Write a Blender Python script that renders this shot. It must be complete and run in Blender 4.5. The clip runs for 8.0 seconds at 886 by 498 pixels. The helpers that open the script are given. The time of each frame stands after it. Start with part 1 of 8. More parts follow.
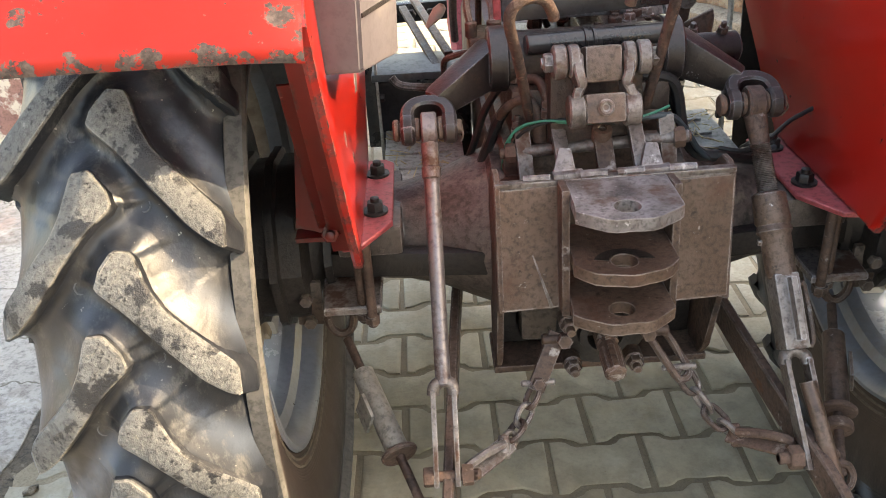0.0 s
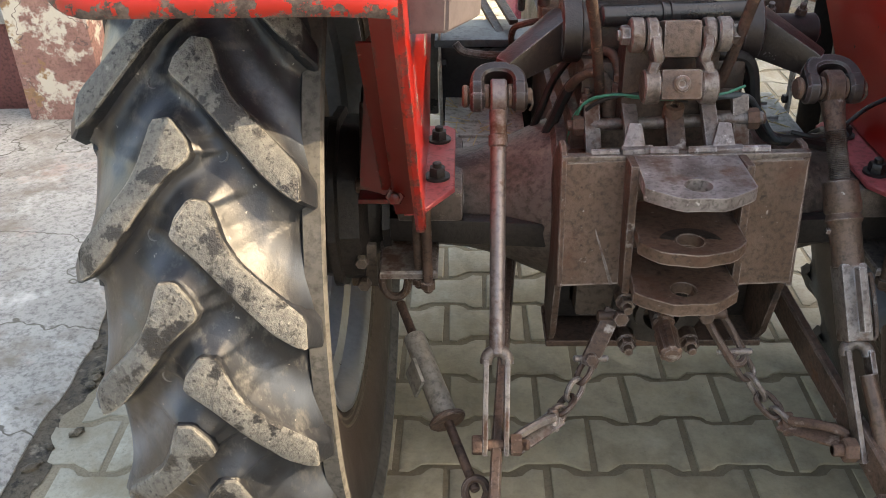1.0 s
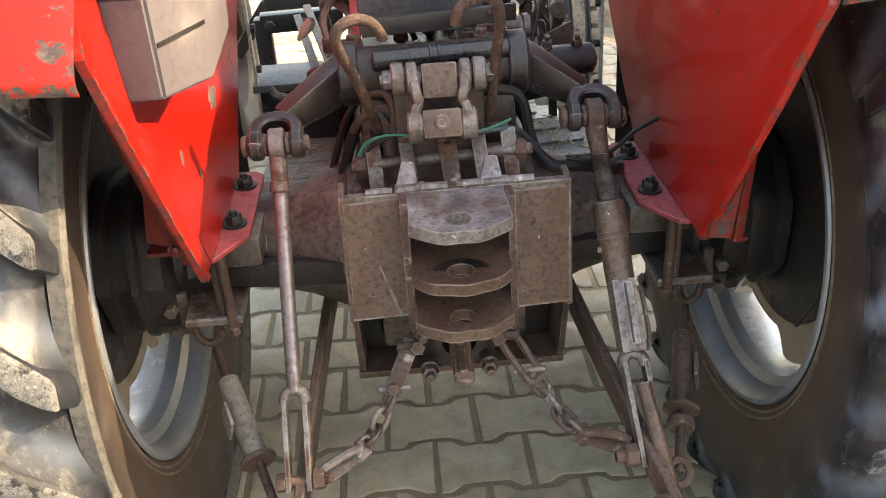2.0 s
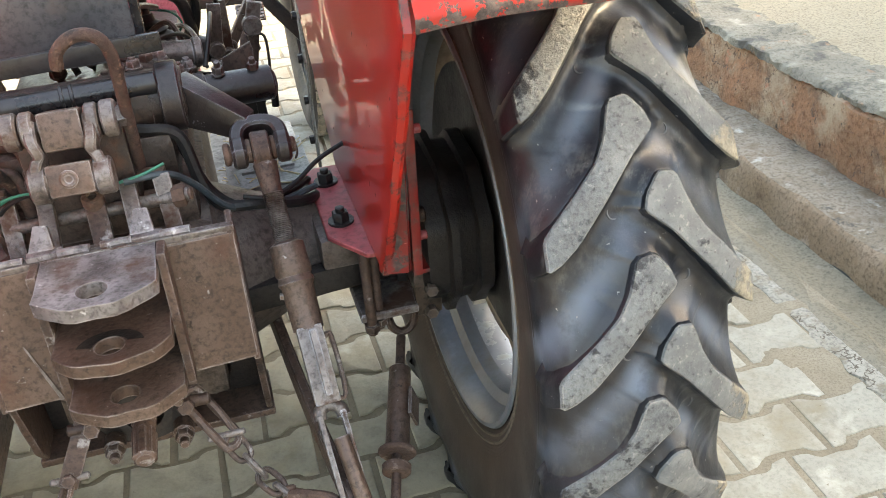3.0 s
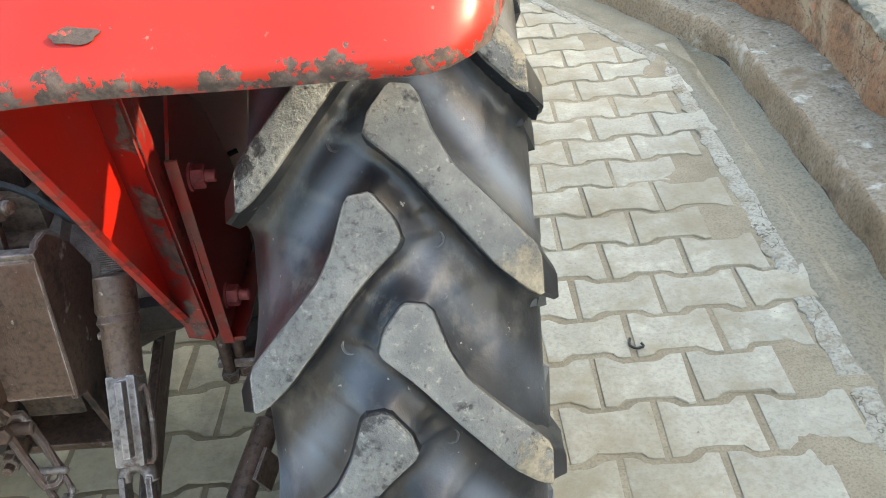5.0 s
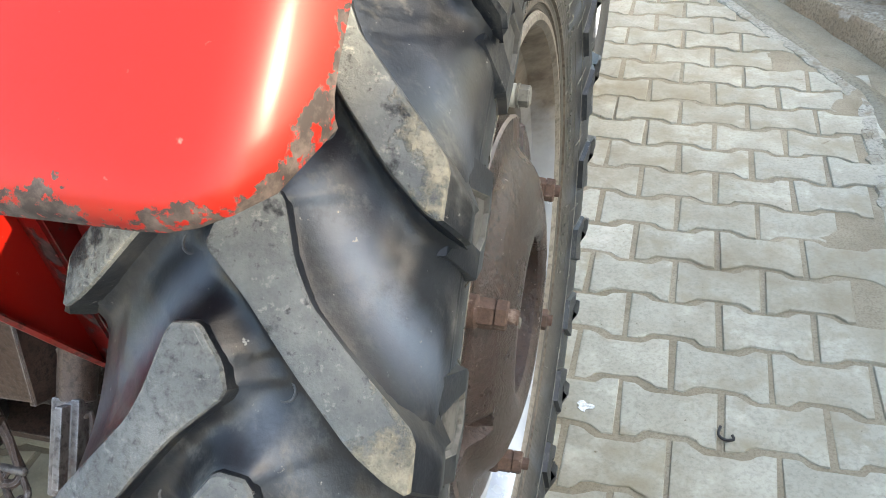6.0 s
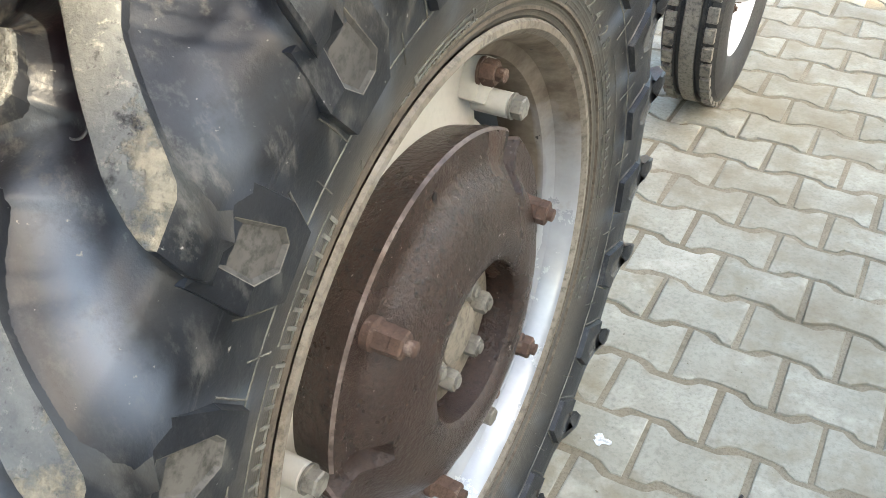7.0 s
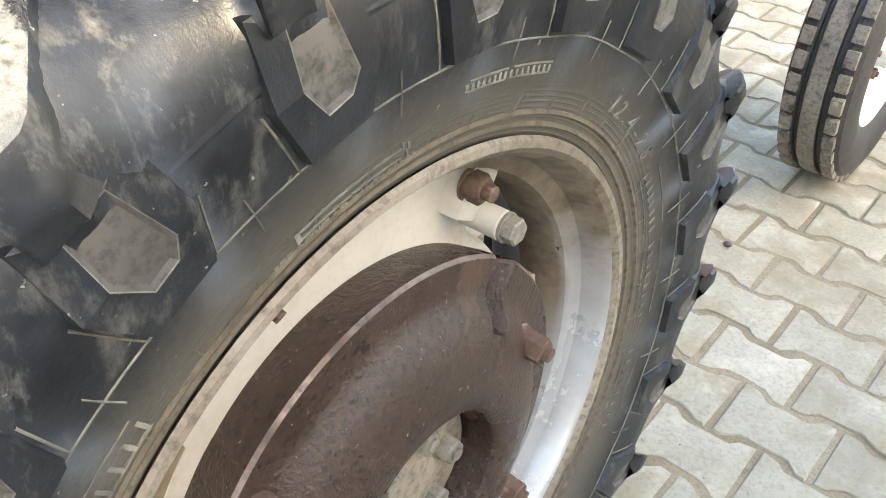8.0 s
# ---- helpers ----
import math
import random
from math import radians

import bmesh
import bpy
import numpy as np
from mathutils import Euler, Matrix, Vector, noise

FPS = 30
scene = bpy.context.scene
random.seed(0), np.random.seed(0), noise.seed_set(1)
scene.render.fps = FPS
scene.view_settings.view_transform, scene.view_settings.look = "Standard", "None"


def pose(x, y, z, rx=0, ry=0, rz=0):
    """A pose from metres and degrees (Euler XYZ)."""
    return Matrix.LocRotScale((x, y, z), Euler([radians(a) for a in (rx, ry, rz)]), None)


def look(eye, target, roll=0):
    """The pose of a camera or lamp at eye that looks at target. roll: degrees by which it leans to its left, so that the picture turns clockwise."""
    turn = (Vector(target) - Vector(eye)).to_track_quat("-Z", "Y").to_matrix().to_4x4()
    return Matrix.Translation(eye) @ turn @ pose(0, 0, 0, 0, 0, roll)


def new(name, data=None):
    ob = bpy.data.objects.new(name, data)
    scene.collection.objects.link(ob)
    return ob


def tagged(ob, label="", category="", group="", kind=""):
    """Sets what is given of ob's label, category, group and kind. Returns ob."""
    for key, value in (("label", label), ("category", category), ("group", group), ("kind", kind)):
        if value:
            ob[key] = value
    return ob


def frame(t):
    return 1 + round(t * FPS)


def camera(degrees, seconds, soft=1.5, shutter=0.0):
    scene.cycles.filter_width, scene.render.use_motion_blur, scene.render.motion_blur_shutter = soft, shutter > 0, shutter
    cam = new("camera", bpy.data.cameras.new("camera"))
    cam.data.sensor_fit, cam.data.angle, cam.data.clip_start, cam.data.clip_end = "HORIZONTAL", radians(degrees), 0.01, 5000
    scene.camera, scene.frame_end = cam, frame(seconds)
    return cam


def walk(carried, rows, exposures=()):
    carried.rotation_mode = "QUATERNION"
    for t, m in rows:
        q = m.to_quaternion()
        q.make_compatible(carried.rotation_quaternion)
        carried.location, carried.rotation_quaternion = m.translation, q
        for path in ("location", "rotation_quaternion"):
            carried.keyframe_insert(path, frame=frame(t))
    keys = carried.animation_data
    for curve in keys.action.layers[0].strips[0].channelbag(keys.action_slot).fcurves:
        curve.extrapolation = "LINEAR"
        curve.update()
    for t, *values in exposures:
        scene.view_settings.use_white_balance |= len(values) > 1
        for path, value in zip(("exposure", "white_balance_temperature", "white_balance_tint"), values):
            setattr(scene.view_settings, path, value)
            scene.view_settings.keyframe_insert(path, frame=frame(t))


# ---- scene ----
# One drawing unit is 0.913 m: the rear tyre is a 12.4-28, 1.26 m high.
K = 0.913
cam = camera(53.67, 8.0, soft=0.9)
PATH = [
    (0, (-0.2733, -1.4778, 1.4155), (-0.2581, 0.2649, 0.4344), -3.64),
    (0.5, (-0.3315, -1.4629, 1.4029), (-0.3940, 0.2511, 0.3742), -2.11),
    (1, (-0.3242, -1.4750, 1.4070), (-0.3785, 0.2367, 0.3741), -1.36),
    (1.2, (-0.3100, -1.4745, 1.4108), (-0.3470, 0.2339, 0.3716), -1.21),
    (2.3, (0.0279, -1.5236, 1.4591), (0.1788, 0.2092, 0.4719), -4.59),
    (2.5, (0.0751, -1.5108, 1.4578), (0.2950, 0.2138, 0.4692), -4.84),
    (3, (0.2264, -1.4060, 1.4432), (0.6379, 0.2546, 0.4072), -4.25),
    (3.5, (0.3519, -1.2912, 1.4546), (0.8953, 0.3223, 0.4052), -2.69),
    (4, (0.4761, -1.2465, 1.4491), (0.8199, 0.4287, 0.4119), -3.01),
    (4.5, (0.6500, -1.2313, 1.4451), (0.7369, 0.4489, 0.3638), -3.91),
    (5, (0.7398, -1.1670, 1.4329), (0.7053, 0.4756, 0.2923), -4.94),
    (5.2, (0.7789, -1.1048, 1.4301), (0.7350, 0.5367, 0.2884), -3.76),
    (6.3, (1.0284, -0.8587, 1.4190), (0.4265, 0.6172, 0.2110), -1.96),
    (6.5, (1.0963, -0.8301, 1.4155), (0.4216, 0.6026, 0.1940), -0.64),
    (7, (1.1546, -0.7231, 1.4116), (0.3769, 0.6515, 0.1845), -0.93),
    (7.5, (1.1509, -0.5294, 1.4118), (0.3853, 0.8512, 0.1838), 2.58),
    (8, (1.1707, -0.4207, 1.4148), (0.1520, 0.7835, 0.1851), -0.49),
]
walk(cam, [(t, look(Vector(eye) * K, Vector(target) * K, roll)) for t, eye, target, roll in PATH], exposures=[(0.0, 2.92, 8700.0, 12.0), (0.5, 2.52, 8700.0, 13.0), (1.0, 2.5, 8600.0, 12.0), (2.5, 3.18, 8900.0, 11.0), (3.0, 3.27, 8600.0, 9.0), (3.5, 3.16, 8300.0, 7.0), (4.5, 3.02, 8050.0, 5.0), (5.0, 2.98, 7850.0, 5.0), (6.5, 2.78, 7100.0, 6.0), (7.5, 3.04, 7600.0, 7.0), (8.0, 3.10, 7550.0, 8.0)])

# ---- daylight: sun from the right over added unseen blocks, most of the yard in their shade ----
SUN = Vector((0.80, -0.10, 0.58)).normalized()
world = bpy.data.worlds.new("sky")
scene.world = world
world.use_nodes = True
sky = world.node_tree.nodes.new("ShaderNodeTexSky")
sky.sky_type = "NISHITA"
sky.sun_disc = False
sky.sun_elevation = math.asin(SUN.z)
sky.sun_rotation = math.atan2(SUN.x, SUN.y)
sky.air_density, sky.dust_density, sky.ozone_density = 1.2, 3.0, 1.0
world.node_tree.links.new(sky.outputs[0], world.node_tree.nodes["Background"].inputs[0])
world.node_tree.nodes["Background"].inputs[1].default_value = 0.13
sun = new("sun", bpy.data.lights.new("sun", "SUN"))
sun.data.energy, sun.data.angle, sun.data.color = 1.8, radians(0.55), (1.0, 0.88, 0.70)
sun.matrix_world = look((0, 0, 20), Vector((0, 0, 20)) - SUN)

# ---- materials ----
def nodes_of(name):
    m = bpy.data.materials.new(name)
    m.use_nodes = True
    nt = m.node_tree
    return m, nt, nt.nodes["Principled BSDF"]


def coords(nt, jitter=True):
    """Object coordinates in metres, moved by a random step for each object."""
    tc = nt.nodes.new("ShaderNodeTexCoord")
    if not jitter:
        return tc.outputs["Object"]
    info = nt.nodes.new("ShaderNodeObjectInfo")
    mul = nt.nodes.new("ShaderNodeMath")
    mul.operation = "MULTIPLY"
    mul.inputs[1].default_value = 37.0
    nt.links.new(info.outputs["Random"], mul.inputs[0])
    add = nt.nodes.new("ShaderNodeVectorMath")
    nt.links.new(tc.outputs["Object"], add.inputs[0])
    nt.links.new(mul.outputs[0], add.inputs[1])
    return add.outputs[0]


def noise_of(nt, vec, scale, detail=6.0, rough=0.6, stretch=None):
    if stretch:
        mp = nt.nodes.new("ShaderNodeMapping")
        mp.inputs["Scale"].default_value = stretch
        nt.links.new(vec, mp.inputs[0])
        vec = mp.outputs[0]
    n = nt.nodes.new("ShaderNodeTexNoise")
    n.inputs["Scale"].default_value = scale
    n.inputs["Detail"].default_value = detail
    n.inputs["Roughness"].default_value = rough
    nt.links.new(vec, n.inputs["Vector"])
    return n.outputs["Fac"]


def ramp(nt, fac, lo, hi, flip=False):
    r = nt.nodes.new("ShaderNodeMapRange")
    r.inputs["From Min"].default_value, r.inputs["From Max"].default_value = lo, hi
    if flip:
        r.inputs["To Min"].default_value, r.inputs["To Max"].default_value = 1.0, 0.0
    nt.links.new(fac, r.inputs["Value"])
    return r.outputs[0]


def mix(nt, fac, a, b):
    m = nt.nodes.new("ShaderNodeMix")
    m.data_type = "RGBA"
    for sock, v in ((m.inputs[0], fac), (m.inputs[6], a), (m.inputs[7], b)):
        if isinstance(v, (tuple, float, int)):
            sock.default_value = (*v, 1.0) if isinstance(v, tuple) else v
        else:
            nt.links.new(v, sock)
    return m.outputs[2]


def maths(nt, op, a, b=0.0):
    m = nt.nodes.new("ShaderNodeMath")
    m.operation = op
    m.use_clamp = op in ("MULTIPLY", "ADD")
    for sock, v in ((m.inputs[0], a), (m.inputs[1], b)):
        if isinstance(v, (float, int)):
            sock.default_value = v
        else:
            nt.links.new(v, sock)
    return m.outputs[0]


def scaled(nt, a, k):
    m = nt.nodes.new("ShaderNodeMath")
    m.operation = "MULTIPLY"
    m.inputs[1].default_value = k
    nt.links.new(a, m.inputs[0])
    return m.outputs[0]


def surf(name, c1, c2, scale=6.0, rough=(0.5, 0.8), metal=0.0, bump=0.3, fine=90.0, spots=(), coat=0.0, streak=None, dist=0.002, jitter=True, spec=0.5, grain=0.8, vary=0.0, edge=None, stain=None, crack=None, brown_patch=None):
    """A surface: two colours mixed at a large scale, grain at a fine one, and spots (colour, scale, low, high, roughness)."""
    m, nt, b = nodes_of(name)
    v = coords(nt, jitter)
    big = noise_of(nt, v, scale, 5.0, 0.6, streak)
    small = noise_of(nt, v, fine, 4.0, 0.7)
    f = ramp(nt, big, 0.35, 0.66)
    col = mix(nt, f, c1, c2)
    dark = tuple(x * 0.40 for x in c1)
    col = mix(nt, maths(nt, "MULTIPLY", ramp(nt, small, 0.46, 0.68), grain), col, dark)
    if vary:
        info, geo = nt.nodes.new("ShaderNodeObjectInfo"), nt.nodes.new("ShaderNodeNewGeometry")
        one = maths(nt, "FRACT", maths(nt, "SUBTRACT", info.outputs["Random"], scaled(nt, geo.outputs["Random Per Island"], -1.0)))
        col = mix(nt, scaled(nt, one, vary), col, tuple(x * 0.45 for x in c1))
    rg = ramp(nt, big, 0.3, 0.7)
    r = nt.nodes.new("ShaderNodeMapRange")
    r.inputs["To Min"].default_value, r.inputs["To Max"].default_value = rough
    nt.links.new(rg, r.inputs[0])
    rval = r.outputs[0]
    for c, s, lo, hi, ro in spots:
        k = ramp(nt, noise_of(nt, v, s, 7.0, 0.65), lo, hi)
        col = mix(nt, k, col, c)
        mm = nt.nodes.new("ShaderNodeMix")
        nt.links.new(k, mm.inputs[0])
        nt.links.new(rval, mm.inputs[2])
        mm.inputs[3].default_value = ro
        rval = mm.outputs[0]
    if stain:
        pos = nt.nodes.new("ShaderNodeNewGeometry").outputs["Position"]
        k = ramp(nt, noise_of(nt, pos, 1.7, 7.0, 0.68), 0.46, 0.66)
        col = mix(nt, maths(nt, "MULTIPLY", k, 0.88), col, stain)
    # a browner, darker ellipse (middle, two radii, colour) with a noisy border
    if brown_patch:
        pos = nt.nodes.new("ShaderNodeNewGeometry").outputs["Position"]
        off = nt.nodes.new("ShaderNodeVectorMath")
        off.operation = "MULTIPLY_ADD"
        off.inputs[1].default_value = (1 / brown_patch[2], 1 / brown_patch[3], 0.0)
        off.inputs[2].default_value = (-brown_patch[0] / brown_patch[2], -brown_patch[1] / brown_patch[3], 0.0)
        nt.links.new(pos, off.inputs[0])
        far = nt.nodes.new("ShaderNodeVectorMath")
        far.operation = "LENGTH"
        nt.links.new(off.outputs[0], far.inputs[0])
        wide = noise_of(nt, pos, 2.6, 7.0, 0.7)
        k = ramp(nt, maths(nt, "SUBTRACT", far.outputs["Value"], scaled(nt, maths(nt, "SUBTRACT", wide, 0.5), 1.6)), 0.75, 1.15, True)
        col = mix(nt, maths(nt, "MULTIPLY", k, 0.62), col, mix(nt, ramp(nt, noise_of(nt, pos, 11.0, 6.0, 0.65), 0.4, 0.62), brown_patch[4], tuple(x * 0.55 for x in brown_patch[4])))
    if crack:
        line = maths(nt, "ABSOLUTE", maths(nt, "SUBTRACT", noise_of(nt, v, crack[0], 5.0, 0.55), 0.5), 0.0)
        col = mix(nt, ramp(nt, line, crack[1] * 0.4, crack[1], True), col, crack[2])
    if edge:
        bev = nt.nodes.new("ShaderNodeBevel")
        bev.samples = 4
        bev.inputs["Radius"].default_value = 0.0045
        dot = nt.nodes.new("ShaderNodeVectorMath")
        dot.operation = "DOT_PRODUCT"
        nt.links.new(bev.outputs[0], dot.inputs[0])
        nt.links.new(nt.nodes.new("ShaderNodeNewGeometry").outputs["Normal"], dot.inputs[1])
        tip = ramp(nt, dot.outputs["Value"], 0.80, 0.97, True)
        k = maths(nt, "MULTIPLY", tip, ramp(nt, noise_of(nt, v, 28.0, 5.0), 0.38, 0.60))
        col = mix(nt, k, col, edge)
        mm = nt.nodes.new("ShaderNodeMix")
        nt.links.new(k, mm.inputs[0])
        nt.links.new(rval, mm.inputs[2])
        mm.inputs[3].default_value = 0.38
        rval = mm.outputs[0]
    nt.links.new(col, b.inputs["Base Color"])
    nt.links.new(rval, b.inputs["Roughness"])
    b.inputs["Metallic"].default_value = metal
    b.inputs["Coat Weight"].default_value = coat
    b.inputs["Specular IOR Level"].default_value = spec
    if bump:
        bp = nt.nodes.new("ShaderNodeBump")
        bp.inputs["Strength"].default_value = bump
        bp.inputs["Distance"].default_value = dist
        nt.links.new(maths(nt, "ADD", maths(nt, "MULTIPLY", big, 0.5), maths(nt, "MULTIPLY", small, 0.5)), bp.inputs["Height"])
        nt.links.new(bp.outputs[0], b.inputs["Normal"])
    return m


def red_paint(name, red, worn_edge=0.0, chips=0.612, gloss=0.28, dusty=0.16, haze=0.24):
    """Old red enamel, chipped to primer and rust, most of all along its rolled edges (the mesh's u says how near)."""
    m, nt, b = nodes_of(name)
    v = coords(nt, False)
    big = noise_of(nt, v, 3.0, 4.0)
    col = mix(nt, ramp(nt, big, 0.3, 0.7), red, tuple(x * 0.8 for x in red))
    col = mix(nt, maths(nt, "MULTIPLY", ramp(nt, noise_of(nt, v, 90.0, 3.0), 0.70, 0.76), 0.5), col, (0.5, 0.22, 0.18))
    dust = ramp(nt, noise_of(nt, v, 2.2, 6.0, 0.7), 0.45, 0.85)
    col = mix(nt, maths(nt, "MULTIPLY", dust, dusty), col, (0.45, 0.13, 0.11))
    chipn = noise_of(nt, v, 13.0, 8.0, 0.62)
    chip = ramp(nt, chipn, chips, chips + 0.010)
    bev = nt.nodes.new("ShaderNodeBevel")
    bev.samples = 4
    bev.inputs["Radius"].default_value = 0.009
    dot = nt.nodes.new("ShaderNodeVectorMath")
    dot.operation = "DOT_PRODUCT"
    nt.links.new(bev.outputs[0], dot.inputs[0])
    nt.links.new(nt.nodes.new("ShaderNodeNewGeometry").outputs["Normal"], dot.inputs[1])
    tip = ramp(nt, dot.outputs["Value"], 0.90, 0.985, True)
    chip = maths(nt, "MAXIMUM", chip, maths(nt, "MULTIPLY", tip, ramp(nt, noise_of(nt, v, 22.0, 7.0, 0.65), 0.50, 0.54)))
    edgen = noise_of(nt, v, 30.0, 8.0, 0.68)
    if worn_edge:
        uv = nt.nodes.new("ShaderNodeUVMap")
        sep = nt.nodes.new("ShaderNodeSeparateXYZ")
        nt.links.new(uv.outputs[0], sep.inputs[0])
        near = ramp(nt, sep.outputs[0], 0.0, 0.036, True)
        e = maths(nt, "ADD", maths(nt, "MULTIPLY", near, worn_edge), maths(nt, "MULTIPLY", ramp(nt, edgen, 0.28, 0.70), 0.44))
        chip = maths(nt, "MAXIMUM", chip, ramp(nt, e, 0.615, 0.63))
    flecks = ramp(nt, noise_of(nt, v, 110.0, 5.0, 0.65), 0.57, 0.61, True)
    chip = maths(nt, "MAXIMUM", chip, ramp(nt, noise_of(nt, v, 48.0, 4.0, 0.6), 0.705, 0.715))
    chip = maths(nt, "MULTIPLY", chip, flecks)
    primer = mix(nt, ramp(nt, noise_of(nt, v, 75.0, 6.0, 0.7), 0.42, 0.66), (0.034, 0.026, 0.024), (0.105, 0.080, 0.072))
    col = mix(nt, chip, col, primer)
    nt.links.new(col, b.inputs["Base Color"])
    b.inputs["Coat Weight"].default_value = gloss
    b.inputs["Specular IOR Level"].default_value = min(gloss, 0.28) + 0.08
    b.inputs["Coat Roughness"].default_value = haze
    r = nt.nodes.new("ShaderNodeMapRange")
    r.inputs["To Min"].default_value, r.inputs["To Max"].default_value = max(0.30, haze + 0.12), 0.8
    nt.links.new(chip, r.inputs[0])
    nt.links.new(r.outputs[0], b.inputs["Roughness"])
    bp = nt.nodes.new("ShaderNodeBump")
    bp.inputs["Strength"].default_value, bp.inputs["Distance"].default_value = 0.5, 0.0012
    nt.links.new(maths(nt, "ADD", maths(nt, "MULTIPLY", big, 0.6), maths(nt, "MULTIPLY", maths(nt, "SUBTRACT", 1.0, chip), 0.25)), bp.inputs["Height"])
    nt.links.new(bp.outputs[0], b.inputs["Normal"])
    return m


# darker copy of the red, with the shade under the mudguards put in
RED_SHADED = red_paint("red_paint", (0.17, 0.007, 0.006), 0.0, 0.70)
RED_WORN = red_paint("red_paint_worn_edges", (0.305, 0.0128, 0.0072), 0.50, 0.612, 0.20, 0.06, 0.27)
RED_LESS_WORN = red_paint("red_paint_lightly_worn_edges", (0.305, 0.0128, 0.0072), 0.43, 0.612, 0.16, 0.06, 0.30)
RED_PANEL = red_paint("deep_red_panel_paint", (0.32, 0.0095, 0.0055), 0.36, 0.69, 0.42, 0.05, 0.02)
SCAR = surf("bare_primer_scar", (0.024, 0.018, 0.017), (0.052, 0.040, 0.036), 60, (0.6, 0.85), bump=0.6, fine=300, spots=(((0.30, 0.03, 0.02), 70, 0.60, 0.66, 0.5),))
RED_FLAT = surf("faded_red_paint", (0.30, 0.045, 0.05), (0.38, 0.085, 0.09), 9, (0.4, 0.65), spots=((((0.2, 0.16, 0.13)), 40, 0.66, 0.70, 0.85),))
LUG_TOP = surf("worn_lug_rubber", (0.098, 0.106, 0.111), (0.172, 0.180, 0.180), 14, (0.66, 0.92), bump=1.0, fine=150, dist=0.006, spots=(((0.235, 0.240, 0.230), 120, 0.58, 0.72, 0.95), ((0.05, 0.05, 0.052), 150, 0.60, 0.70, 0.8), ((0.24, 0.22, 0.170), 12, 0.62, 0.74, 0.95), ((0.020, 0.022, 0.026), 20, 0.555, 0.59, 0.45)), grain=0.6, edge=(0.33, 0.32, 0.285))
LUG_CHIPPED = surf("chipped_grey_lug_rubber", (0.097, 0.099, 0.097), (0.158, 0.158, 0.151), 14, (0.66, 0.92), bump=1.0, fine=150, dist=0.006, spots=(((0.220, 0.217, 0.203), 110, 0.60, 0.72, 0.95), ((0.025, 0.026, 0.028), 120, 0.57, 0.65, 0.8), ((0.013, 0.014, 0.017), 17, 0.535, 0.565, 0.40), ((0.25, 0.235, 0.195), 40, 0.66, 0.72, 0.95)), grain=0.7, edge=(0.36, 0.34, 0.295))
SIDEWALL = surf("dusty_sidewall_rubber", (0.016, 0.016, 0.018), (0.040, 0.038, 0.036), 6, (0.45, 0.75), bump=0.35, fine=170, spots=(((0.15, 0.135, 0.11), 4, 0.55, 0.8, 0.9),))
SILVER = surf("silver_rim_paint", (0.13, 0.145, 0.165), (0.215, 0.235, 0.265), 4, (0.28, 0.45), 0.3, 0.3, spots=(((0.17, 0.145, 0.115), 5, 0.54, 0.74, 0.8), ((0.29, 0.30, 0.32), 6, 0.58, 0.76, 0.35), ((0.045, 0.04, 0.035), 34, 0.67, 0.71, 0.8)), grain=0.2)
TREADPLATE = surf("dusty_grey_tread_plate", (0.215, 0.220, 0.215), (0.370, 0.370, 0.352), 6, (0.4, 0.7), 0.2, 0.6, spots=(((0.035, 0.036, 0.038), 7, 0.56, 0.68, 0.5), ((0.33, 0.30, 0.24), 14, 0.60, 0.74, 0.9)), edge=(0.42, 0.42, 0.41))
# the left plates' copy, made paler to paint in the light on them
TREADPLATE_LIT = surf("lit_dusty_tread_plate", (0.36, 0.355, 0.315), (0.52, 0.51, 0.46), 6, (0.4, 0.7), 0.2, 0.6, spots=(((0.035, 0.036, 0.038), 7, 0.56, 0.68, 0.5), ((0.33, 0.30, 0.24), 14, 0.60, 0.74, 0.9)), edge=(0.42, 0.42, 0.41))
CREAM = surf("cream_disc_paint", (0.44, 0.42, 0.37), (0.52, 0.50, 0.45), 5, (0.35, 0.6), 0.0, 0.2, grain=0.15, spots=(((0.28, 0.22, 0.15), 6, 0.58, 0.80, 0.85), ((0.05, 0.05, 0.05), 34, 0.74, 0.76, 0.8)))
CREAM_DIRTY = surf("mud_stained_cream_paint", (0.27, 0.21, 0.145), (0.38, 0.325, 0.25), 5, (0.5, 0.75), 0.0, 0.3, grain=0.2, spots=(((0.16, 0.105, 0.065), 4, 0.50, 0.70, 0.9), ((0.05, 0.045, 0.04), 22, 0.68, 0.72, 0.8)))
WEIGHT = surf("brown_painted_cast_iron", (0.031, 0.0175, 0.0135), (0.058, 0.036, 0.029), 7, (0.20, 0.36), 0.0, 1.0, fine=150, dist=0.006, spots=(((0.22, 0.175, 0.155), 120, 0.66, 0.70, 0.5), ((0.105, 0.055, 0.033), 6, 0.60, 0.74, 0.6)))
RUST = surf("rusty_steel", (0.052, 0.030, 0.022), (0.115, 0.073, 0.056), 16, (0.45, 0.78), 0.2, 1.0, fine=130, dist=0.003, spots=(((0.25, 0.23, 0.22), 24, 0.62, 0.68, 0.4), ((0.022, 0.017, 0.015), 13, 0.56, 0.68, 0.8), ((0.15, 0.070, 0.038), 9, 0.62, 0.72, 0.9)), edge=(0.26, 0.235, 0.225))
RUST_ORANGE = surf("orange_rust", (0.125, 0.074, 0.052), (0.080, 0.048, 0.037), 30, (0.75, 0.95), 0.0, 1.0, fine=200, dist=0.003, spots=(((0.25, 0.185, 0.15), 50, 0.58, 0.68, 0.9),))
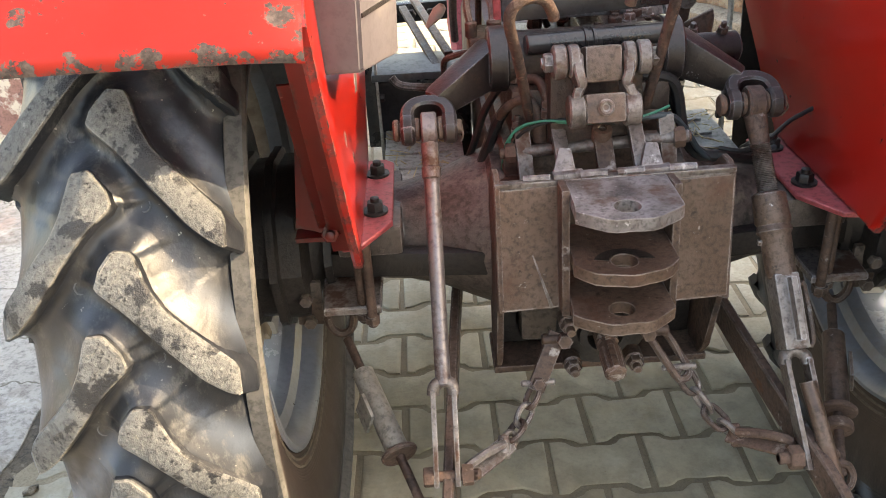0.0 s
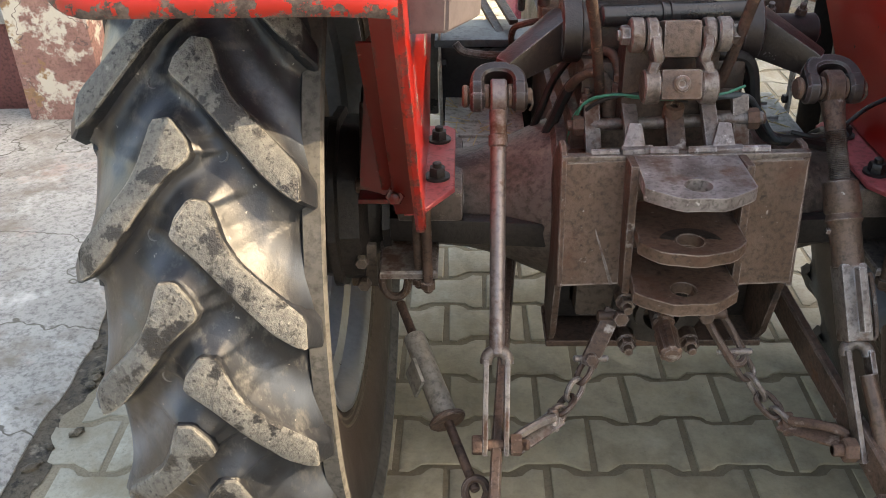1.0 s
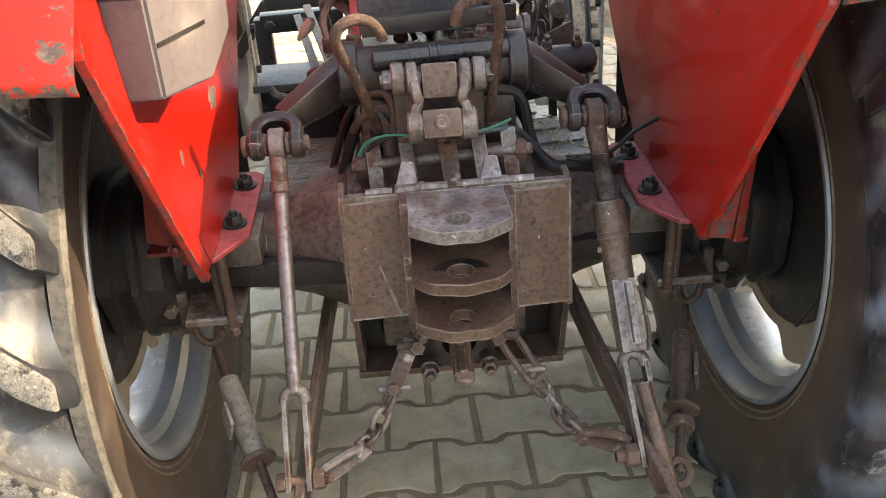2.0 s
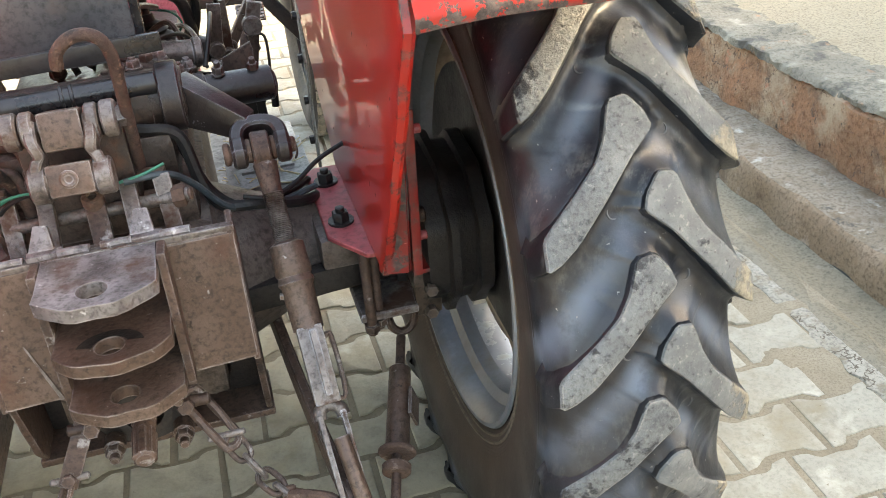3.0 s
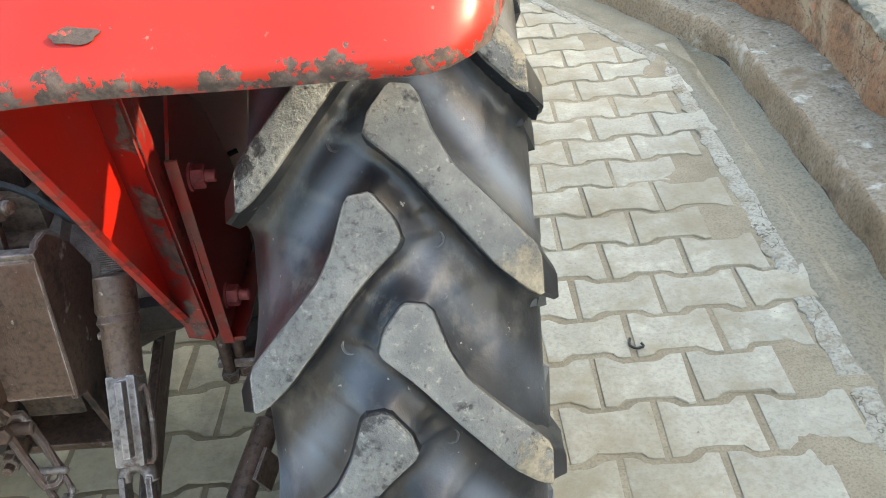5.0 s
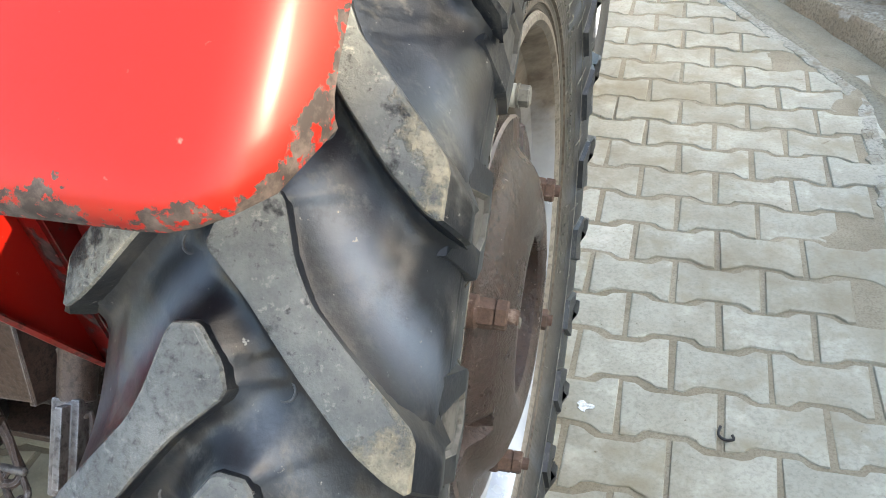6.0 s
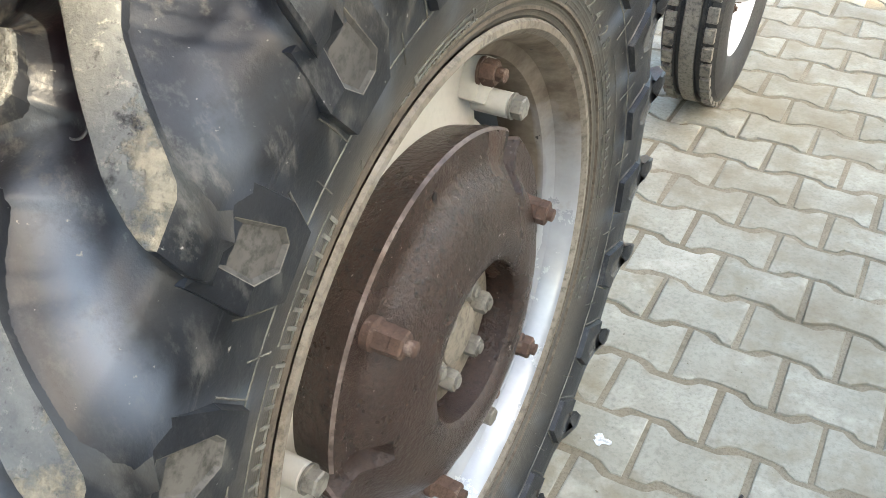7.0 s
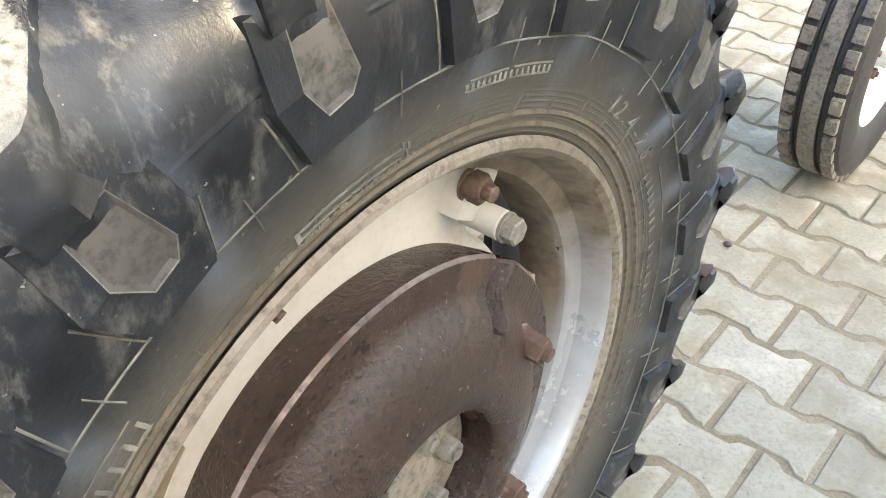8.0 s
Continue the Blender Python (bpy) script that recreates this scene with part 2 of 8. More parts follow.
BARE = surf("worn_grey_steel", (0.098, 0.077, 0.067), (0.225, 0.200, 0.187), 12, (0.30, 0.56), 0.4, 1.0, fine=120, dist=0.003, spots=(((0.085, 0.042, 0.027), 13, 0.52, 0.62, 0.8), ((0.035, 0.029, 0.026), 9, 0.60, 0.68, 0.6)), edge=(0.42, 0.41, 0.42))
POLISHED = surf("rubbed_steel", (0.225, 0.203, 0.21), (0.165, 0.135, 0.128), 16, (0.3, 0.5), 0.6, 0.4, streak=(1, 1, 0.2), spots=(((0.0975, 0.0525, 0.0375), 16, 0.55, 0.66, 0.75),))
PLATE = surf("brown_grey_hitch_steel", (0.083, 0.052, 0.039), (0.140, 0.097, 0.076), 8, (0.34, 0.58), 0.3, 1.0, fine=120, dist=0.003, spots=(((0.30, 0.28, 0.265), 85, 0.66, 0.70, 0.45), ((0.095, 0.046, 0.030), 7, 0.56, 0.70, 0.8), ((0.034, 0.024, 0.019), 48, 0.60, 0.68, 0.6)), edge=(0.36, 0.33, 0.32))
TONGUE = surf("scuffed_tongue_steel", (0.115, 0.10, 0.098), (0.25, 0.235, 0.24), 22, (0.34, 0.6), 0.35, 1.0, fine=130, dist=0.003, spots=(((0.10, 0.058, 0.040), 12, 0.52, 0.66, 0.8), ((0.42, 0.41, 0.41), 45, 0.62, 0.68, 0.5)), edge=(0.36, 0.34, 0.34))
AXLE = surf("dusty_violet_brown_axle_casting", (0.064, 0.050, 0.045), (0.168, 0.139, 0.122), 6, (0.36, 0.7), 0.15, 1.0, fine=80, dist=0.005, spots=(((0.020, 0.017, 0.017), 7, 0.56, 0.66, 0.4), ((0.24, 0.205, 0.175), 16, 0.62, 0.72, 0.95)), edge=(0.27, 0.25, 0.245))
RIM_DIRT = surf("brown_dust_on_rim_barrel", (0.175, 0.145, 0.112), (0.27, 0.235, 0.19), 4, (0.55, 0.8), 0.05, 0.3, spots=(((0.34, 0.335, 0.32), 6, 0.60, 0.76, 0.5), ((0.075, 0.052, 0.036), 9, 0.60, 0.74, 0.9)))
GREASE = surf("oily_cast_iron", (0.0112, 0.0096, 0.0096), (0.0288, 0.0240, 0.0224), 10, (0.35, 0.65), 0.1, 0.9, fine=120, dist=0.003, spots=(((0.055, 0.042, 0.033), 7, 0.60, 0.78, 0.9),))
CAST = surf("dusty_brown_casting", (0.050, 0.036, 0.029), (0.182, 0.140, 0.113), 6, (0.4, 0.8), 0.1, 1.0, fine=80, dist=0.005, spots=(((0.012, 0.010, 0.010), 6, 0.54, 0.64, 0.35), ((0.20, 0.168, 0.138), 16, 0.62, 0.72, 0.95)), edge=(0.22, 0.20, 0.19))
LIFT = surf("oily_brown_lift_casting", (0.020, 0.014, 0.012), (0.075, 0.052, 0.043), 8, (0.25, 0.6), 0.1, 1.0, fine=90, dist=0.005, spots=(((0.010, 0.008, 0.008), 7, 0.54, 0.64, 0.3), ((0.105, 0.055, 0.036), 11, 0.60, 0.70, 0.9)), edge=(0.17, 0.14, 0.125))
ARM = surf("black_brown_lift_arm", (0.010, 0.0080, 0.0085), (0.032, 0.024, 0.023), 9, (0.26, 0.48), 0.0, 0.9, fine=110, spec=0.5, spots=(((0.075, 0.040, 0.026), 8, 0.62, 0.72, 0.8), ((0.20, 0.20, 0.225), 30, 0.67, 0.71, 0.4)), edge=(0.21, 0.205, 0.225))
HOOK = surf("flaking_rusty_bar", (0.082, 0.045, 0.032), (0.046, 0.030, 0.027), 26, (0.7, 0.95), 0.0, 1.0, fine=150, dist=0.006, spots=(((0.20, 0.12, 0.085), 60, 0.58, 0.68, 0.9), ((0.016, 0.012, 0.011), 34, 0.56, 0.64, 0.8), ((0.20, 0.19, 0.19), 9, 0.62, 0.70, 0.4)))
BLACK = surf("black_enamel", (0.0134, 0.0134, 0.0154), (0.0288, 0.0288, 0.0307), 8, (0.2, 0.4), 0.0, 0.2, spots=(((0.154, 0.134, 0.115), 6, 0.62, 0.80, 0.85),))
DARKGREY = surf("dark_grey_sheet", (0.055, 0.062, 0.068), (0.120, 0.130, 0.136), 5, (0.3, 0.55), 0.0, 0.3, streak=(1, 4, 1), spots=(((0.24, 0.085, 0.03), 6, 0.66, 0.74, 0.85), ((0.15, 0.15, 0.15), 40, 0.68, 0.72, 0.6), ((0.11, 0.10, 0.085), 8, 0.56, 0.70, 0.9)))
GREYBOX = surf("grey_painted_sheet", (0.105, 0.092, 0.102), (0.15, 0.135, 0.143), 6, (0.4, 0.6), 0.1, 0.2, spots=(((0.24, 0.22, 0.205), 6, 0.60, 0.74, 0.8),), grain=0.3)
HOSE = surf("black_hose", (0.010, 0.010, 0.011), (0.020, 0.020, 0.020), 20, (0.45, 0.65), 0, 0.3, spec=0.35, spots=(((0.09, 0.08, 0.07), 12, 0.62, 0.76, 0.9),))
GREEN = surf("green_wire", (0.02, 0.17, 0.11), (0.03, 0.22, 0.15), 30, (0.4, 0.5), 0, 0.1)
BLUETAPE = surf("faded_blue_tape", (0.05, 0.075, 0.09), (0.025, 0.035, 0.042), 30, (0.5, 0.7), 0, 0.3)
PINK = surf("dusty_pink_red_engine_paint", (0.36, 0.06, 0.09), (0.45, 0.12, 0.14), 12, (0.5, 0.8), 0, 0.3)
LEATHER = surf("brown_seat_cloth", (0.25, 0.13, 0.075), (0.33, 0.19, 0.12), 14, (0.7, 0.9), 0, 0.6, fine=200)
PAVER = surf("grey_concrete_paver", (0.3540, 0.3310, 0.2620), (0.4400, 0.4170, 0.3420), 8, (0.75, 0.92), 0.0, 0.9, fine=110, dist=0.003, spots=(((0.2650, 0.2266, 0.1528), 6, 0.52, 0.72, 0.95), ((0.5300, 0.5023, 0.4202), 11, 0.56, 0.76, 0.9), ((0.1500, 0.1231, 0.0812), 70, 0.66, 0.72, 0.95)), grain=0.4, vary=0.26, stain=(0.2300, 0.1921, 0.1280), brown_patch=(0.0, 0.05, 0.62, 0.75, (0.310, 0.262, 0.175)))
SAND = surf("sandy_mortar", (0.218, 0.180, 0.122), (0.300, 0.258, 0.186), 6, (0.9, 1.0), 0.0, 0.8, fine=200, dist=0.003, spots=(((0.16, 0.13, 0.088), 14, 0.60, 0.72, 1.0),), jitter=False, grain=0.5, brown_patch=(0.0, 0.05, 0.72, 0.85, (0.165, 0.130, 0.085)))
SANDY_TERRACE = surf("beige_sand_ground", (0.285, 0.235, 0.160), (0.355, 0.300, 0.210), 1.5, (0.9, 1.0), 0.0, 0.8, fine=120, dist=0.004, spots=(((0.23, 0.185, 0.125), 6, 0.55, 0.75, 1.0), ((0.13, 0.105, 0.08), 40, 0.73, 0.76, 1.0)), jitter=False)
CEMENT = surf("grey_cement_screed", (0.36, 0.34, 0.29), (0.46, 0.44, 0.40), 3, (0.7, 0.95), 0.0, 0.7, fine=110, dist=0.004, spots=(((0.25, 0.22, 0.17), 4, 0.55, 0.74, 0.9), ((0.58, 0.57, 0.54), 10, 0.60, 0.72, 0.9)), jitter=False)
SLAB = surf("grey_concrete_slab", (0.30, 0.29, 0.265), (0.43, 0.42, 0.39), 3, (0.75, 0.95), 0.0, 1.0, fine=70, dist=0.006, spots=(((0.21, 0.185, 0.15), 5, 0.52, 0.68, 0.95), ((0.56, 0.55, 0.52), 7, 0.55, 0.70, 0.95), ((0.42, 0.29, 0.24), 2.6, 0.60, 0.74, 0.95), ((0.09, 0.085, 0.075), 60, 0.66, 0.71, 0.9)), jitter=False, crack=(1.6, 0.0045, (0.13, 0.12, 0.10)))
GUTTER = surf("damp_cement_channel", (0.1722, 0.1460, 0.0952), (0.2436, 0.2116, 0.1466), 3, (0.35, 0.75), 0.0, 0.6, fine=110, dist=0.003, streak=(1, 0.25, 1), spots=(((0.1008, 0.0836, 0.0515), 4, 0.56, 0.72, 0.5), ((0.3192, 0.2870, 0.2262), 12, 0.62, 0.74, 0.8)), jitter=False)
KERBM = surf("brown_cement_kerb", (0.2200, 0.1540, 0.0950), (0.2992, 0.2244, 0.1540), 6, (0.8, 0.95), 0.0, 0.9, fine=100, dist=0.006, spots=(((0.4048, 0.3520, 0.2904), 9, 0.58, 0.70, 0.95), ((0.1232, 0.0836, 0.0528), 7, 0.58, 0.72, 0.95)), jitter=False)
PLASTER = surf("peeling_brick_red_plaster", (0.33, 0.165, 0.088), (0.25, 0.150, 0.090), 7, (0.85, 0.98), 0.0, 1.0, fine=60, dist=0.020, crack=(3.4, 0.0035, (0.13, 0.085, 0.060)), spots=(((0.3956, 0.2970, 0.2024), 5, 0.50, 0.62, 0.95), ((0.1462, 0.0945, 0.0644), 8, 0.56, 0.66, 0.95), ((0.4816, 0.2070, 0.1288), 11, 0.62, 0.70, 0.95), ((0.0774, 0.0585, 0.0460), 24, 0.62, 0.68, 0.95), ((0.060, 0.042, 0.032), 62, 0.63, 0.68, 0.95), ((0.42, 0.30, 0.20), 45, 0.66, 0.70, 0.95)), jitter=False)
COPING = surf("grey_flaking_coping", (0.1858, 0.1677, 0.1288), (0.2753, 0.2502, 0.1919), 5, (0.85, 0.98), 0.0, 1.0, fine=80, dist=0.008, spots=(((0.3579, 0.3367, 0.2741), 10, 0.58, 0.68, 0.95), ((0.0895, 0.0842, 0.0701), 6, 0.52, 0.62, 0.95), ((0.3348, 0.2002, 0.1218), 9, 0.64, 0.72, 0.95)), jitter=False)
MAROON = surf("maroon_wall_paint", (0.16, 0.055, 0.05), (0.22, 0.085, 0.07), 5, (0.6, 0.9), 0.0, 0.6, dist=0.004, jitter=False)
PINKWALL = surf("stained_pink_plaster", (0.40, 0.22, 0.18), (0.28, 0.14, 0.12), 7, (0.8, 0.95), 0.0, 0.9, dist=0.006, spots=(((0.66, 0.60, 0.50), 5, 0.54, 0.58, 0.9), ((0.44, 0.25, 0.10), 6, 0.60, 0.64, 0.9), ((0.17, 0.11, 0.10), 6, 0.60, 0.70, 0.9)), jitter=False, crack=(3.0, 0.004, (0.16, 0.11, 0.10)))
UNSEEN_WALL = surf("plain_unseen_wall", (0.52, 0.52, 0.50), (0.58, 0.58, 0.56), 0.8, (0.8, 0.95), 0.0, 0.3, jitter=False)
EARTH = surf("bare_yard_earth", (0.42, 0.36, 0.27), (0.50, 0.44, 0.34), 0.6, (0.9, 1.0), 0.0, 0.6, fine=30, dist=0.01, jitter=False)

def tyre_side(name, haze, wall_a, wall_b, r0, r1):
    """Tyre rubber: black, with blue-grey dust and painted sky sheen along the middle of each valley (the mesh's u),
    scuffed at the shoulder, dusty and finely ringed towards the bead.
    """
    m, nt, b = nodes_of(name)
    v = nt.nodes.new("ShaderNodeNewGeometry").outputs["Position"]
    flat = nt.nodes.new("ShaderNodeVectorMath")
    flat.operation = "MULTIPLY_ADD"
    flat.inputs[1].default_value = (0.0, 1.0 / K, 1.0 / K)
    flat.inputs[2].default_value = (0.0, 0.0, -0.634)
    nt.links.new(v, flat.inputs[0])
    ln = nt.nodes.new("ShaderNodeVectorMath")
    ln.operation = "LENGTH"
    nt.links.new(flat.outputs[0], ln.inputs[0])
    radius = ln.outputs["Value"]
    big = noise_of(nt, v, 5.0, 6.0, 0.65)
    mid = noise_of(nt, v, 16.0, 8.0, 0.7)
    fine = noise_of(nt, v, 140.0, 4.0, 0.7)
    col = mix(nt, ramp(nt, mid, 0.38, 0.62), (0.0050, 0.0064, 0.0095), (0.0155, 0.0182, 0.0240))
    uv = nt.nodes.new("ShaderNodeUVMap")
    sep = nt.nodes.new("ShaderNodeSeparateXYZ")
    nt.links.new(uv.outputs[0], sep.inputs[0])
    # valley colour stands for dust and for the sky's sheen on rubber
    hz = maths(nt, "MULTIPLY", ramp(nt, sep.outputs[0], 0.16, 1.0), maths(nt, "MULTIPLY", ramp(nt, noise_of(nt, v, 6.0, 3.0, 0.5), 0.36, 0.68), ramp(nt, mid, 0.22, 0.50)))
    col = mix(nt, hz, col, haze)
    scuff = maths(nt, "MULTIPLY", ramp(nt, noise_of(nt, v, 38.0, 9.0, 0.75, (1.0, 1.0, 0.45)), 0.52, 0.74), ramp(nt, big, 0.36, 0.58))
    col = mix(nt, scaled(nt, scuff, 0.85), col, (0.150, 0.145, 0.132))
    col = mix(nt, ramp(nt, noise_of(nt, v, 110.0, 3.0, 0.6), 0.70, 0.74), col, (0.22, 0.215, 0.20))
    rad = maths(nt, "ADD", radius, scaled(nt, maths(nt, "SUBTRACT", big, 0.5), 0.10))
    dusty = ramp(nt, rad, r0, r1, True)
    wall = mix(nt, ramp(nt, big, 0.35, 0.65), wall_a, wall_b)
    wall = mix(nt, maths(nt, "MULTIPLY", ramp(nt, fine, 0.5, 0.72), 0.4), wall, tuple(x * 0.5 for x in wall_a))
    col = mix(nt, dusty, col, wall)
    nt.links.new(col, b.inputs["Base Color"])
    r = nt.nodes.new("ShaderNodeMapRange")
    r.inputs["To Min"].default_value, r.inputs["To Max"].default_value = 0.30, 0.74
    nt.links.new(maths(nt, "MAXIMUM", dusty, scaled(nt, maths(nt, "ADD", mid, scuff), 0.5)), r.inputs[0])
    nt.links.new(r.outputs[0], b.inputs["Roughness"])
    ring = maths(nt, "SINE", scaled(nt, radius, 1150.0))
    amp = maths(nt, "MULTIPLY", ring, ramp(nt, radius, 0.452, 0.456, True))
    bp = nt.nodes.new("ShaderNodeBump")
    bp.inputs["Strength"].default_value, bp.inputs["Distance"].default_value = 0.5, 0.0018
    nt.links.new(maths(nt, "ADD", maths(nt, "MULTIPLY", fine, 0.5), maths(nt, "ADD", maths(nt, "MULTIPLY", amp, 0.4), scaled(nt, mid, 0.5))), bp.inputs["Height"])
    nt.links.new(bp.outputs[0], b.inputs["Normal"])
    return m


def barrel_paint(name):
    """Silver rim paint, with brown dust in spots and in the well, and browner towards the top of the barrel."""
    m, nt, b = nodes_of(name)
    pos = nt.nodes.new("ShaderNodeNewGeometry").outputs["Position"]
    sep = nt.nodes.new("ShaderNodeSeparateXYZ")
    nt.links.new(pos, sep.inputs[0])
    n1, n2, n3 = noise_of(nt, pos, 5.0, 6.0, 0.65), noise_of(nt, pos, 40.0, 5.0, 0.65), noise_of(nt, pos, 16.0, 7.0, 0.7)
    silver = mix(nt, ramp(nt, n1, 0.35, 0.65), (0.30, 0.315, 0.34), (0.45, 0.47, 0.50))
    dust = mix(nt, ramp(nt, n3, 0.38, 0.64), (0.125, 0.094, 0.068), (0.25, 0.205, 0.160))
    # blends to brown with height, its border broken by noise
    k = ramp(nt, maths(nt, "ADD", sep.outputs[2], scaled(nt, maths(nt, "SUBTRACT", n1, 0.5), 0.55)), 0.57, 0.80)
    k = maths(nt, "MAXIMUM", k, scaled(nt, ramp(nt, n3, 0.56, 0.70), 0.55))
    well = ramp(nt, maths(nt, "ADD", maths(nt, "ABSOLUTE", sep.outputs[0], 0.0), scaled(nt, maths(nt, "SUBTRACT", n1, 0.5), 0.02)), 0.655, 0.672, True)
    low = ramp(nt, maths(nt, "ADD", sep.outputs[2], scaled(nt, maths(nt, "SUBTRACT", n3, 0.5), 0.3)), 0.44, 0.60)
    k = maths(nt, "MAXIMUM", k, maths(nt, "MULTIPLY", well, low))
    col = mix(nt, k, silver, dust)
    col = mix(nt, ramp(nt, n2, 0.69, 0.72), col, (0.03, 0.028, 0.026))
    nt.links.new(col, b.inputs["Base Color"])
    b.inputs["Metallic"].default_value = 0.25
    r = nt.nodes.new("ShaderNodeMapRange")
    r.inputs["To Min"].default_value, r.inputs["To Max"].default_value = 0.26, 0.8
    nt.links.new(k, r.inputs[0])
    nt.links.new(r.outputs[0], b.inputs["Roughness"])
    bp = nt.nodes.new("ShaderNodeBump")
    bp.inputs["Strength"].default_value, bp.inputs["Distance"].default_value = 0.4, 0.002
    nt.links.new(maths(nt, "ADD", scaled(nt, n1, 0.5), scaled(nt, n2, 0.3)), bp.inputs["Height"])
    nt.links.new(bp.outputs[0], b.inputs["Normal"])
    return m


BARREL = barrel_paint("silver_rim_brown_top_and_well")
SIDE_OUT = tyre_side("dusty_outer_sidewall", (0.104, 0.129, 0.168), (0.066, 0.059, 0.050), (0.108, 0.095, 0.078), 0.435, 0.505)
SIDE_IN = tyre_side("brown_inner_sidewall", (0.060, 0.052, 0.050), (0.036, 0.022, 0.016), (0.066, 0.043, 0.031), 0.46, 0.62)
FLASH = surf("dusty_mould_line", (0.20, 0.19, 0.165), (0.075, 0.072, 0.066), 24, (0.8, 0.95), bump=0.3)
WEIGHT_WORN = surf("worn_edge_of_brown_casting", (0.055, 0.033, 0.027), (0.21, 0.165, 0.145), 22, (0.35, 0.55), 0.2, 0.6)
DUST_TREAD = surf("beige_dusty_front_tread", (0.15, 0.132, 0.105), (0.23, 0.205, 0.165), 9, (0.75, 0.95), bump=0.8, fine=120, dist=0.004, spots=(((0.04, 0.038, 0.036), 16, 0.56, 0.64, 0.7), ((0.32, 0.28, 0.21), 20, 0.62, 0.70, 0.95)))
WHITE_RIM = surf("white_front_rim_paint", (0.56, 0.57, 0.58), (0.66, 0.67, 0.68), 5, (0.3, 0.5), 0.0, 0.2, grain=0.2, spots=(((0.25, 0.20, 0.14), 7, 0.60, 0.74, 0.8),))
WHITE_SPOT = surf("white_paint_spill", (0.72, 0.72, 0.70), (0.80, 0.80, 0.78), 20, (0.5, 0.7))
STRAW = surf("dry_straw", (0.50, 0.40, 0.22), (0.62, 0.52, 0.32), 30, (0.7, 0.9), bump=0.1)
KERBTOP = surf("whitish_worn_kerb_top", (0.2300, 0.1845, 0.1290), (0.3404, 0.2970, 0.2365), 7, (0.85, 0.98), 0.0, 1.0, fine=90, dist=0.007, spots=(((0.1748, 0.1260, 0.0791), 7, 0.50, 0.64, 0.95), ((0.4324, 0.4050, 0.3440), 13, 0.60, 0.68, 0.95), ((0.1012, 0.0900, 0.0731), 17, 0.60, 0.68, 0.95)), jitter=False)
MOSS = surf("dark_damp_moss_line", (0.018, 0.019, 0.013), (0.055, 0.048, 0.034), 25, (0.6, 0.9), 0.0, 0.8, fine=120, dist=0.004, spots=(((0.26, 0.22, 0.16), 10, 0.58, 0.66, 0.9),), jitter=False)
MUD = surf("damp_brown_grey_mud", (0.055, 0.046, 0.034), (0.135, 0.112, 0.080), 12, (0.7, 0.95), 0.0, 1.0, fine=90, dist=0.008, spots=(((0.24, 0.21, 0.165), 16, 0.58, 0.66, 0.95), ((0.020, 0.018, 0.014), 22, 0.56, 0.64, 0.9)), jitter=False)
EDGING = surf("pale_cracked_mortar_edging", (0.29, 0.27, 0.215), (0.38, 0.36, 0.305), 9, (0.8, 0.95), 0.0, 0.9, fine=110, dist=0.005, spots=(((0.21, 0.18, 0.13), 13, 0.52, 0.62, 0.95),), jitter=False, crack=(5.0, 0.006, (0.12, 0.10, 0.075)))


def lug_clay(name):
    """Worn rubber with dry clay caked on the outer end (the mesh's u runs along the bar)."""
    m, nt, b = nodes_of(name)
    v = coords(nt)
    uv = nt.nodes.new("ShaderNodeUVMap")
    sep = nt.nodes.new("ShaderNodeSeparateXYZ")
    nt.links.new(uv.outputs[0], sep.inputs[0])
    n1, n2, n3 = noise_of(nt, v, 22.0, 8.0, 0.7), noise_of(nt, v, 120.0, 4.0, 0.7), noise_of(nt, v, 40.0, 6.0)
    worn = mix(nt, ramp(nt, n1, 0.4, 0.62), (0.098, 0.105, 0.108), (0.165, 0.171, 0.168))
    worn = mix(nt, ramp(nt, n3, 0.60, 0.68), worn, (0.028, 0.029, 0.032))
    worn = mix(nt, ramp(nt, n2, 0.58, 0.72), worn, (0.25, 0.245, 0.225))
    worn = mix(nt, ramp(nt, noise_of(nt, v, 150.0, 6.0, 0.65), 0.60, 0.70), worn, (0.05, 0.05, 0.052))
    clay = mix(nt, ramp(nt, n2, 0.4, 0.65), (0.27, 0.242, 0.182), (0.16, 0.145, 0.115))
    k = ramp(nt, maths(nt, "ADD", sep.outputs[0], scaled(nt, maths(nt, "SUBTRACT", n1, 0.5), 0.16)), 0.104, 0.120)
    k = maths(nt, "MULTIPLY", k, ramp(nt, n3, 0.36, 0.46))
    nt.links.new(mix(nt, k, worn, clay), b.inputs["Base Color"])
    b.inputs["Roughness"].default_value = 0.9
    bp = nt.nodes.new("ShaderNodeBump")
    bp.inputs["Strength"].default_value, bp.inputs["Distance"].default_value = 1.0, 0.004
    nt.links.new(maths(nt, "ADD", maths(nt, "MULTIPLY", n2, 0.5), maths(nt, "MULTIPLY", k, 0.5)), bp.inputs["Height"])
    nt.links.new(bp.outputs[0], b.inputs["Normal"])
    return m


LUG_CLAY = lug_clay("clay_on_worn_lug")

# ---- helpers for meshes (all numbers in drawing units) ----
def thing(name, base, label, category, group="", kind=""):
    ob = new(name)
    ob.empty_display_size = 0.1
    ob.matrix_world = Matrix.Translation(Vector(base) * K)
    return tagged(ob, label, category, group, kind)


def finish(bm, sharp=38.0):
    bmesh.ops.remove_doubles(bm, verts=bm.verts, dist=1e-5)
    bmesh.ops.recalc_face_normals(bm, faces=bm.faces)
    lim = radians(sharp)
    for f in bm.faces:
        f.smooth = True
    for e in bm.edges:
        e.smooth = not (len(e.link_faces) == 2 and e.calc_face_angle(0.0) > lim)


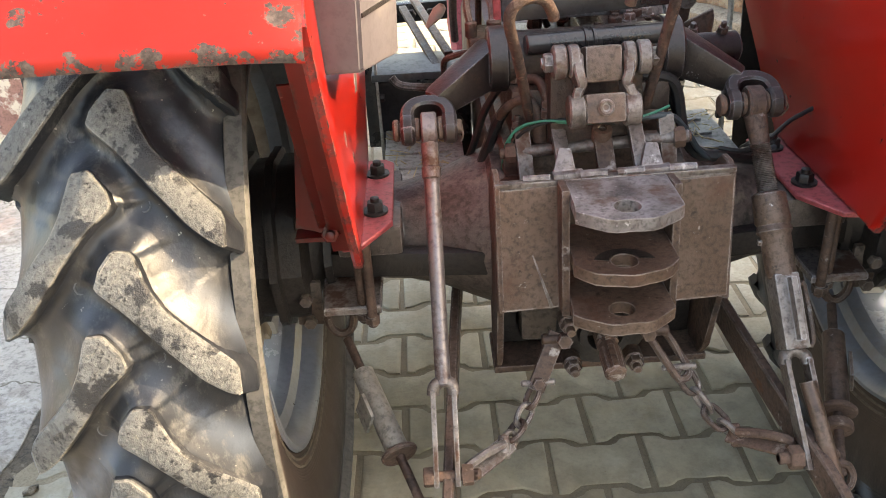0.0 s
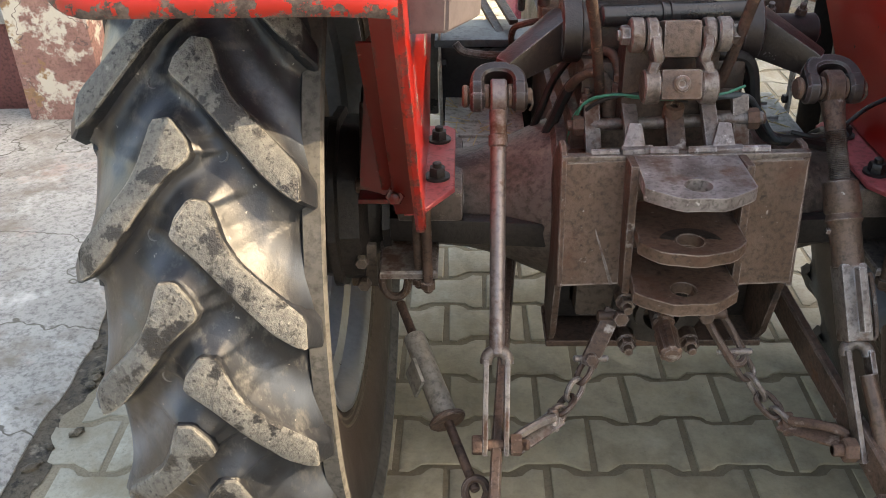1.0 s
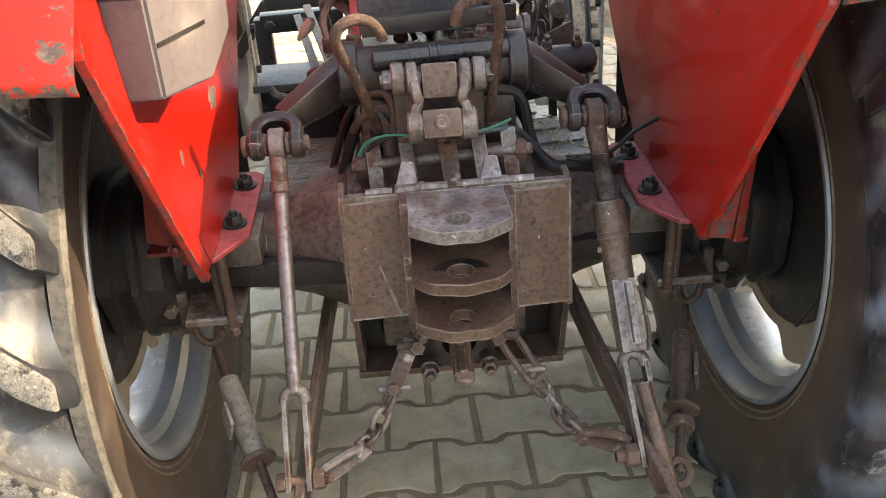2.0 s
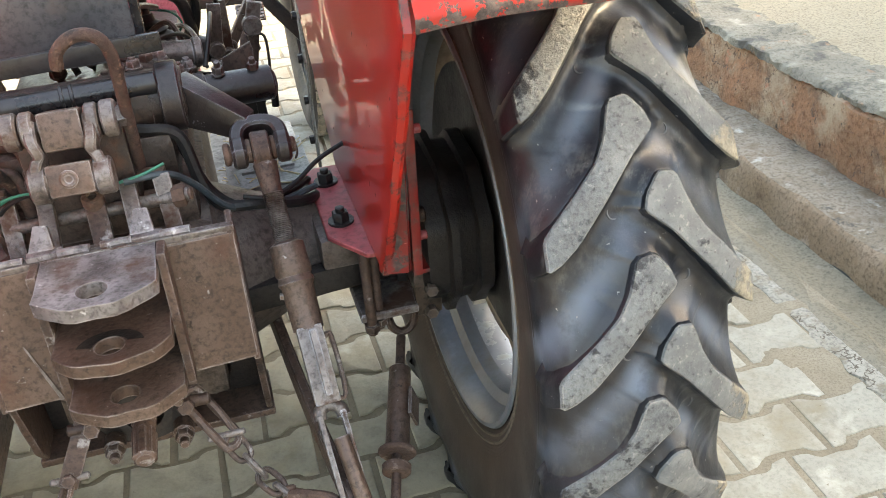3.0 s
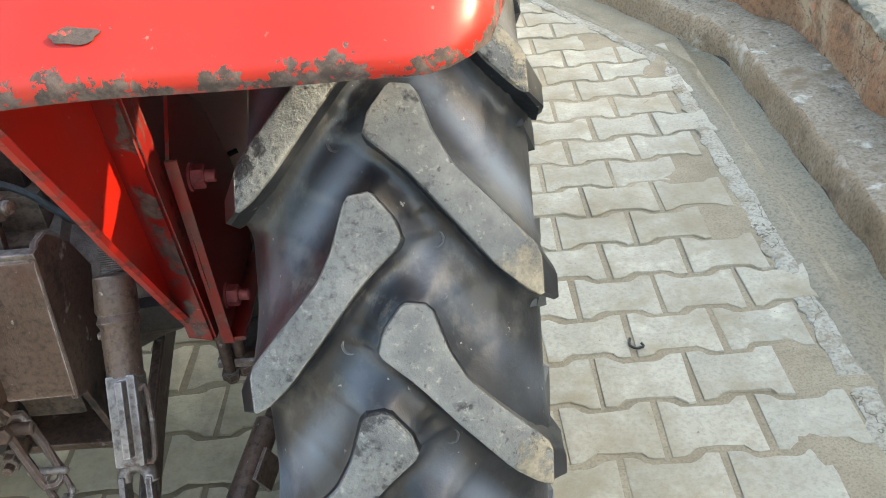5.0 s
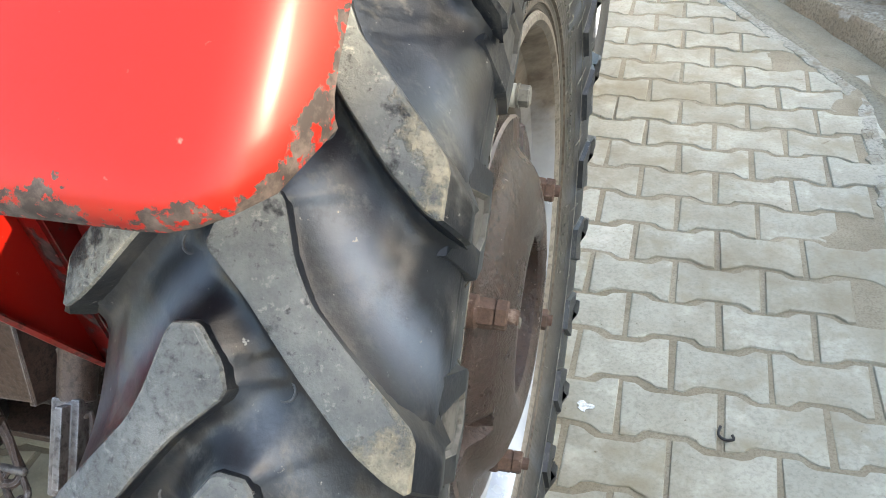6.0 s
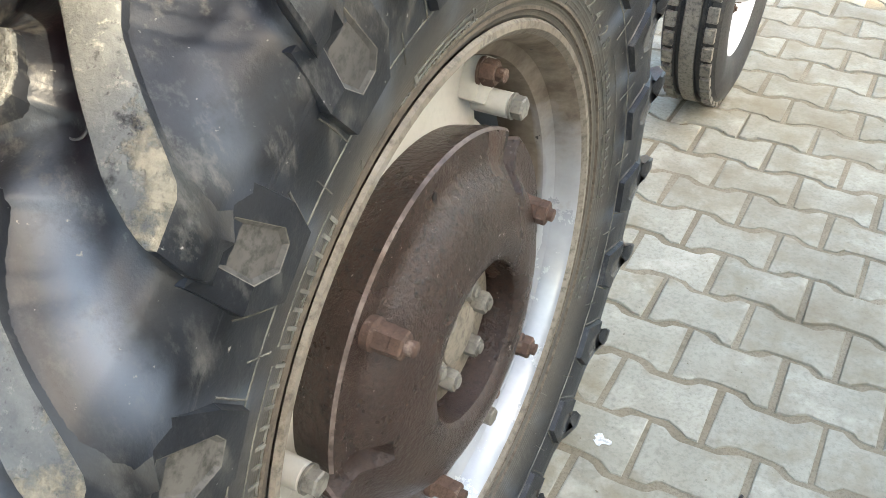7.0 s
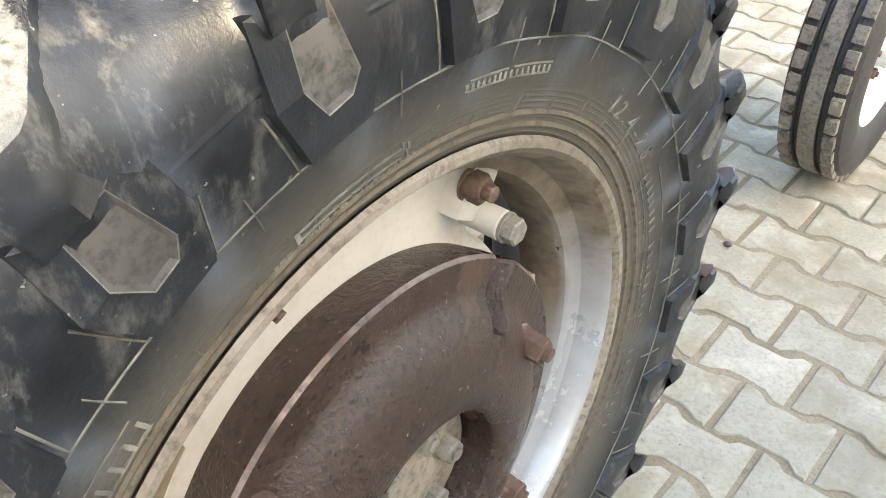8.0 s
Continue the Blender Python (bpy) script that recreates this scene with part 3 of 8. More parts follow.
def mesh_of(name, bm, mats, sharp=38.0, scale=True):
    finish(bm, sharp)
    if scale:
        bm.transform(Matrix.Scale(K, 4))
    me = bpy.data.meshes.new(name)
    bm.to_mesh(me)
    bm.free()
    for m in mats if isinstance(mats, (list, tuple)) else [mats]:
        me.materials.append(m)
    return me


def under(ob, parent):
    if parent is not None:
        bpy.context.view_layer.update()
        ob.parent = parent
        ob.matrix_parent_inverse = parent.matrix_world.inverted()
    return ob


def part(name, bm, mats, parent=None, label="", sharp=38.0):
    ob = new(name, mesh_of(name, bm, mats, sharp))
    under(ob, parent)
    return tagged(ob, label) if label else ob


def basis(d, up=(0, 0, 1)):
    """A turn whose z runs along d."""
    d = Vector(d).normalized()
    up = Vector(up)
    x = up.cross(d)
    if x.length < 1e-4:
        x = Vector((1, 0, 0)).cross(d)
        if x.length < 1e-4:
            x = Vector((0, 1, 0)).cross(d)
    x.normalize()
    y = d.cross(x)
    return Matrix((x, y, d)).transposed().to_4x4()


def box(bm, lo, hi, m=Matrix(), bev=0.004, mat=0):
    lo, hi = Vector(lo), Vector(hi)
    r = bmesh.ops.create_cube(bm, size=1.0, matrix=m @ Matrix.Translation((lo + hi) / 2) @ Matrix.Diagonal((*(hi - lo), 1)))
    vs = r["verts"]
    fs = {f for v in vs for f in v.link_faces}
    for f in fs:
        f.material_index = mat
    if bev:
        out = bmesh.ops.bevel(bm, geom=list({e for v in vs for e in v.link_edges}), offset=bev, segments=2, profile=0.6, affect="EDGES", clamp_overlap=True)
        for f in out["faces"]:
            f.material_index = mat
    return bm


def bar(bm, a, b, w, h, up=(0, 0, 1), bev=0.003, w2=None, h2=None):
    """A bar from a to b, w wide and h high (w2, h2 at b)."""
    a, b = Vector(a), Vector(b)
    m = Matrix.Translation(a) @ basis(b - a, up)
    n = (b - a).length
    w2, h2 = w2 or w, h2 or h
    vs = [bm.verts.new(m @ Vector((sx * ww / 2, sy * hh / 2, z))) for z, ww, hh in ((0, w, h), (n, w2, h2)) for sx, sy in ((-1, -1), (1, -1), (1, 1), (-1, 1))]
    fs = [bm.faces.new([vs[i] for i in q]) for q in ((3, 2, 1, 0), (4, 5, 6, 7), (0, 1, 5, 4), (1, 2, 6, 5), (2, 3, 7, 6), (3, 0, 4, 7))]
    if bev:
        bmesh.ops.bevel(bm, geom=list({e for f in fs for e in f.edges}), offset=bev, segments=2, profile=0.6, affect="EDGES", clamp_overlap=True)
    return bm


def lathe(bm, profile, m=Matrix(), seg=32, closed=False, fn=None, mat=None):
    """Turns (along, radius) pairs about the z of m. fn(along, r, angle) may bend them."""
    rings = []
    for a, r in profile:
        ring = []
        for i in range(seg):
            th = 2 * math.pi * i / seg
            aa, rr = fn(a, r, th) if fn else (a, r)
            ring.append(bm.verts.new(m @ Vector((rr * math.cos(th), rr * math.sin(th), aa))))
        rings.append(ring)
    n = len(rings)
    for k in range(n if closed else n - 1):
        p, q = rings[k], rings[(k + 1) % n]
        for i in range(seg):
            j = (i + 1) % seg
            f = bm.faces.new((p[i], p[j], q[j], q[i]))
            if mat:
                f.material_index = mat[k]
    if not closed:
        for ring, (a, r) in ((rings[0], profile[0]), (rings[-1], profile[-1])):
            if r > 1e-4:
                f = bm.faces.new(ring)
                if mat:
                    f.material_index = mat[0]
    return bm


def rod(bm, a, b, r, r2=None, seg=16, bev=0.003):
    a, b = Vector(a), Vector(b)
    n = (b - a).length
    r2 = r if r2 is None else r2
    e = min(bev, n / 3, r / 2, r2 / 2)
    return lathe(bm, [(0, r - e), (e, r), (n - e, r2), (n, r2 - e)], Matrix.Translation(a) @ basis(b - a), seg)


def smooth_path(pts, n=6):
    """Catmull-Rom through pts."""
    pts = [Vector(p) for p in pts]
    out = []
    for i in range(len(pts) - 1):
        p0, p1, p2, p3 = pts[max(i - 1, 0)], pts[i], pts[i + 1], pts[min(i + 2, len(pts) - 1)]
        for k in range(n):
            t = k / n
            out.append(0.5 * ((2 * p1) + (p2 - p0) * t + (2 * p0 - 5 * p1 + 4 * p2 - p3) * t * t + (3 * p1 - p0 - 3 * p2 + p3) * t ** 3))
    out.append(pts[-1])
    return out


def tube(bm, pts, r, seg=10, n=6, closed=False):
    """A round bar along a smooth line through pts; r may be a function of 0..1."""
    path = smooth_path(list(pts) + [pts[0]], n)[:-1] if closed else smooth_path(pts, n)
    cnt = len(path)
    rings = []
    nor = None
    for i, p in enumerate(path):
        a = path[(i - 1) % cnt] if (closed or i) else p
        b = path[(i + 1) % cnt] if (closed or i < cnt - 1) else p
        d = (b - a).normalized()
        if nor is None:
            nor = Vector((0, 0, 1)).cross(d)
            if nor.length < 1e-3:
                nor = Vector((1, 0, 0)).cross(d)
        nor = (nor - d * nor.dot(d)).normalized()
        bi = d.cross(nor)
        rr = r(i / max(cnt - 1, 1)) if callable(r) else r
        rings.append([bm.verts.new(p + rr * (math.cos(2 * math.pi * k / seg) * nor + math.sin(2 * math.pi * k / seg) * bi)) for k in range(seg)])
    for i in range(cnt if closed else cnt - 1):
        p, q = rings[i], rings[(i + 1) % cnt]
        for k in range(seg):
            j = (k + 1) % seg
            bm.faces.new((p[k], p[j], q[j], q[k]))
    if not closed:
        bm.faces.new(rings[0])
        bm.faces.new(rings[-1])
    return bm


def plate(bm, outline, thick, m=Matrix(), bev=0.003, holes=()):
    """A flat sheet: an outline in the x, y of m, thick along its z, with round holes (x, y, r) cut through."""
    def loop(pts, z):
        return [bm.verts.new(m @ Vector((x, y, z))) for x, y in pts]
    rings = [list(outline)] + [[(hx + hr * math.cos(2 * math.pi * k / 20), hy + hr * math.sin(2 * math.pi * k / 20)) for k in range(20)] for hx, hy, hr in holes]
    made = []
    for z in (0.0, thick):
        loops = [loop(r, z) for r in rings]
        edges = []
        for lp in loops:
            for i in range(len(lp)):
                edges.append(bm.edges.new((lp[i], lp[(i + 1) % len(lp)])))
        if holes:
            out = bmesh.ops.triangle_fill(bm, edges=edges, use_beauty=True, use_dissolve=False)
            inv = m.inverted()
            gone = [f for f in out["geom"] if isinstance(f, bmesh.types.BMFace) and any((inv @ f.calc_center_median()).xy.to_tuple() and ((inv @ f.calc_center_median()).xy - Vector((hx, hy))).length < hr * 0.97 for hx, hy, hr in holes)]
            bmesh.ops.delete(bm, geom=gone, context="FACES_ONLY")
        else:
            bm.faces.new(loops[0])
        made.append(loops)
    sides = []
    for l0, l1 in zip(*made):
        for i in range(len(l0)):
            j = (i + 1) % len(l0)
            sides.append(bm.faces.new((l0[i], l0[j], l1[j], l1[i])))
    if bev and not holes:
        es = [e for lp in (made[0][0], made[1][0]) for i in range(len(lp)) for e in [bm.edges.get((lp[i], lp[(i + 1) % len(lp)]))] if e]
        bmesh.ops.bevel(bm, geom=es, offset=bev, segments=1, affect="EDGES", clamp_overlap=True)
    return bm


def hexa(bm, p, d, size, high, shank=0.0, washer=0.0):
    """A hexagon nut or head on p that faces along d, size across its flats; the bolt's end stands shank proud."""
    m = Matrix.Translation(p) @ basis(d)
    z = 0.0
    if washer:
        lathe(bm, [(0, washer), (high * 0.22, washer)], m, 20)
        z = high * 0.22
    r = size / math.sqrt(3)
    lathe(bm, [(z, r), (z + high * 0.85, r), (z + high, r * 0.86)], m, 6)
    if shank:
        lathe(bm, [(z + high, size * 0.30), (z + high + shank * 0.9, size * 0.30), (z + high + shank, size * 0.24)], m, 12)
    return bm


def copies(me, name, mats4, parent):
    """Objects of their own on one mesh, under a parent."""
    inv = parent.matrix_world.inverted()
    made = []
    for m in mats4:
        ob = new(name, me)
        ob.matrix_world = m
        ob.parent = parent
        ob.matrix_parent_inverse = inv
        made.append(ob)
    return made


def place(m):
    """A pose in drawing units, in metres."""
    m = m.copy()
    m.translation *= K
    return m


def strap(bm, pts, w, h, up=(0, 0, 1), n=6):
    """One flat bar, w wide and h high, bent along a smooth line through pts."""
    path = smooth_path(pts, n)
    rings = []
    for i, p in enumerate(path):
        d = (path[min(i + 1, len(path) - 1)] - path[max(i - 1, 0)]).normalized()
        x = Vector(up).cross(d).normalized()
        y = d.cross(x)
        e = 0.18 * min(w, h)
        sec = [(-w / 2 + e, -h / 2), (w / 2 - e, -h / 2), (w / 2, -h / 2 + e), (w / 2, h / 2 - e), (w / 2 - e, h / 2), (-w / 2 + e, h / 2), (-w / 2, h / 2 - e), (-w / 2, -h / 2 + e)]
        rings.append([bm.verts.new(p + x * a + y * b) for a, b in sec])
    for p, q in zip(rings, rings[1:]):
        for k in range(8):
            bm.faces.new((p[k], p[(k + 1) % 8], q[(k + 1) % 8], q[k]))
    bm.faces.new(rings[0])
    bm.faces.new(rings[-1])
    return bm

# ---- the yard ----
def grid_sheet(name, x0, x1, y0, y1, z, mats, nx, ny, rough=0.0, seed=0.0, label="", category="ground", fn=None):
    bm = bmesh.new()
    vs = []
    for j in range(ny + 1):
        row = []
        for i in range(nx + 1):
            x, y = x0 + (x1 - x0) * i / nx, y0 + (y1 - y0) * j / ny
            zz = z(x, y) if callable(z) else z
            if fn:
                x, y = fn(x, y, i, j)
            zz += rough * noise.noise(Vector((x * 3 + seed, y * 3, seed)))
            row.append(bm.verts.new((x, y, zz)))
        vs.append(row)
    for j in range(ny):
        for i in range(nx):
            bm.faces.new((vs[j][i], vs[j][i + 1], vs[j + 1][i + 1], vs[j + 1][i]))
    ob = part(name, bm, mats)
    return tagged(ob, label, category, "", "structure")


grid_sheet("ground", -400, 400, -400, 400, -0.075, EARTH, 8, 8, label="bare sandy yard earth reaching to the horizon")
def sand_level(x, y):
    """Bedding between the pavers, spilled over them in patches beside the channel."""
    edge = max(0.0, min(1.0, (x - (kerb_x(y) - 0.56)) / 0.2))
    heap = noise.noise(Vector((x * 5.5, y * 5.5, 8))) + 0.5 * noise.noise(Vector((x * 14, y * 14, 3)))
    return -0.0034 + 0.010 * max(0.0, min(1.0, heap * 1.6 - 0.28)) * edge


def kerb_x(y):
    t = max(0.0, y - 2.0)
    return 1.846 - 0.55 * t * t / (t + 0.15)


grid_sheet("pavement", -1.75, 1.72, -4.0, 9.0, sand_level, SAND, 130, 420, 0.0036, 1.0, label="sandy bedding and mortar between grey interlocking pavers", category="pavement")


def strip(name, prof, mats, label, category, y0=-5.0, y1=9.0, n=140, amp=0.006, mat_of=None, seed=0.0, sharp=50, crumble=0.0):
    """A profile of (offset, z) swept along the kerb line, worn by a little noise."""
    bm = bmesh.new()
    rows = []
    for j in range(n + 1):
        y = y0 + (y1 - y0) * j / n
        brk = crumble * max(-0.6, noise.noise(Vector((y * 16 + seed, 2, 5)))) + crumble * 0.6 * noise.noise(Vector((y * 45, seed, 5)))
        rows.append([bm.verts.new((kerb_x(y) + o + (brk if o == prof[1][0] or o == prof[2][0] else 0.0) + amp * noise.noise(Vector((o * 9 + seed, y * 7, z * 9))), y, z + amp * noise.noise(Vector((o * 9, y * 6 + 9, z * 9 + seed))) + 0.5 * amp * noise.noise(Vector((o * 30, y * 23, z * 30 + seed))) + 0.3 * amp * noise.noise(Vector((o * 60, y * 61, z * 60 + seed))))) for o, z in prof])
    for j in range(n):
        for i in range(len(prof) - 1):
            f = bm.faces.new((rows[j][i], rows[j][i + 1], rows[j + 1][i + 1], rows[j + 1][i]))
            if mat_of:
                f.material_index = mat_of[i]
    ob = part(name, bm, mats, sharp=sharp)
    return tagged(ob, label, category, "", "structure")


strip("gutter", [(-0.24, -0.06), (-0.22, -0.004), (-0.19, 0.006), (-0.16, 0.002), (-0.10, -0.012), (-0.05, -0.016), (-0.020, -0.015), (0.003, -0.010), (0.013, 0.002), (0.02, -0.07)], [GUTTER, MOSS], "damp cement drain channel along the kerb", "gutter", amp=0.006, n=260, mat_of=[0, 0, 0, 0, 0, 0, 0, 1, 1])
strip("mortar_edging", [(-0.272, -0.02), (-0.264, 0.001), (-0.248, 0.003), (-0.218, 0.003), (-0.208, 0.001), (-0.20, -0.02)], EDGING, "pale cracked mortar edging between the pavers and the channel", "edging", amp=0.006, n=700, seed=31.0, crumble=0.024)
strip("kerb", [(0.000, -0.07), (0.000, -0.02), (0.006, 0.02), (0.014, 0.055), (0.022, 0.085), (0.036, 0.099), (0.06, 0.103), (0.14, 0.106), (0.20, 0.104), (0.27, 0.100), (0.30, 0.06)], [KERBM, KERBTOP], "worn brown cement kerb ledge below the plastered wall", "kerb", n=700, amp=0.013, mat_of=[0, 0, 0, 0, 0, 1, 1, 1, 1, 0], seed=3.0)
strip("wall_east", [(0.255, 0.02), (0.258, 0.10), (0.262, 0.16), (0.262, 0.22), (0.266, 0.27), (0.270, 0.308), (0.290, 0.322), (0.50, 0.322), (0.50, -0.06)], PLASTER, "low retaining wall with peeling brick-red plaster", "wall", n=900, amp=0.024, seed=7.0)
strip("coping", [(0.262, 0.318), (0.268, 0.338), (0.30, 0.346), (0.38, 0.348), (0.46, 0.346), (0.53, 0.340), (0.56, 0.320)], COPING, "flaking grey cement coping on the low wall", "coping", n=900, amp=0.020, seed=12.0, crumble=0.030)
strip("terrace", [(0.49, 0.30), (0.50, 0.337), (0.60, 0.342), (0.9, 0.344), (1.6, 0.346), (4.0, 0.35), (9.0, 0.36), (9.05, -0.06)], SANDY_TERRACE, "raised beige sandy terrace beyond the wall", "terrace", n=120, amp=0.006, seed=20.0)


# pale slab to the left, with a broken edge
def slab_edge(y):
    return -1.33 - 0.05 * noise.noise(Vector((y * 2.2, 0, 4))) - 0.02 * noise.noise(Vector((y * 9, 3, 4)))


bm = bmesh.new()
rows = []
for j in range(161):
    y = -3.0 + 5.0 * j / 160
    e = slab_edge(y)
    rows.append([bm.verts.new((e if k in (0, 1) else e - d, y, z + (0.006 * noise.noise(Vector((d * 4, y * 4, 1))) if k > 0 else 0))) for k, (d, z) in enumerate(((0, -0.05), (0, 0.010), (0.015, 0.020), (0.10, 0.022), (0.25, 0.024), (0.5, 0.024), (0.9, 0.024), (3.5, 0.024)))])
for j in range(160):
    for i in range(7):
        bm.faces.new((rows[j][i], rows[j + 1][i], rows[j + 1][i + 1], rows[j][i + 1]))
tagged(part("concrete_slab", bm, SLAB), "pale cracked concrete slab with a broken edge", "slab", "", "structure")

# broken bits and dark dirt along the slab's edge
rr = random.Random(21)
bm = bmesh.new()
for k in range(46):
    y = rr.uniform(-0.9, 1.4)
    x = slab_edge(y) + rr.uniform(0.0, 0.10)
    r = rr.uniform(0.006, 0.024)
    bmesh.ops.create_icosphere(bm, subdivisions=1, radius=1.0, matrix=Matrix.Translation((x, y, 0.001 + r * 0.25)) @ Matrix.Rotation(rr.uniform(0, 6), 4, "Z") @ Matrix.Diagonal((r, r * rr.uniform(0.5, 0.9), r * 0.45, 1)))
tagged(part("rubble", bm, MUD, sharp=10), "broken cement crumbs along the slab's edge", "rubble", "", "stuff")
bm = bmesh.new()
rows = []
for j in range(141):
    y = -1.6 + 3.4 * j / 140
    e = slab_edge(y)
    w = 0.060 + 0.040 * noise.noise(Vector((y * 6, 1, 9))) + 0.012 * noise.noise(Vector((y * 25, 1, 9)))
    rows.append([bm.verts.new((e + d, y, z)) for d, z in ((-0.012, 0.004), (w * 0.5, 0.0052), (w, -0.002))])
for j in range(140):
    for i in range(2):
        bm.faces.new((rows[j][i], rows[j][i + 1], rows[j + 1][i + 1], rows[j + 1][i]))
tagged(part("dirt_line", bm, MUD), "dark damp dirt gathered along the slab's broken edge", "dirt", "", "structure")

bm = bmesh.new()
box(bm, (-6.0, 2.09, -0.06), (-2.13, 2.6, 0.37), bev=0.01)
tagged(part("wall_west", bm, MAROON), "low maroon painted plinth wall", "wall", "", "structure")
bm = bmesh.new()
box(bm, (-6.0, 2.05, 0.372), (-2.12, 2.65, 0.43), bev=0.012)
tagged(part("plinth_coping", bm, SLAB), "whitewashed cement coping on the maroon plinth", "coping", "", "structure")
bm = bmesh.new()
box(bm, (-2.128, 1.88, -0.06), (-1.80, 2.4, 2.6), bev=0.012)
tagged(part("pillar", bm, PINKWALL), "stained pink plaster pillar with flaking paint", "pillar", "", "structure")
# unseen blocks added on the terrace to shade the yard, and an unseen wall added behind the camera for the fill light
bm = bmesh.new()
box(bm, (5.0, -3.6, 0.30), (10.0, -0.60, 4.26), bev=0.0)
tagged(part("house_wing", bm, UNSEEN_WALL), "plain unseen block added on the terrace to shade the yard", "house", "", "structure")
bm = bmesh.new()
box(bm, (5.0, -0.598, 0.30), (10.0, 1.95, 7.0), bev=0.0)
tagged(part("house_block", bm, UNSEEN_WALL), "taller unseen block added on the terrace to shade the yard", "house", "", "structure")
bm = bmesh.new()
box(bm, (-9.0, -7.25, -0.1), (4.9, -7.0, 2.2), bev=0.0)
tagged(part("wall_rear", bm, UNSEEN_WALL), "plain unseen wall added behind the tractor to shape the fill light", "wall", "", "structure")

# ---- the tractor ----
AX = 0.634          # height of the rear axle
XR, XL = 0.680, -0.648   # middle planes of the rear tyres
tractor = thing("tractor", (0, 0, 0), "old red farm tractor with chipped paint, parked on grey pavers", "tractor")
TURNX = basis((1, 0, 0))


def tread_r(dx):
    return 0.690 - 0.055 * (dx / 0.17) ** 2


CARCASS = [(0.0, 0.655), (0.05, 0.650), (0.09, 0.638), (0.113, 0.622), (0.127, 0.602), (0.134, 0.577), (0.1335, 0.55), (0.128, 0.51), (0.119, 0.47), (0.109, 0.437), (0.101, 0.415), (0.0965, 0.4035), (0.090, 0.396), (0.080, 0.388)]
LUG = [(0.010, 0.0), (0.032, -0.2), (0.046, -3.8), (0.060, -6.0), (0.086, -8.4), (0.125, -12.0), (0.146, -14.6), (0.146, -17.0), (0.118, -15.6), (0.095, -13.8), (0.054, -9.6), (0.018, -6.0), (-0.014, -3.6), (-0.008, -1.9)]


def carcass_r(dx):
    d = abs(dx)
    for (a, ra), (b, rb) in zip(CARCASS, CARCASS[1:]):
        if a <= d <= b:
            return ra + (rb - ra) * (d - a) / (b - a)
    return 0.600


def polar(dx, r, deg):
    a = radians(deg)
    return Vector((dx, -r * math.cos(a), r * math.sin(a)))


def valley_dust_sheen(p, ph0):
    """How much dust and painted sky sheen lies at p, from the wheel's middle: most a little below half of the way up
    from a bar's leading flank.
    """
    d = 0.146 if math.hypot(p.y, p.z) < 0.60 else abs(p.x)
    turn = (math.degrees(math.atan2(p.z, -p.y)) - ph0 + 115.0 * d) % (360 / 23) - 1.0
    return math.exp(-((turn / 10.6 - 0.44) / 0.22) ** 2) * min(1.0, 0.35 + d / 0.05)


def rounded(pts):
    """Cuts the corners of a closed outline once: two points on each edge."""
    out = []
    for (ax, ay), (bx, by) in zip(pts, pts[1:] + pts[:1]):
        out += [(ax + (bx - ax) * k, ay + (by - ay) * k) for k in (0.13, 0.87)]
    return out


LUG_ROUND = rounded(LUG)


END = {0.62: (0.1462, 0.633), 0.35: (0.1455, 0.616), 0.05: (0.1370, 0.598)}    # a bar's outer end, from its edge down


def lug_mesh(name, side, clay, var=0):
    """One tread bar: a worn top with rounded shoulders and short flanks that sink into the tread."""
    bm = bmesh.new()
    uvl = bm.loops.layers.uv.new("along")
    n = len(LUG_ROUND)
    def ring(off, drop, base=None):
        out = []
        for i, (dx, ph) in enumerate(LUG_ROUND):
            a, b = LUG_ROUND[i - 1], LUG_ROUND[(i + 1) % n]
            t = Vector((b[0] - a[0], radians(b[1] - a[1]) * 0.67))
            nor = Vector((-t.y, t.x)).normalized()
            o = off * (0.4 if 11 <= i <= 14 else 1.0)
            d2, p2 = dx + nor.x * o, ph + math.degrees(nor.y * o / 0.67)
            if base is None and 11 <= i <= 14:
                d2, p2 = d2 - 0.014, p2 + 0.014 * (124 if i < 13 else 50)
            r = tread_r(min(dx, d2)) - drop
            if base is not None:
                low = carcass_r(min(d2, 0.127)) - 0.003
                r = low + (r - low) * base
                if i in (12, 13):
                    d2, r = END[base]
            wob = 0.0016 * noise.noise(Vector((dx * 60 + var * 7, ph * 4, drop * 90 + side))) + 0.0008 * noise.noise(Vector((dx * 190 + var * 3, ph * 11, side)))
            out.append(bm.verts.new(polar(side * d2, r + wob, p2 + wob * 60)))
        return out
    rings = [ring(-0.0040, 0.0), ring(-0.0008, 0.0012), ring(0.0006, 0.0048), ring(0.0022, 0.0, 0.62), ring(0.0040, 0.0, 0.35), ring(0.0060, 0.0, 0.05)]
    top = rings[0]
    for m in range(-1, 12):
        bm.faces.new((top[m % n], top[m + 1], top[24 - m], top[(25 - m) % n]))
    for q, (r0, r1) in enumerate(zip(rings, rings[1:])):
        for i in range(n):
            j = (i + 1) % n
            f = bm.faces.new((r0[i], r0[j], r1[j], r1[i]))
            f.material_index = 0 if q < 2 else 1
    for f in bm.faces:
        for lp in f.loops:
            lp[uvl].uv = (abs(lp.vert.co.x) if f.material_index == 0 else 0.10, 0.0)
    return mesh_of(name, bm, [(LUG_TOP, LUG_CLAY, LUG_CHIPPED)[clay], SIDE_OUT], 40)


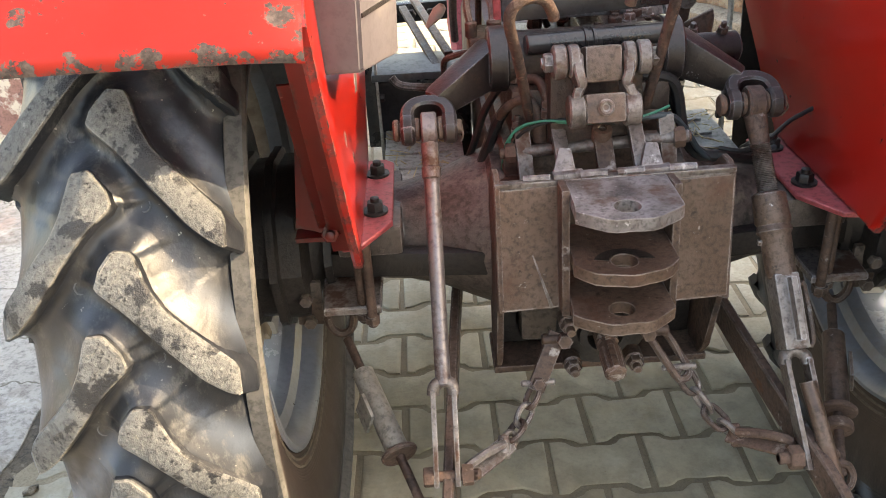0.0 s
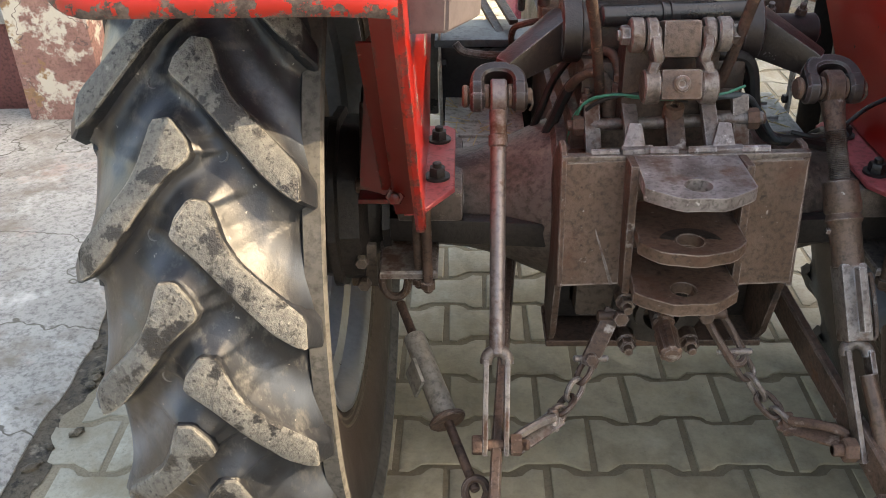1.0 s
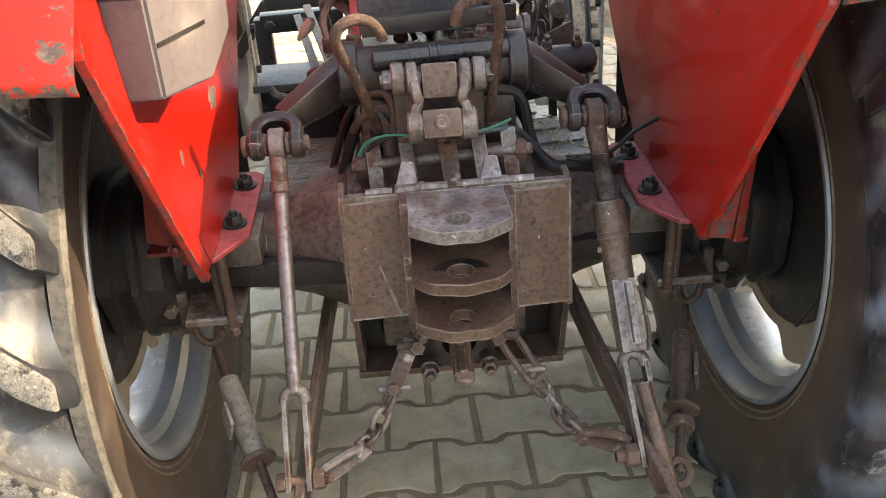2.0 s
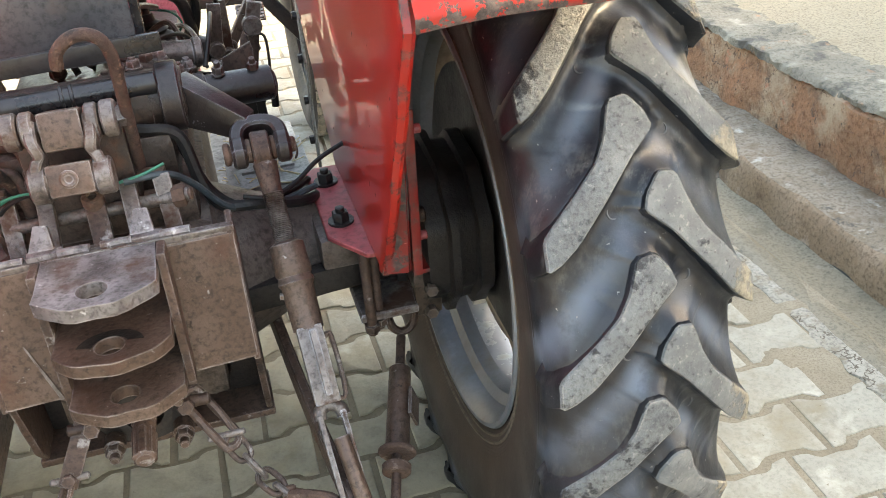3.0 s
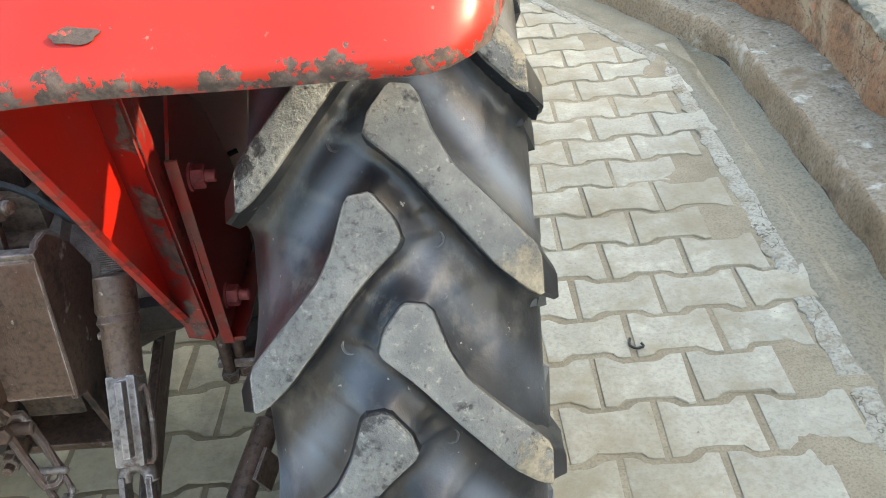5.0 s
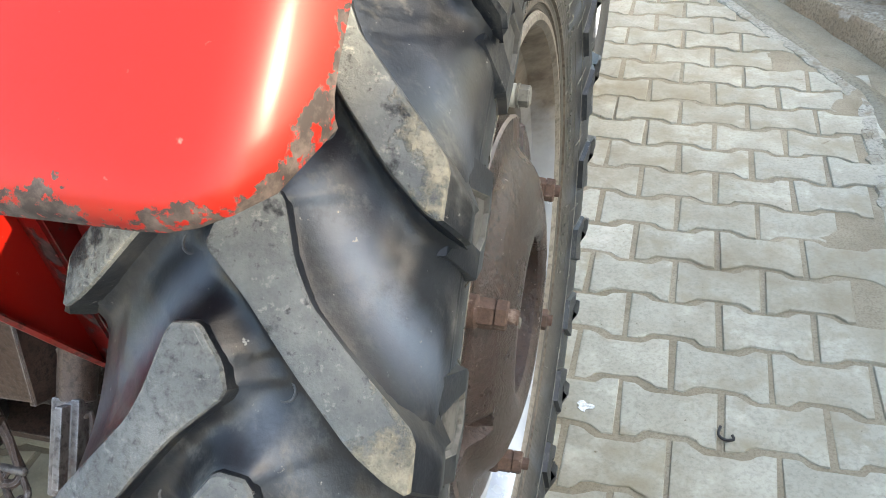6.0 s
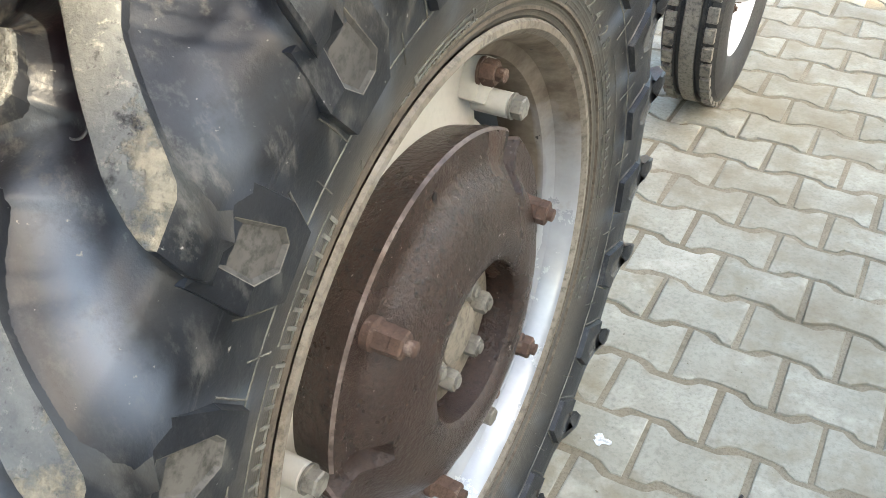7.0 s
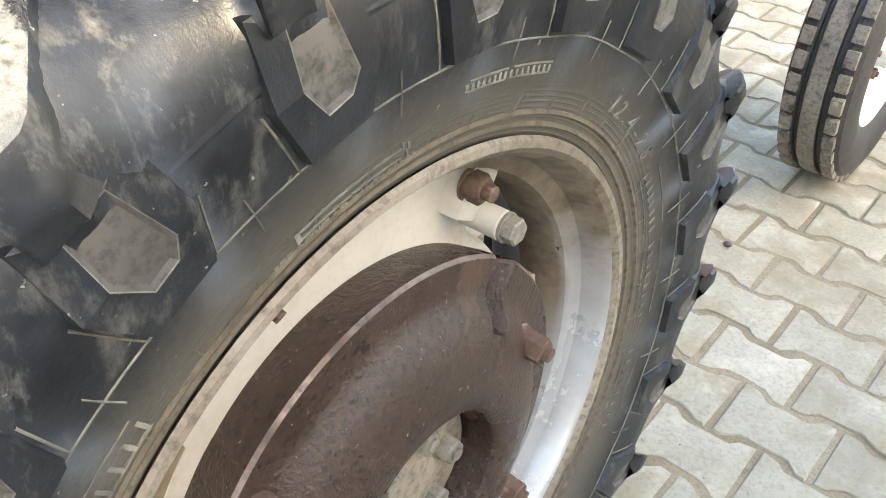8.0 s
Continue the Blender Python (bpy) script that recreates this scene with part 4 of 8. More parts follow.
# the tread across the tyre: carcass point, the point at the bars' height, outline place, share of the rise
ACROSS = [(0.004 * k, 0.0, 0.0, 0.004 * k, 1.0) for k in range(0, 27)] + [(0.110, 0.625, 0.0, 0.110, 1.0), (0.117, 0.618, 0.0, 0.118, 1.0), (0.1225, 0.6095, 0.1330, 0.127, 1.0), (0.1275, 0.601, 0.1420, 0.135, 0.85), (0.1315, 0.590, 0.1455, 0.141, 0.45), (0.1332, 0.582, 0.1440, 0.144, 0.15), (0.1340, 0.572, 0.1400, 0.146, 0.10), (0.1341, 0.563, 0.1390, 0.146, 0.0)]


def tread_surface(name, xc, phase, mirror_phase):
    """The rubber between the bars as one surface, hollowed smoothly: a gentle slope above each bar, a steep one below it."""
    pitch, steps = 360 / 23, 56
    cols = [(-1, c) for c in reversed(ACROSS[1:])] + [(1, c) for c in ACROSS]
    u = np.array([sg * c[3] for sg, c in cols])[:, None]
    v = (np.arange(steps) * pitch / steps)[None, :]
    lift, dust = np.zeros((len(cols), steps)), np.zeros((len(cols), steps))
    for sg, ph0 in ((1, phase), (-1, mirror_phase)):
        for k in range(-2, 3):
            poly = np.array([(sg * a, radians(b + (ph0 % pitch) + k * pitch) * 0.67) for a, b in LUG_ROUND])
            px, py = u + 0 * v, np.radians(v + 0 * u) * 0.67
            best, gx = np.full(px.shape, 9.0), np.zeros(px.shape)
            inside = np.zeros(px.shape, bool)
            for (ax, ay), (bx, by) in zip(poly, np.roll(poly, -1, axis=0)):
                tt = np.clip(((px - ax) * (bx - ax) + (py - ay) * (by - ay)) / ((bx - ax) ** 2 + (by - ay) ** 2), 0, 1)
                cx, cy = px - (ax + tt * (bx - ax)), py - (ay + tt * (by - ay))
                dd = np.hypot(cx, cy)
                gx = np.where(dd < best, cy / np.maximum(dd, 1e-6), gx)
                best = np.minimum(best, dd)
                cross = ((ay > py) != (by > py)) & (px < (bx - ax) * (py - ay) / (by - ay + 1e-12) + ax)
                inside ^= cross
            lead = np.clip((np.where(inside, -gx, gx) + 0.2) / 1.0, 0, 1)
            reach = 0.0075 + 0.0165 * lead * lead * (3 - 2 * lead)
            high = 0.56 + 0.20 * lead * lead * (3 - 2 * lead)
            f = np.where(inside, high, high * np.exp(-(best / reach) ** 1.15))
            lift = 1 - (1 - lift) * (1 - f)
    lift = np.minimum(lift, 0.78)
    verts, dust_sheens = [], []
    for ci, (sg, (bx, br, tx, ou, share)) in enumerate(cols):
        br = br or carcass_r(bx)
        tx, tr = (tx or bx), (tread_r(bx) if not tx else br + 0.031)
        for q in range(23 * steps):
            a = q * pitch / steps
            f = lift[ci, q % steps] * share
            sink = 0.0015 if ci in (0, len(cols) - 1) else 0.0
            p = polar(sg * (bx + (tx - bx) * f - sink), br + (tr - br) * f - sink, a)
            dust_sheens.append(valley_dust_sheen(p, phase if sg > 0 else mirror_phase))
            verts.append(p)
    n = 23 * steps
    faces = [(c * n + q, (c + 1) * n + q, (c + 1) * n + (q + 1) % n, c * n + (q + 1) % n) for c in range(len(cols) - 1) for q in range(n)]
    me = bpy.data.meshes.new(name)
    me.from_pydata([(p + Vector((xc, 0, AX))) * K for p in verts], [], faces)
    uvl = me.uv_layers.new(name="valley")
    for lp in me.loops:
        uvl.data[lp.index].uv = (dust_sheens[lp.vertex_index], 0.0)
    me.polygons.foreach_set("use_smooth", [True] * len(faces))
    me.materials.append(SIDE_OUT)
    return me


def wall_d(r):
    """How far the sidewall stands from the tyre's middle plane at radius r."""
    for (a, ra), (b, rb) in zip(CARCASS[2:], CARCASS[3:]):
        if rb <= r <= ra:
            return b + (a - b) * (r - rb) / (ra - rb)
    return 0.134


def block_mesh(side):
    """The shoulder block below a bar's end: a six-sided frame about a sunk pocket."""
    bm = bmesh.new()
    def wall(ph, r, proud):
        return bm.verts.new(polar(side * (wall_d(r) + proud), r, ph))
    outer = [(-17.6, 0.612), (-10.2, 0.612), (-9.8, 0.552), (-10.9, 0.508), (-17.1, 0.506), (-18.6, 0.560)]
    inner = [(-15.8, 0.600), (-12.6, 0.600), (-11.7, 0.550), (-12.6, 0.534), (-14.9, 0.532), (-16.4, 0.560)]
    ob_, oi = [wall((p + 14.1) * 1.07 - 14.1, 0.560 + (r - 0.560) * 1.05, -0.004) for p, r in outer], [wall(p, r, 0.0084) for p, r in outer]
    ii, il = [wall(p, r, 0.0084) for p, r in inner], [wall((p + 14.1) * 0.965 - 14.1, 0.566 + (r - 0.566) * 0.972, 0.0078) for p, r in inner]
    ib = [wall((p + 14.1) * 0.82 - 14.1, 0.566 + (r - 0.566) * 0.88, 0.0044) for p, r in inner]
    for a, b, mi in ((ob_, oi, 0), (oi, ii, 0), (ii, il, 2), (il, ib, 1)):
        for i in range(6):
            j = (i + 1) % 6
            f = bm.faces.new((a[i], a[j], b[j], b[i]))
            f.material_index = mi
    mid = wall(-14.1, 0.566, 0.0044)
    for i in range(6):
        f = bm.faces.new((ib[i], ib[(i + 1) % 6], mid))
        f.material_index = 1
    return mesh_of("shoulder_block", bm, [SIDE_OUT, DUST_POCKET, FLASH], 20)


def mould_line(bm, xc, side, turn, pa, pb, w=0.0012):
    """A thin raised line on the sidewall between two (angle, radius) points."""
    m = 3
    a, b = Vector((radians(pa[0]) * 0.55, pa[1])), Vector((radians(pb[0]) * 0.55, pb[1]))
    t = (b - a).normalized()
    nn = Vector((-t.y, t.x)) * w * 0.75
    rows = []
    for k in range(m + 1):
        c = a.lerp(b, k / m)
        rows.append([bm.verts.new(Vector((xc, 0, AX)) + polar(side * (wall_d(c.y) + o), (c + nn * e).y, turn + math.degrees((c + nn * e).x / 0.55))) for e, o in ((-1.5, -0.001), (-0.5, 0.0011), (0.5, 0.0011), (1.5, -0.001))])
    for r0, r1 in zip(rows, rows[1:]):
        for k in range(3):
            bm.faces.new((r0[k], r0[k + 1], r1[k + 1], r1[k]))


PARTING = surf("thin_grey_rubber_flash", (0.055, 0.058, 0.062), (0.13, 0.135, 0.14), 20, (0.4, 0.6), bump=0.2)
BEAD = surf("brown_dusty_bead", (0.095, 0.074, 0.055), (0.145, 0.118, 0.09), 12, (0.7, 0.9), bump=0.4, spots=(((0.05, 0.04, 0.032), 20, 0.55, 0.7, 0.9),))
DUST_POCKET = surf("dusty_pocket_rubber", (0.062, 0.059, 0.055), (0.120, 0.114, 0.103), 9, (0.8, 0.95), bump=0.3, spots=(((0.03, 0.03, 0.032), 16, 0.56, 0.68, 0.6),))
LUG_MESH = {(s, c, v): lug_mesh("lug", s, c, v) for s in (1, -1) for c in (0, 1, 2) for v in (0, 1, 2)}
BLOCK_MESH = {s: block_mesh(s) for s in (1, -1)}


def rear_tyre(xc, phase, mirror_phase, clay_side, inner_side):
    bm = bmesh.new()
    prof = [(-a, r) for a, r in reversed(CARCASS[1:])] + CARCASS
    prof = [(a, r - 0.010 * max(0.0, min(1.0, (0.1335 - abs(a)) / 0.006))) if r > 0.56 else (a, r) for a, r in prof]
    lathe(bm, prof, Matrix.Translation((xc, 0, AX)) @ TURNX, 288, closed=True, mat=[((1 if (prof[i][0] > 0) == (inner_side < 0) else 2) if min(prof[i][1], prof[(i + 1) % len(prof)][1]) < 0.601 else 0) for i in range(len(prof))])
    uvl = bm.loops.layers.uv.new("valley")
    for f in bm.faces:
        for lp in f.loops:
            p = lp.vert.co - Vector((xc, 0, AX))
            lp[uvl].uv = (valley_dust_sheen(p, phase if p.x > 0 else mirror_phase), 0.0)
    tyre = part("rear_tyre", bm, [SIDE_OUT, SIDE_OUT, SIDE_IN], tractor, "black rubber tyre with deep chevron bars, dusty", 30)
    under(new("tread", tread_surface("tread", xc, phase, mirror_phase)), tyre)
    rr = random.Random(int(abs(xc) * 1000))
    lines, marks = bmesh.new(), bmesh.new()
    z = 360 / 23
    for s, ph0 in ((1, phase), (-1, mirror_phase)):
        for k in range(23):
            ph = ph0 + k * z
            m = place(Matrix.Translation((xc, 0, AX)) @ Matrix.Rotation(radians(-ph), 4, "X"))
            copies(LUG_MESH[(s, 2 if xc < 0 else int(s == clay_side and k % 5 != 3), k % 3)], "lug", [m], tyre)
            # a small round mould mark in the valley
            c = Vector((xc, 0, AX))
            tube(marks, [c + polar(s * (0.040 + 0.0078 * math.cos(u)), 0.6538, ph + 4.4 + math.degrees(0.0078 * math.sin(u) / 0.65)) for u in [2 * math.pi * i / 10 for i in range(10)]], 0.0012, 6, 2, True)
            if s == inner_side:
                continue
            copies(BLOCK_MESH[s], "shoulder_block", [m], tyre)
            for pa, pb, w in (((-19.2, 0.560), (-17.7, 0.500), 0.0014), ((-17.7, 0.500), (-10.4, 0.502), 0.0016), ((-10.4, 0.502), (-9.2, 0.552), 0.0014), ((-10.4, 0.502), (-17.7 + z, 0.500), 0.0014), ((-6.4, 0.480), (-6.9, 0.520), 0.0011)):
                mould_line(lines, xc, s, ph, pa, pb, w)
            for q in range(2):
                a = -17 + 7.8 * q + rr.uniform(-0.5, 0.5)
                mould_line(lines, xc, s, ph, (a, 0.428), (a, 0.439 if q % 2 else 0.450), 0.0008)
    bm = bmesh.new()
    lathe(bm, [(-0.0022, 0.6535), (-0.0009, 0.6572), (0.0009, 0.6572), (0.0022, 0.6535)], Matrix.Translation((xc + 0.002, 0, AX)) @ TURNX, 180, closed=True)
    part("parting_line", bm, PARTING, tyre)
    if xc < 0:
        bm = bmesh.new()
        lathe(bm, [(0.126, 0.614), (0.1480, 0.614), (0.1515, 0.608), (0.1510, 0.599), (0.133, 0.586), (0.120, 0.600)], Matrix.Translation((xc, 0, AX)) @ TURNX, 180, closed=True)
        part("shoulder_rib", bm, DUST_POCKET, tyre, "pale dusty rib along the shoulder")
    tagged(part("moulding", lines, FLASH, tyre), kind="stuff")
    tagged(part("mould_mark", marks, PARTING, tyre), kind="stuff")
    for s in (1, -1):
        for a, r in ((0.101, 0.414), (0.1065, 0.427)):
            bm = bmesh.new()
            lathe(bm, [(s * (a - 0.003), r - 0.003), (s * (a + 0.0015), r - 0.001), (s * (a + 0.001), r + 0.003), (s * (a - 0.004), r + 0.004)], Matrix.Translation((xc, 0, AX)) @ TURNX, 96, closed=True)
            part("bead_rib", bm, BEAD, tyre)
    return tyre


DUST_STEEL = surf("dusty_grey_bolt_steel", (0.17, 0.155, 0.13), (0.25, 0.235, 0.205), 20, (0.5, 0.75), 0.1, 0.6)


def rear_rim(xc, s):
    """Rim and disc; s is +1 where the outside of the wheel looks along +x."""
    M = Matrix.Translation((xc, 0, AX)) @ basis((s, 0, 0))
    bm = bmesh.new()
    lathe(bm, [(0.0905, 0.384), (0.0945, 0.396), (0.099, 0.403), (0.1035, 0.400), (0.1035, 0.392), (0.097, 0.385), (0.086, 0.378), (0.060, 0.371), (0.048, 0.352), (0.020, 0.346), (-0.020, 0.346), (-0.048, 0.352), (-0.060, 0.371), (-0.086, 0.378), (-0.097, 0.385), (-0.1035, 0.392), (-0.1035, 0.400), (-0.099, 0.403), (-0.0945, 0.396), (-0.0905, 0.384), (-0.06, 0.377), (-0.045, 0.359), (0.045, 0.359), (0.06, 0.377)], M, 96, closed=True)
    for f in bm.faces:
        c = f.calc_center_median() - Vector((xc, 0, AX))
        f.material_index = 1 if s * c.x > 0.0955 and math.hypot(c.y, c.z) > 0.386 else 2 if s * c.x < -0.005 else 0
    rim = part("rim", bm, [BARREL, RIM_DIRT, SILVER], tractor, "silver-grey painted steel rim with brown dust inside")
    bm = bmesh.new()
    def scallop(a, r, th):
        if r > 0.27:
            off = abs((math.degrees(th) - 92 + 60) % 120 - 60)
            k = min(1.0, max(0.0, (off - 37) / 6))
            return a, r - 0.060 * k * k * (3 - 2 * k) * (r - 0.27) / 0.065
        return a, r
    lathe(bm, [(0.012, 0.335), (0.012, 0.31), (0.016, 0.285), (0.022, 0.25), (0.03, 0.16), (0.035, 0.10), (0.035, 0.05), (0.023, 0.05), (0.018, 0.16), (0.010, 0.25), (0.003, 0.285), (0.0, 0.31), (0.0, 0.335)], M, 128, closed=True, fn=scallop)
    bm.normal_update()
    for f in bm.faces:
        f.material_index = 1 if s * (f.calc_center_median().x - xc) < 0.0235 * (1 if math.hypot(f.calc_center_median().y, f.calc_center_median().z - AX) < 0.2 else 0.3) else 0
    disc = part("wheel_disc", bm, [CREAM, CREAM_DIRTY], rim, "cream painted dished wheel disc with rust stains")
    for k in range(3):
        th = radians(58 + 120 * k)
        u = Vector((0, math.cos(th), math.sin(th)))
        v = Vector((0, -math.sin(th), math.cos(th)))
        c = Vector((xc, 0, AX))
        ex = Vector((s, 0, 0))
        bm = bmesh.new()
        bar(bm, c + u * 0.290 + v * -0.0 + ex * 0.014, c + u * 0.352 + ex * 0.014, 0.05, 0.05, up=ex, bev=0.006)
        rod(bm, c + u * 0.298 + v * -0.026 + ex * 0.012, c + u * 0.298 + v * -0.026 + ex * 0.068, 0.0170, seg=20)
        part("rim_clamp", bm, CREAM, rim)
        bm = bmesh.new()
        hexa(bm, c + u * 0.298 + v * -0.026 + ex * 0.068, ex, 0.027, 0.015, 0.0, 0.0175)
        part("clamp_bolt", bm, DUST_STEEL, rim)
        bm = bmesh.new()
        hexa(bm, c + u * 0.330 + v * 0.018 + ex * 0.034, ex, 0.030, 0.018, 0.012, 0.019)
        part("clamp_nut", bm, RUST_ORANGE, rim)
    bm = bmesh.new()
    tube(bm, [Vector((xc, 0, AX)) + Vector((s * 0.05, 0.352 * math.cos(radians(110)), 0.352 * math.sin(radians(110)))), Vector((xc, 0, AX)) + Vector((s * 0.068, 0.340 * math.cos(radians(110)), 0.340 * math.sin(radians(110))))], 0.006, 10, 2)
    part("valve_stem", bm, RUST, rim)
    return rim


def wheel_weight(xc, s):
    M = Matrix.Translation((xc, 0, AX)) @ basis((s, 0, 0))
    notch = (50.0, 182.0)
    def cut(a, r, th):
        for nn in notch:
            d = abs((math.degrees(th) - nn + 180) % 360 - 180)
            if r > 0.205 and d < 5.0 and a > 0.05:
                k = min(1.0, (5.0 - d) / 2.2)
                return a - 0.026 * k, r - 0.010 * k
        return a, r
    bm = bmesh.new()
    lathe(bm, [(0.008, 0.106), (0.004, 0.248), (0.006, 0.256), (0.058, 0.268), (0.0735, 0.2697), (0.0775, 0.2662), (0.0785, 0.252), (0.0790, 0.238), (0.0805, 0.228), (0.0880, 0.2185), (0.0985, 0.2085), (0.1075, 0.194), (0.1145, 0.173), (0.1200, 0.151), (0.1225, 0.138), (0.1225, 0.127), (0.119, 0.115), (0.113, 0.109)], M, 360, closed=True, fn=cut, mat=[1 if k == 4 else 0 for k in range(19)])
    w = part("wheel_weight", bm, [WEIGHT, WEIGHT_WORN], tractor, "brown painted cast-iron wheel weight with a central hole", 34)
    c, ex = Vector((xc, 0, AX)), Vector((s, 0, 0))
    for r, deg, ln in ((0.238, 140, 0.038), (0.207, 24, 0.034), (0.236, -107, 0.036), (0.214, -42, 0.034)):
        th = radians(deg)
        p = c + Vector((0, r * math.cos(th), r * math.sin(th))) + ex * 0.080
        bm = bmesh.new()
        rod(bm, p - ex * 0.01, p + ex * 0.012, 0.020, seg=14, bev=0.004)
        hexa(bm, p + ex * 0.010, ex + Vector((0, 0.05, -0.08)), 0.031, 0.020, 0.0)
        hexa(bm, p + ex * 0.030, ex + Vector((0, 0.05, -0.08)), 0.030, 0.014, ln - 0.026)
        part("weight_bolt", bm, RUST_ORANGE, w, "rusty orange bolt with two nuts")
    bm = bmesh.new()
    rod(bm, c + Vector((0, -0.0415, 0.238)) + ex * 0.070, c + Vector((0, -0.0415, 0.238)) + ex * 0.0806, 0.0052, seg=12, bev=0.0004)
    part("plug_hole", bm, GREASE, w)
    # hub seen through the hole
    bm = bmesh.new()
    lathe(bm, [(0.030, 0.104), (0.076, 0.100), (0.078, 0.094), (0.078, 0.046), (0.088, 0.040), (0.090, 0.02), (0.090, 0.0001)], M, 48)
    h = part("hub", bm, RIM_DIRT, tractor, "wheel hub under brown dust")
    for k in range(6):
        th = radians(60 * k + 7)
        bm = bmesh.new()
        hexa(bm, c + Vector((0, 0.064 * math.cos(th), 0.064 * math.sin(th))) + ex * 0.078, ex, 0.027, 0.019, 0.004)
        part("hub_bolt", bm, DUST_STEEL, h)
    return w


tyre_r = rear_tyre(XR, 30.4, 38.3, 1, -1)
rear_tyre(XL, 27.6, 35.3, 0, 1)
rear_rim(XR, 1)
rear_rim(XL, -1)
wheel_weight(XR, 1)
wheel_weight(XL, -1)


def glyphs(text, size, depth):
    """The built-in font's letters as one flat mesh each, with their widths."""
    out = []
    for ch in text:
        if ch == " ":
            out.append((None, size * 0.35))
            continue
        cu = bpy.data.curves.new("letter", "FONT")
        cu.body, cu.size, cu.extrude, cu.resolution_u = ch, size, depth, 2
        ob = bpy.data.objects.new("letter", cu)
        me = bpy.data.meshes.new_from_object(ob)
        bpy.data.objects.remove(ob)
        w = max(v.co.x for v in me.vertices)
        out.append((me, w + size * 0.12))
    return out


def sidewall_text(text, size, r, deg, end):
    """Raised letters round the right tyre's outer wall, read clockwise from deg to end."""
    bm = bmesh.new()
    ang = radians(deg)
    d = 0.109 + (r - 0.437) * 0.27 if r > 0.437 else 0.101 + (r - 0.415) * 0.36
    row = glyphs(text, size, 0.0009)
    spread = radians(deg - end) * r / sum(w for me, w in row)
    for me, w in row:
        step = w * spread / r
        a = ang - step / 2
        if me:
            up, xd = Vector((0.27, math.cos(a), math.sin(a))).normalized(), Vector((0, math.sin(a), -math.cos(a)))
            zz = xd.cross(up)
            m = Matrix((xd, up, zz)).transposed().to_4x4()
            m.translation = Vector((XR + d + 0.0012, r * math.cos(a), AX + r * math.sin(a)))
            m = m @ Matrix.Translation((-w / 2, 0, 0))
            tmp = bmesh.new()
            tmp.from_mesh(me)
            tmp.transform(m)
            me2 = bpy.data.meshes.new("tmp")
            tmp.to_mesh(me2)
            tmp.free()
            bm.from_mesh(me2)
            bpy.data.meshes.remove(me2)
        ang -= step
    return bm


def wall_bar(bm, r, a0, a1, w, proud=0.0018):
    """A raised bar along the sidewall from angle a0 to a1."""
    n = 6
    for k in range(n):
        p = []
        for a in (a0 + (a1 - a0) * k / n, a0 + (a1 - a0) * (k + 1) / n):
            d = 0.109 + (r - 0.437) * 0.27 if r > 0.437 else 0.101 + (r - 0.415) * 0.36
            p.append(Vector((XR + d + 0.0008, r * math.cos(radians(a)), AX + r * math.sin(radians(a)))))
        bar(bm, p[0], p[1], proud, w, up=(0, p[0].y, p[0].z - AX), bev=0)


part("lettering", sidewall_text("FOR AGRICULTURAL TRACTOR", 0.0115, 0.4245, 109.6, 89.6), FLASH, tyre_r, "raised rubber lettering")
part("lettering", sidewall_text("12.4-28", 0.030, 0.448, 51.5, 31.5), FLASH, tyre_r, "raised tyre size lettering")
bm = bmesh.new()
wall_bar(bm, 0.4360, 106.0, 92.5, 0.0016)
wall_bar(bm, 0.4450, 106.0, 92.5, 0.0016)
wall_bar(bm, 0.4405, 106.0 + 0.6, 106.0, 0.009)
for o in (-1, 1):
    wall_bar(bm, 0.4405 + o * 0.0075, 92.5, 92.5 - 0.3, 0.006)
    wall_bar(bm, 0.4405 + o * 0.004, 92.5 - 0.9, 92.5 - 1.2, 0.005)
tagged(part("direction_arrow", bm, FLASH, tyre_r), kind="stuff")
# the maker's name and small print, as plain bars
bm = bmesh.new()
for a0, a1, r, w in ((84, 78, 0.472, 0.010), (77, 70, 0.472, 0.010), (28, 14, 0.455, 0.030), (10, -6, 0.455, 0.030), (-14, -30, 0.455, 0.030), (126, 140, 0.452, 0.028), (142, 158, 0.452, 0.028)):
    wall_bar(bm, r + w / 2, a0, a1, 0.0016)
    wall_bar(bm, r - w / 2, a0, a1, 0.0016)
    n = 7
    for k in range(n + 1):
        a = a0 + (a1 - a0) * k / n
        wall_bar(bm, r, a, a + 0.45, w * 0.75, 0.0016)
tagged(part("small_print", bm, FLASH, tyre_r), kind="stuff")


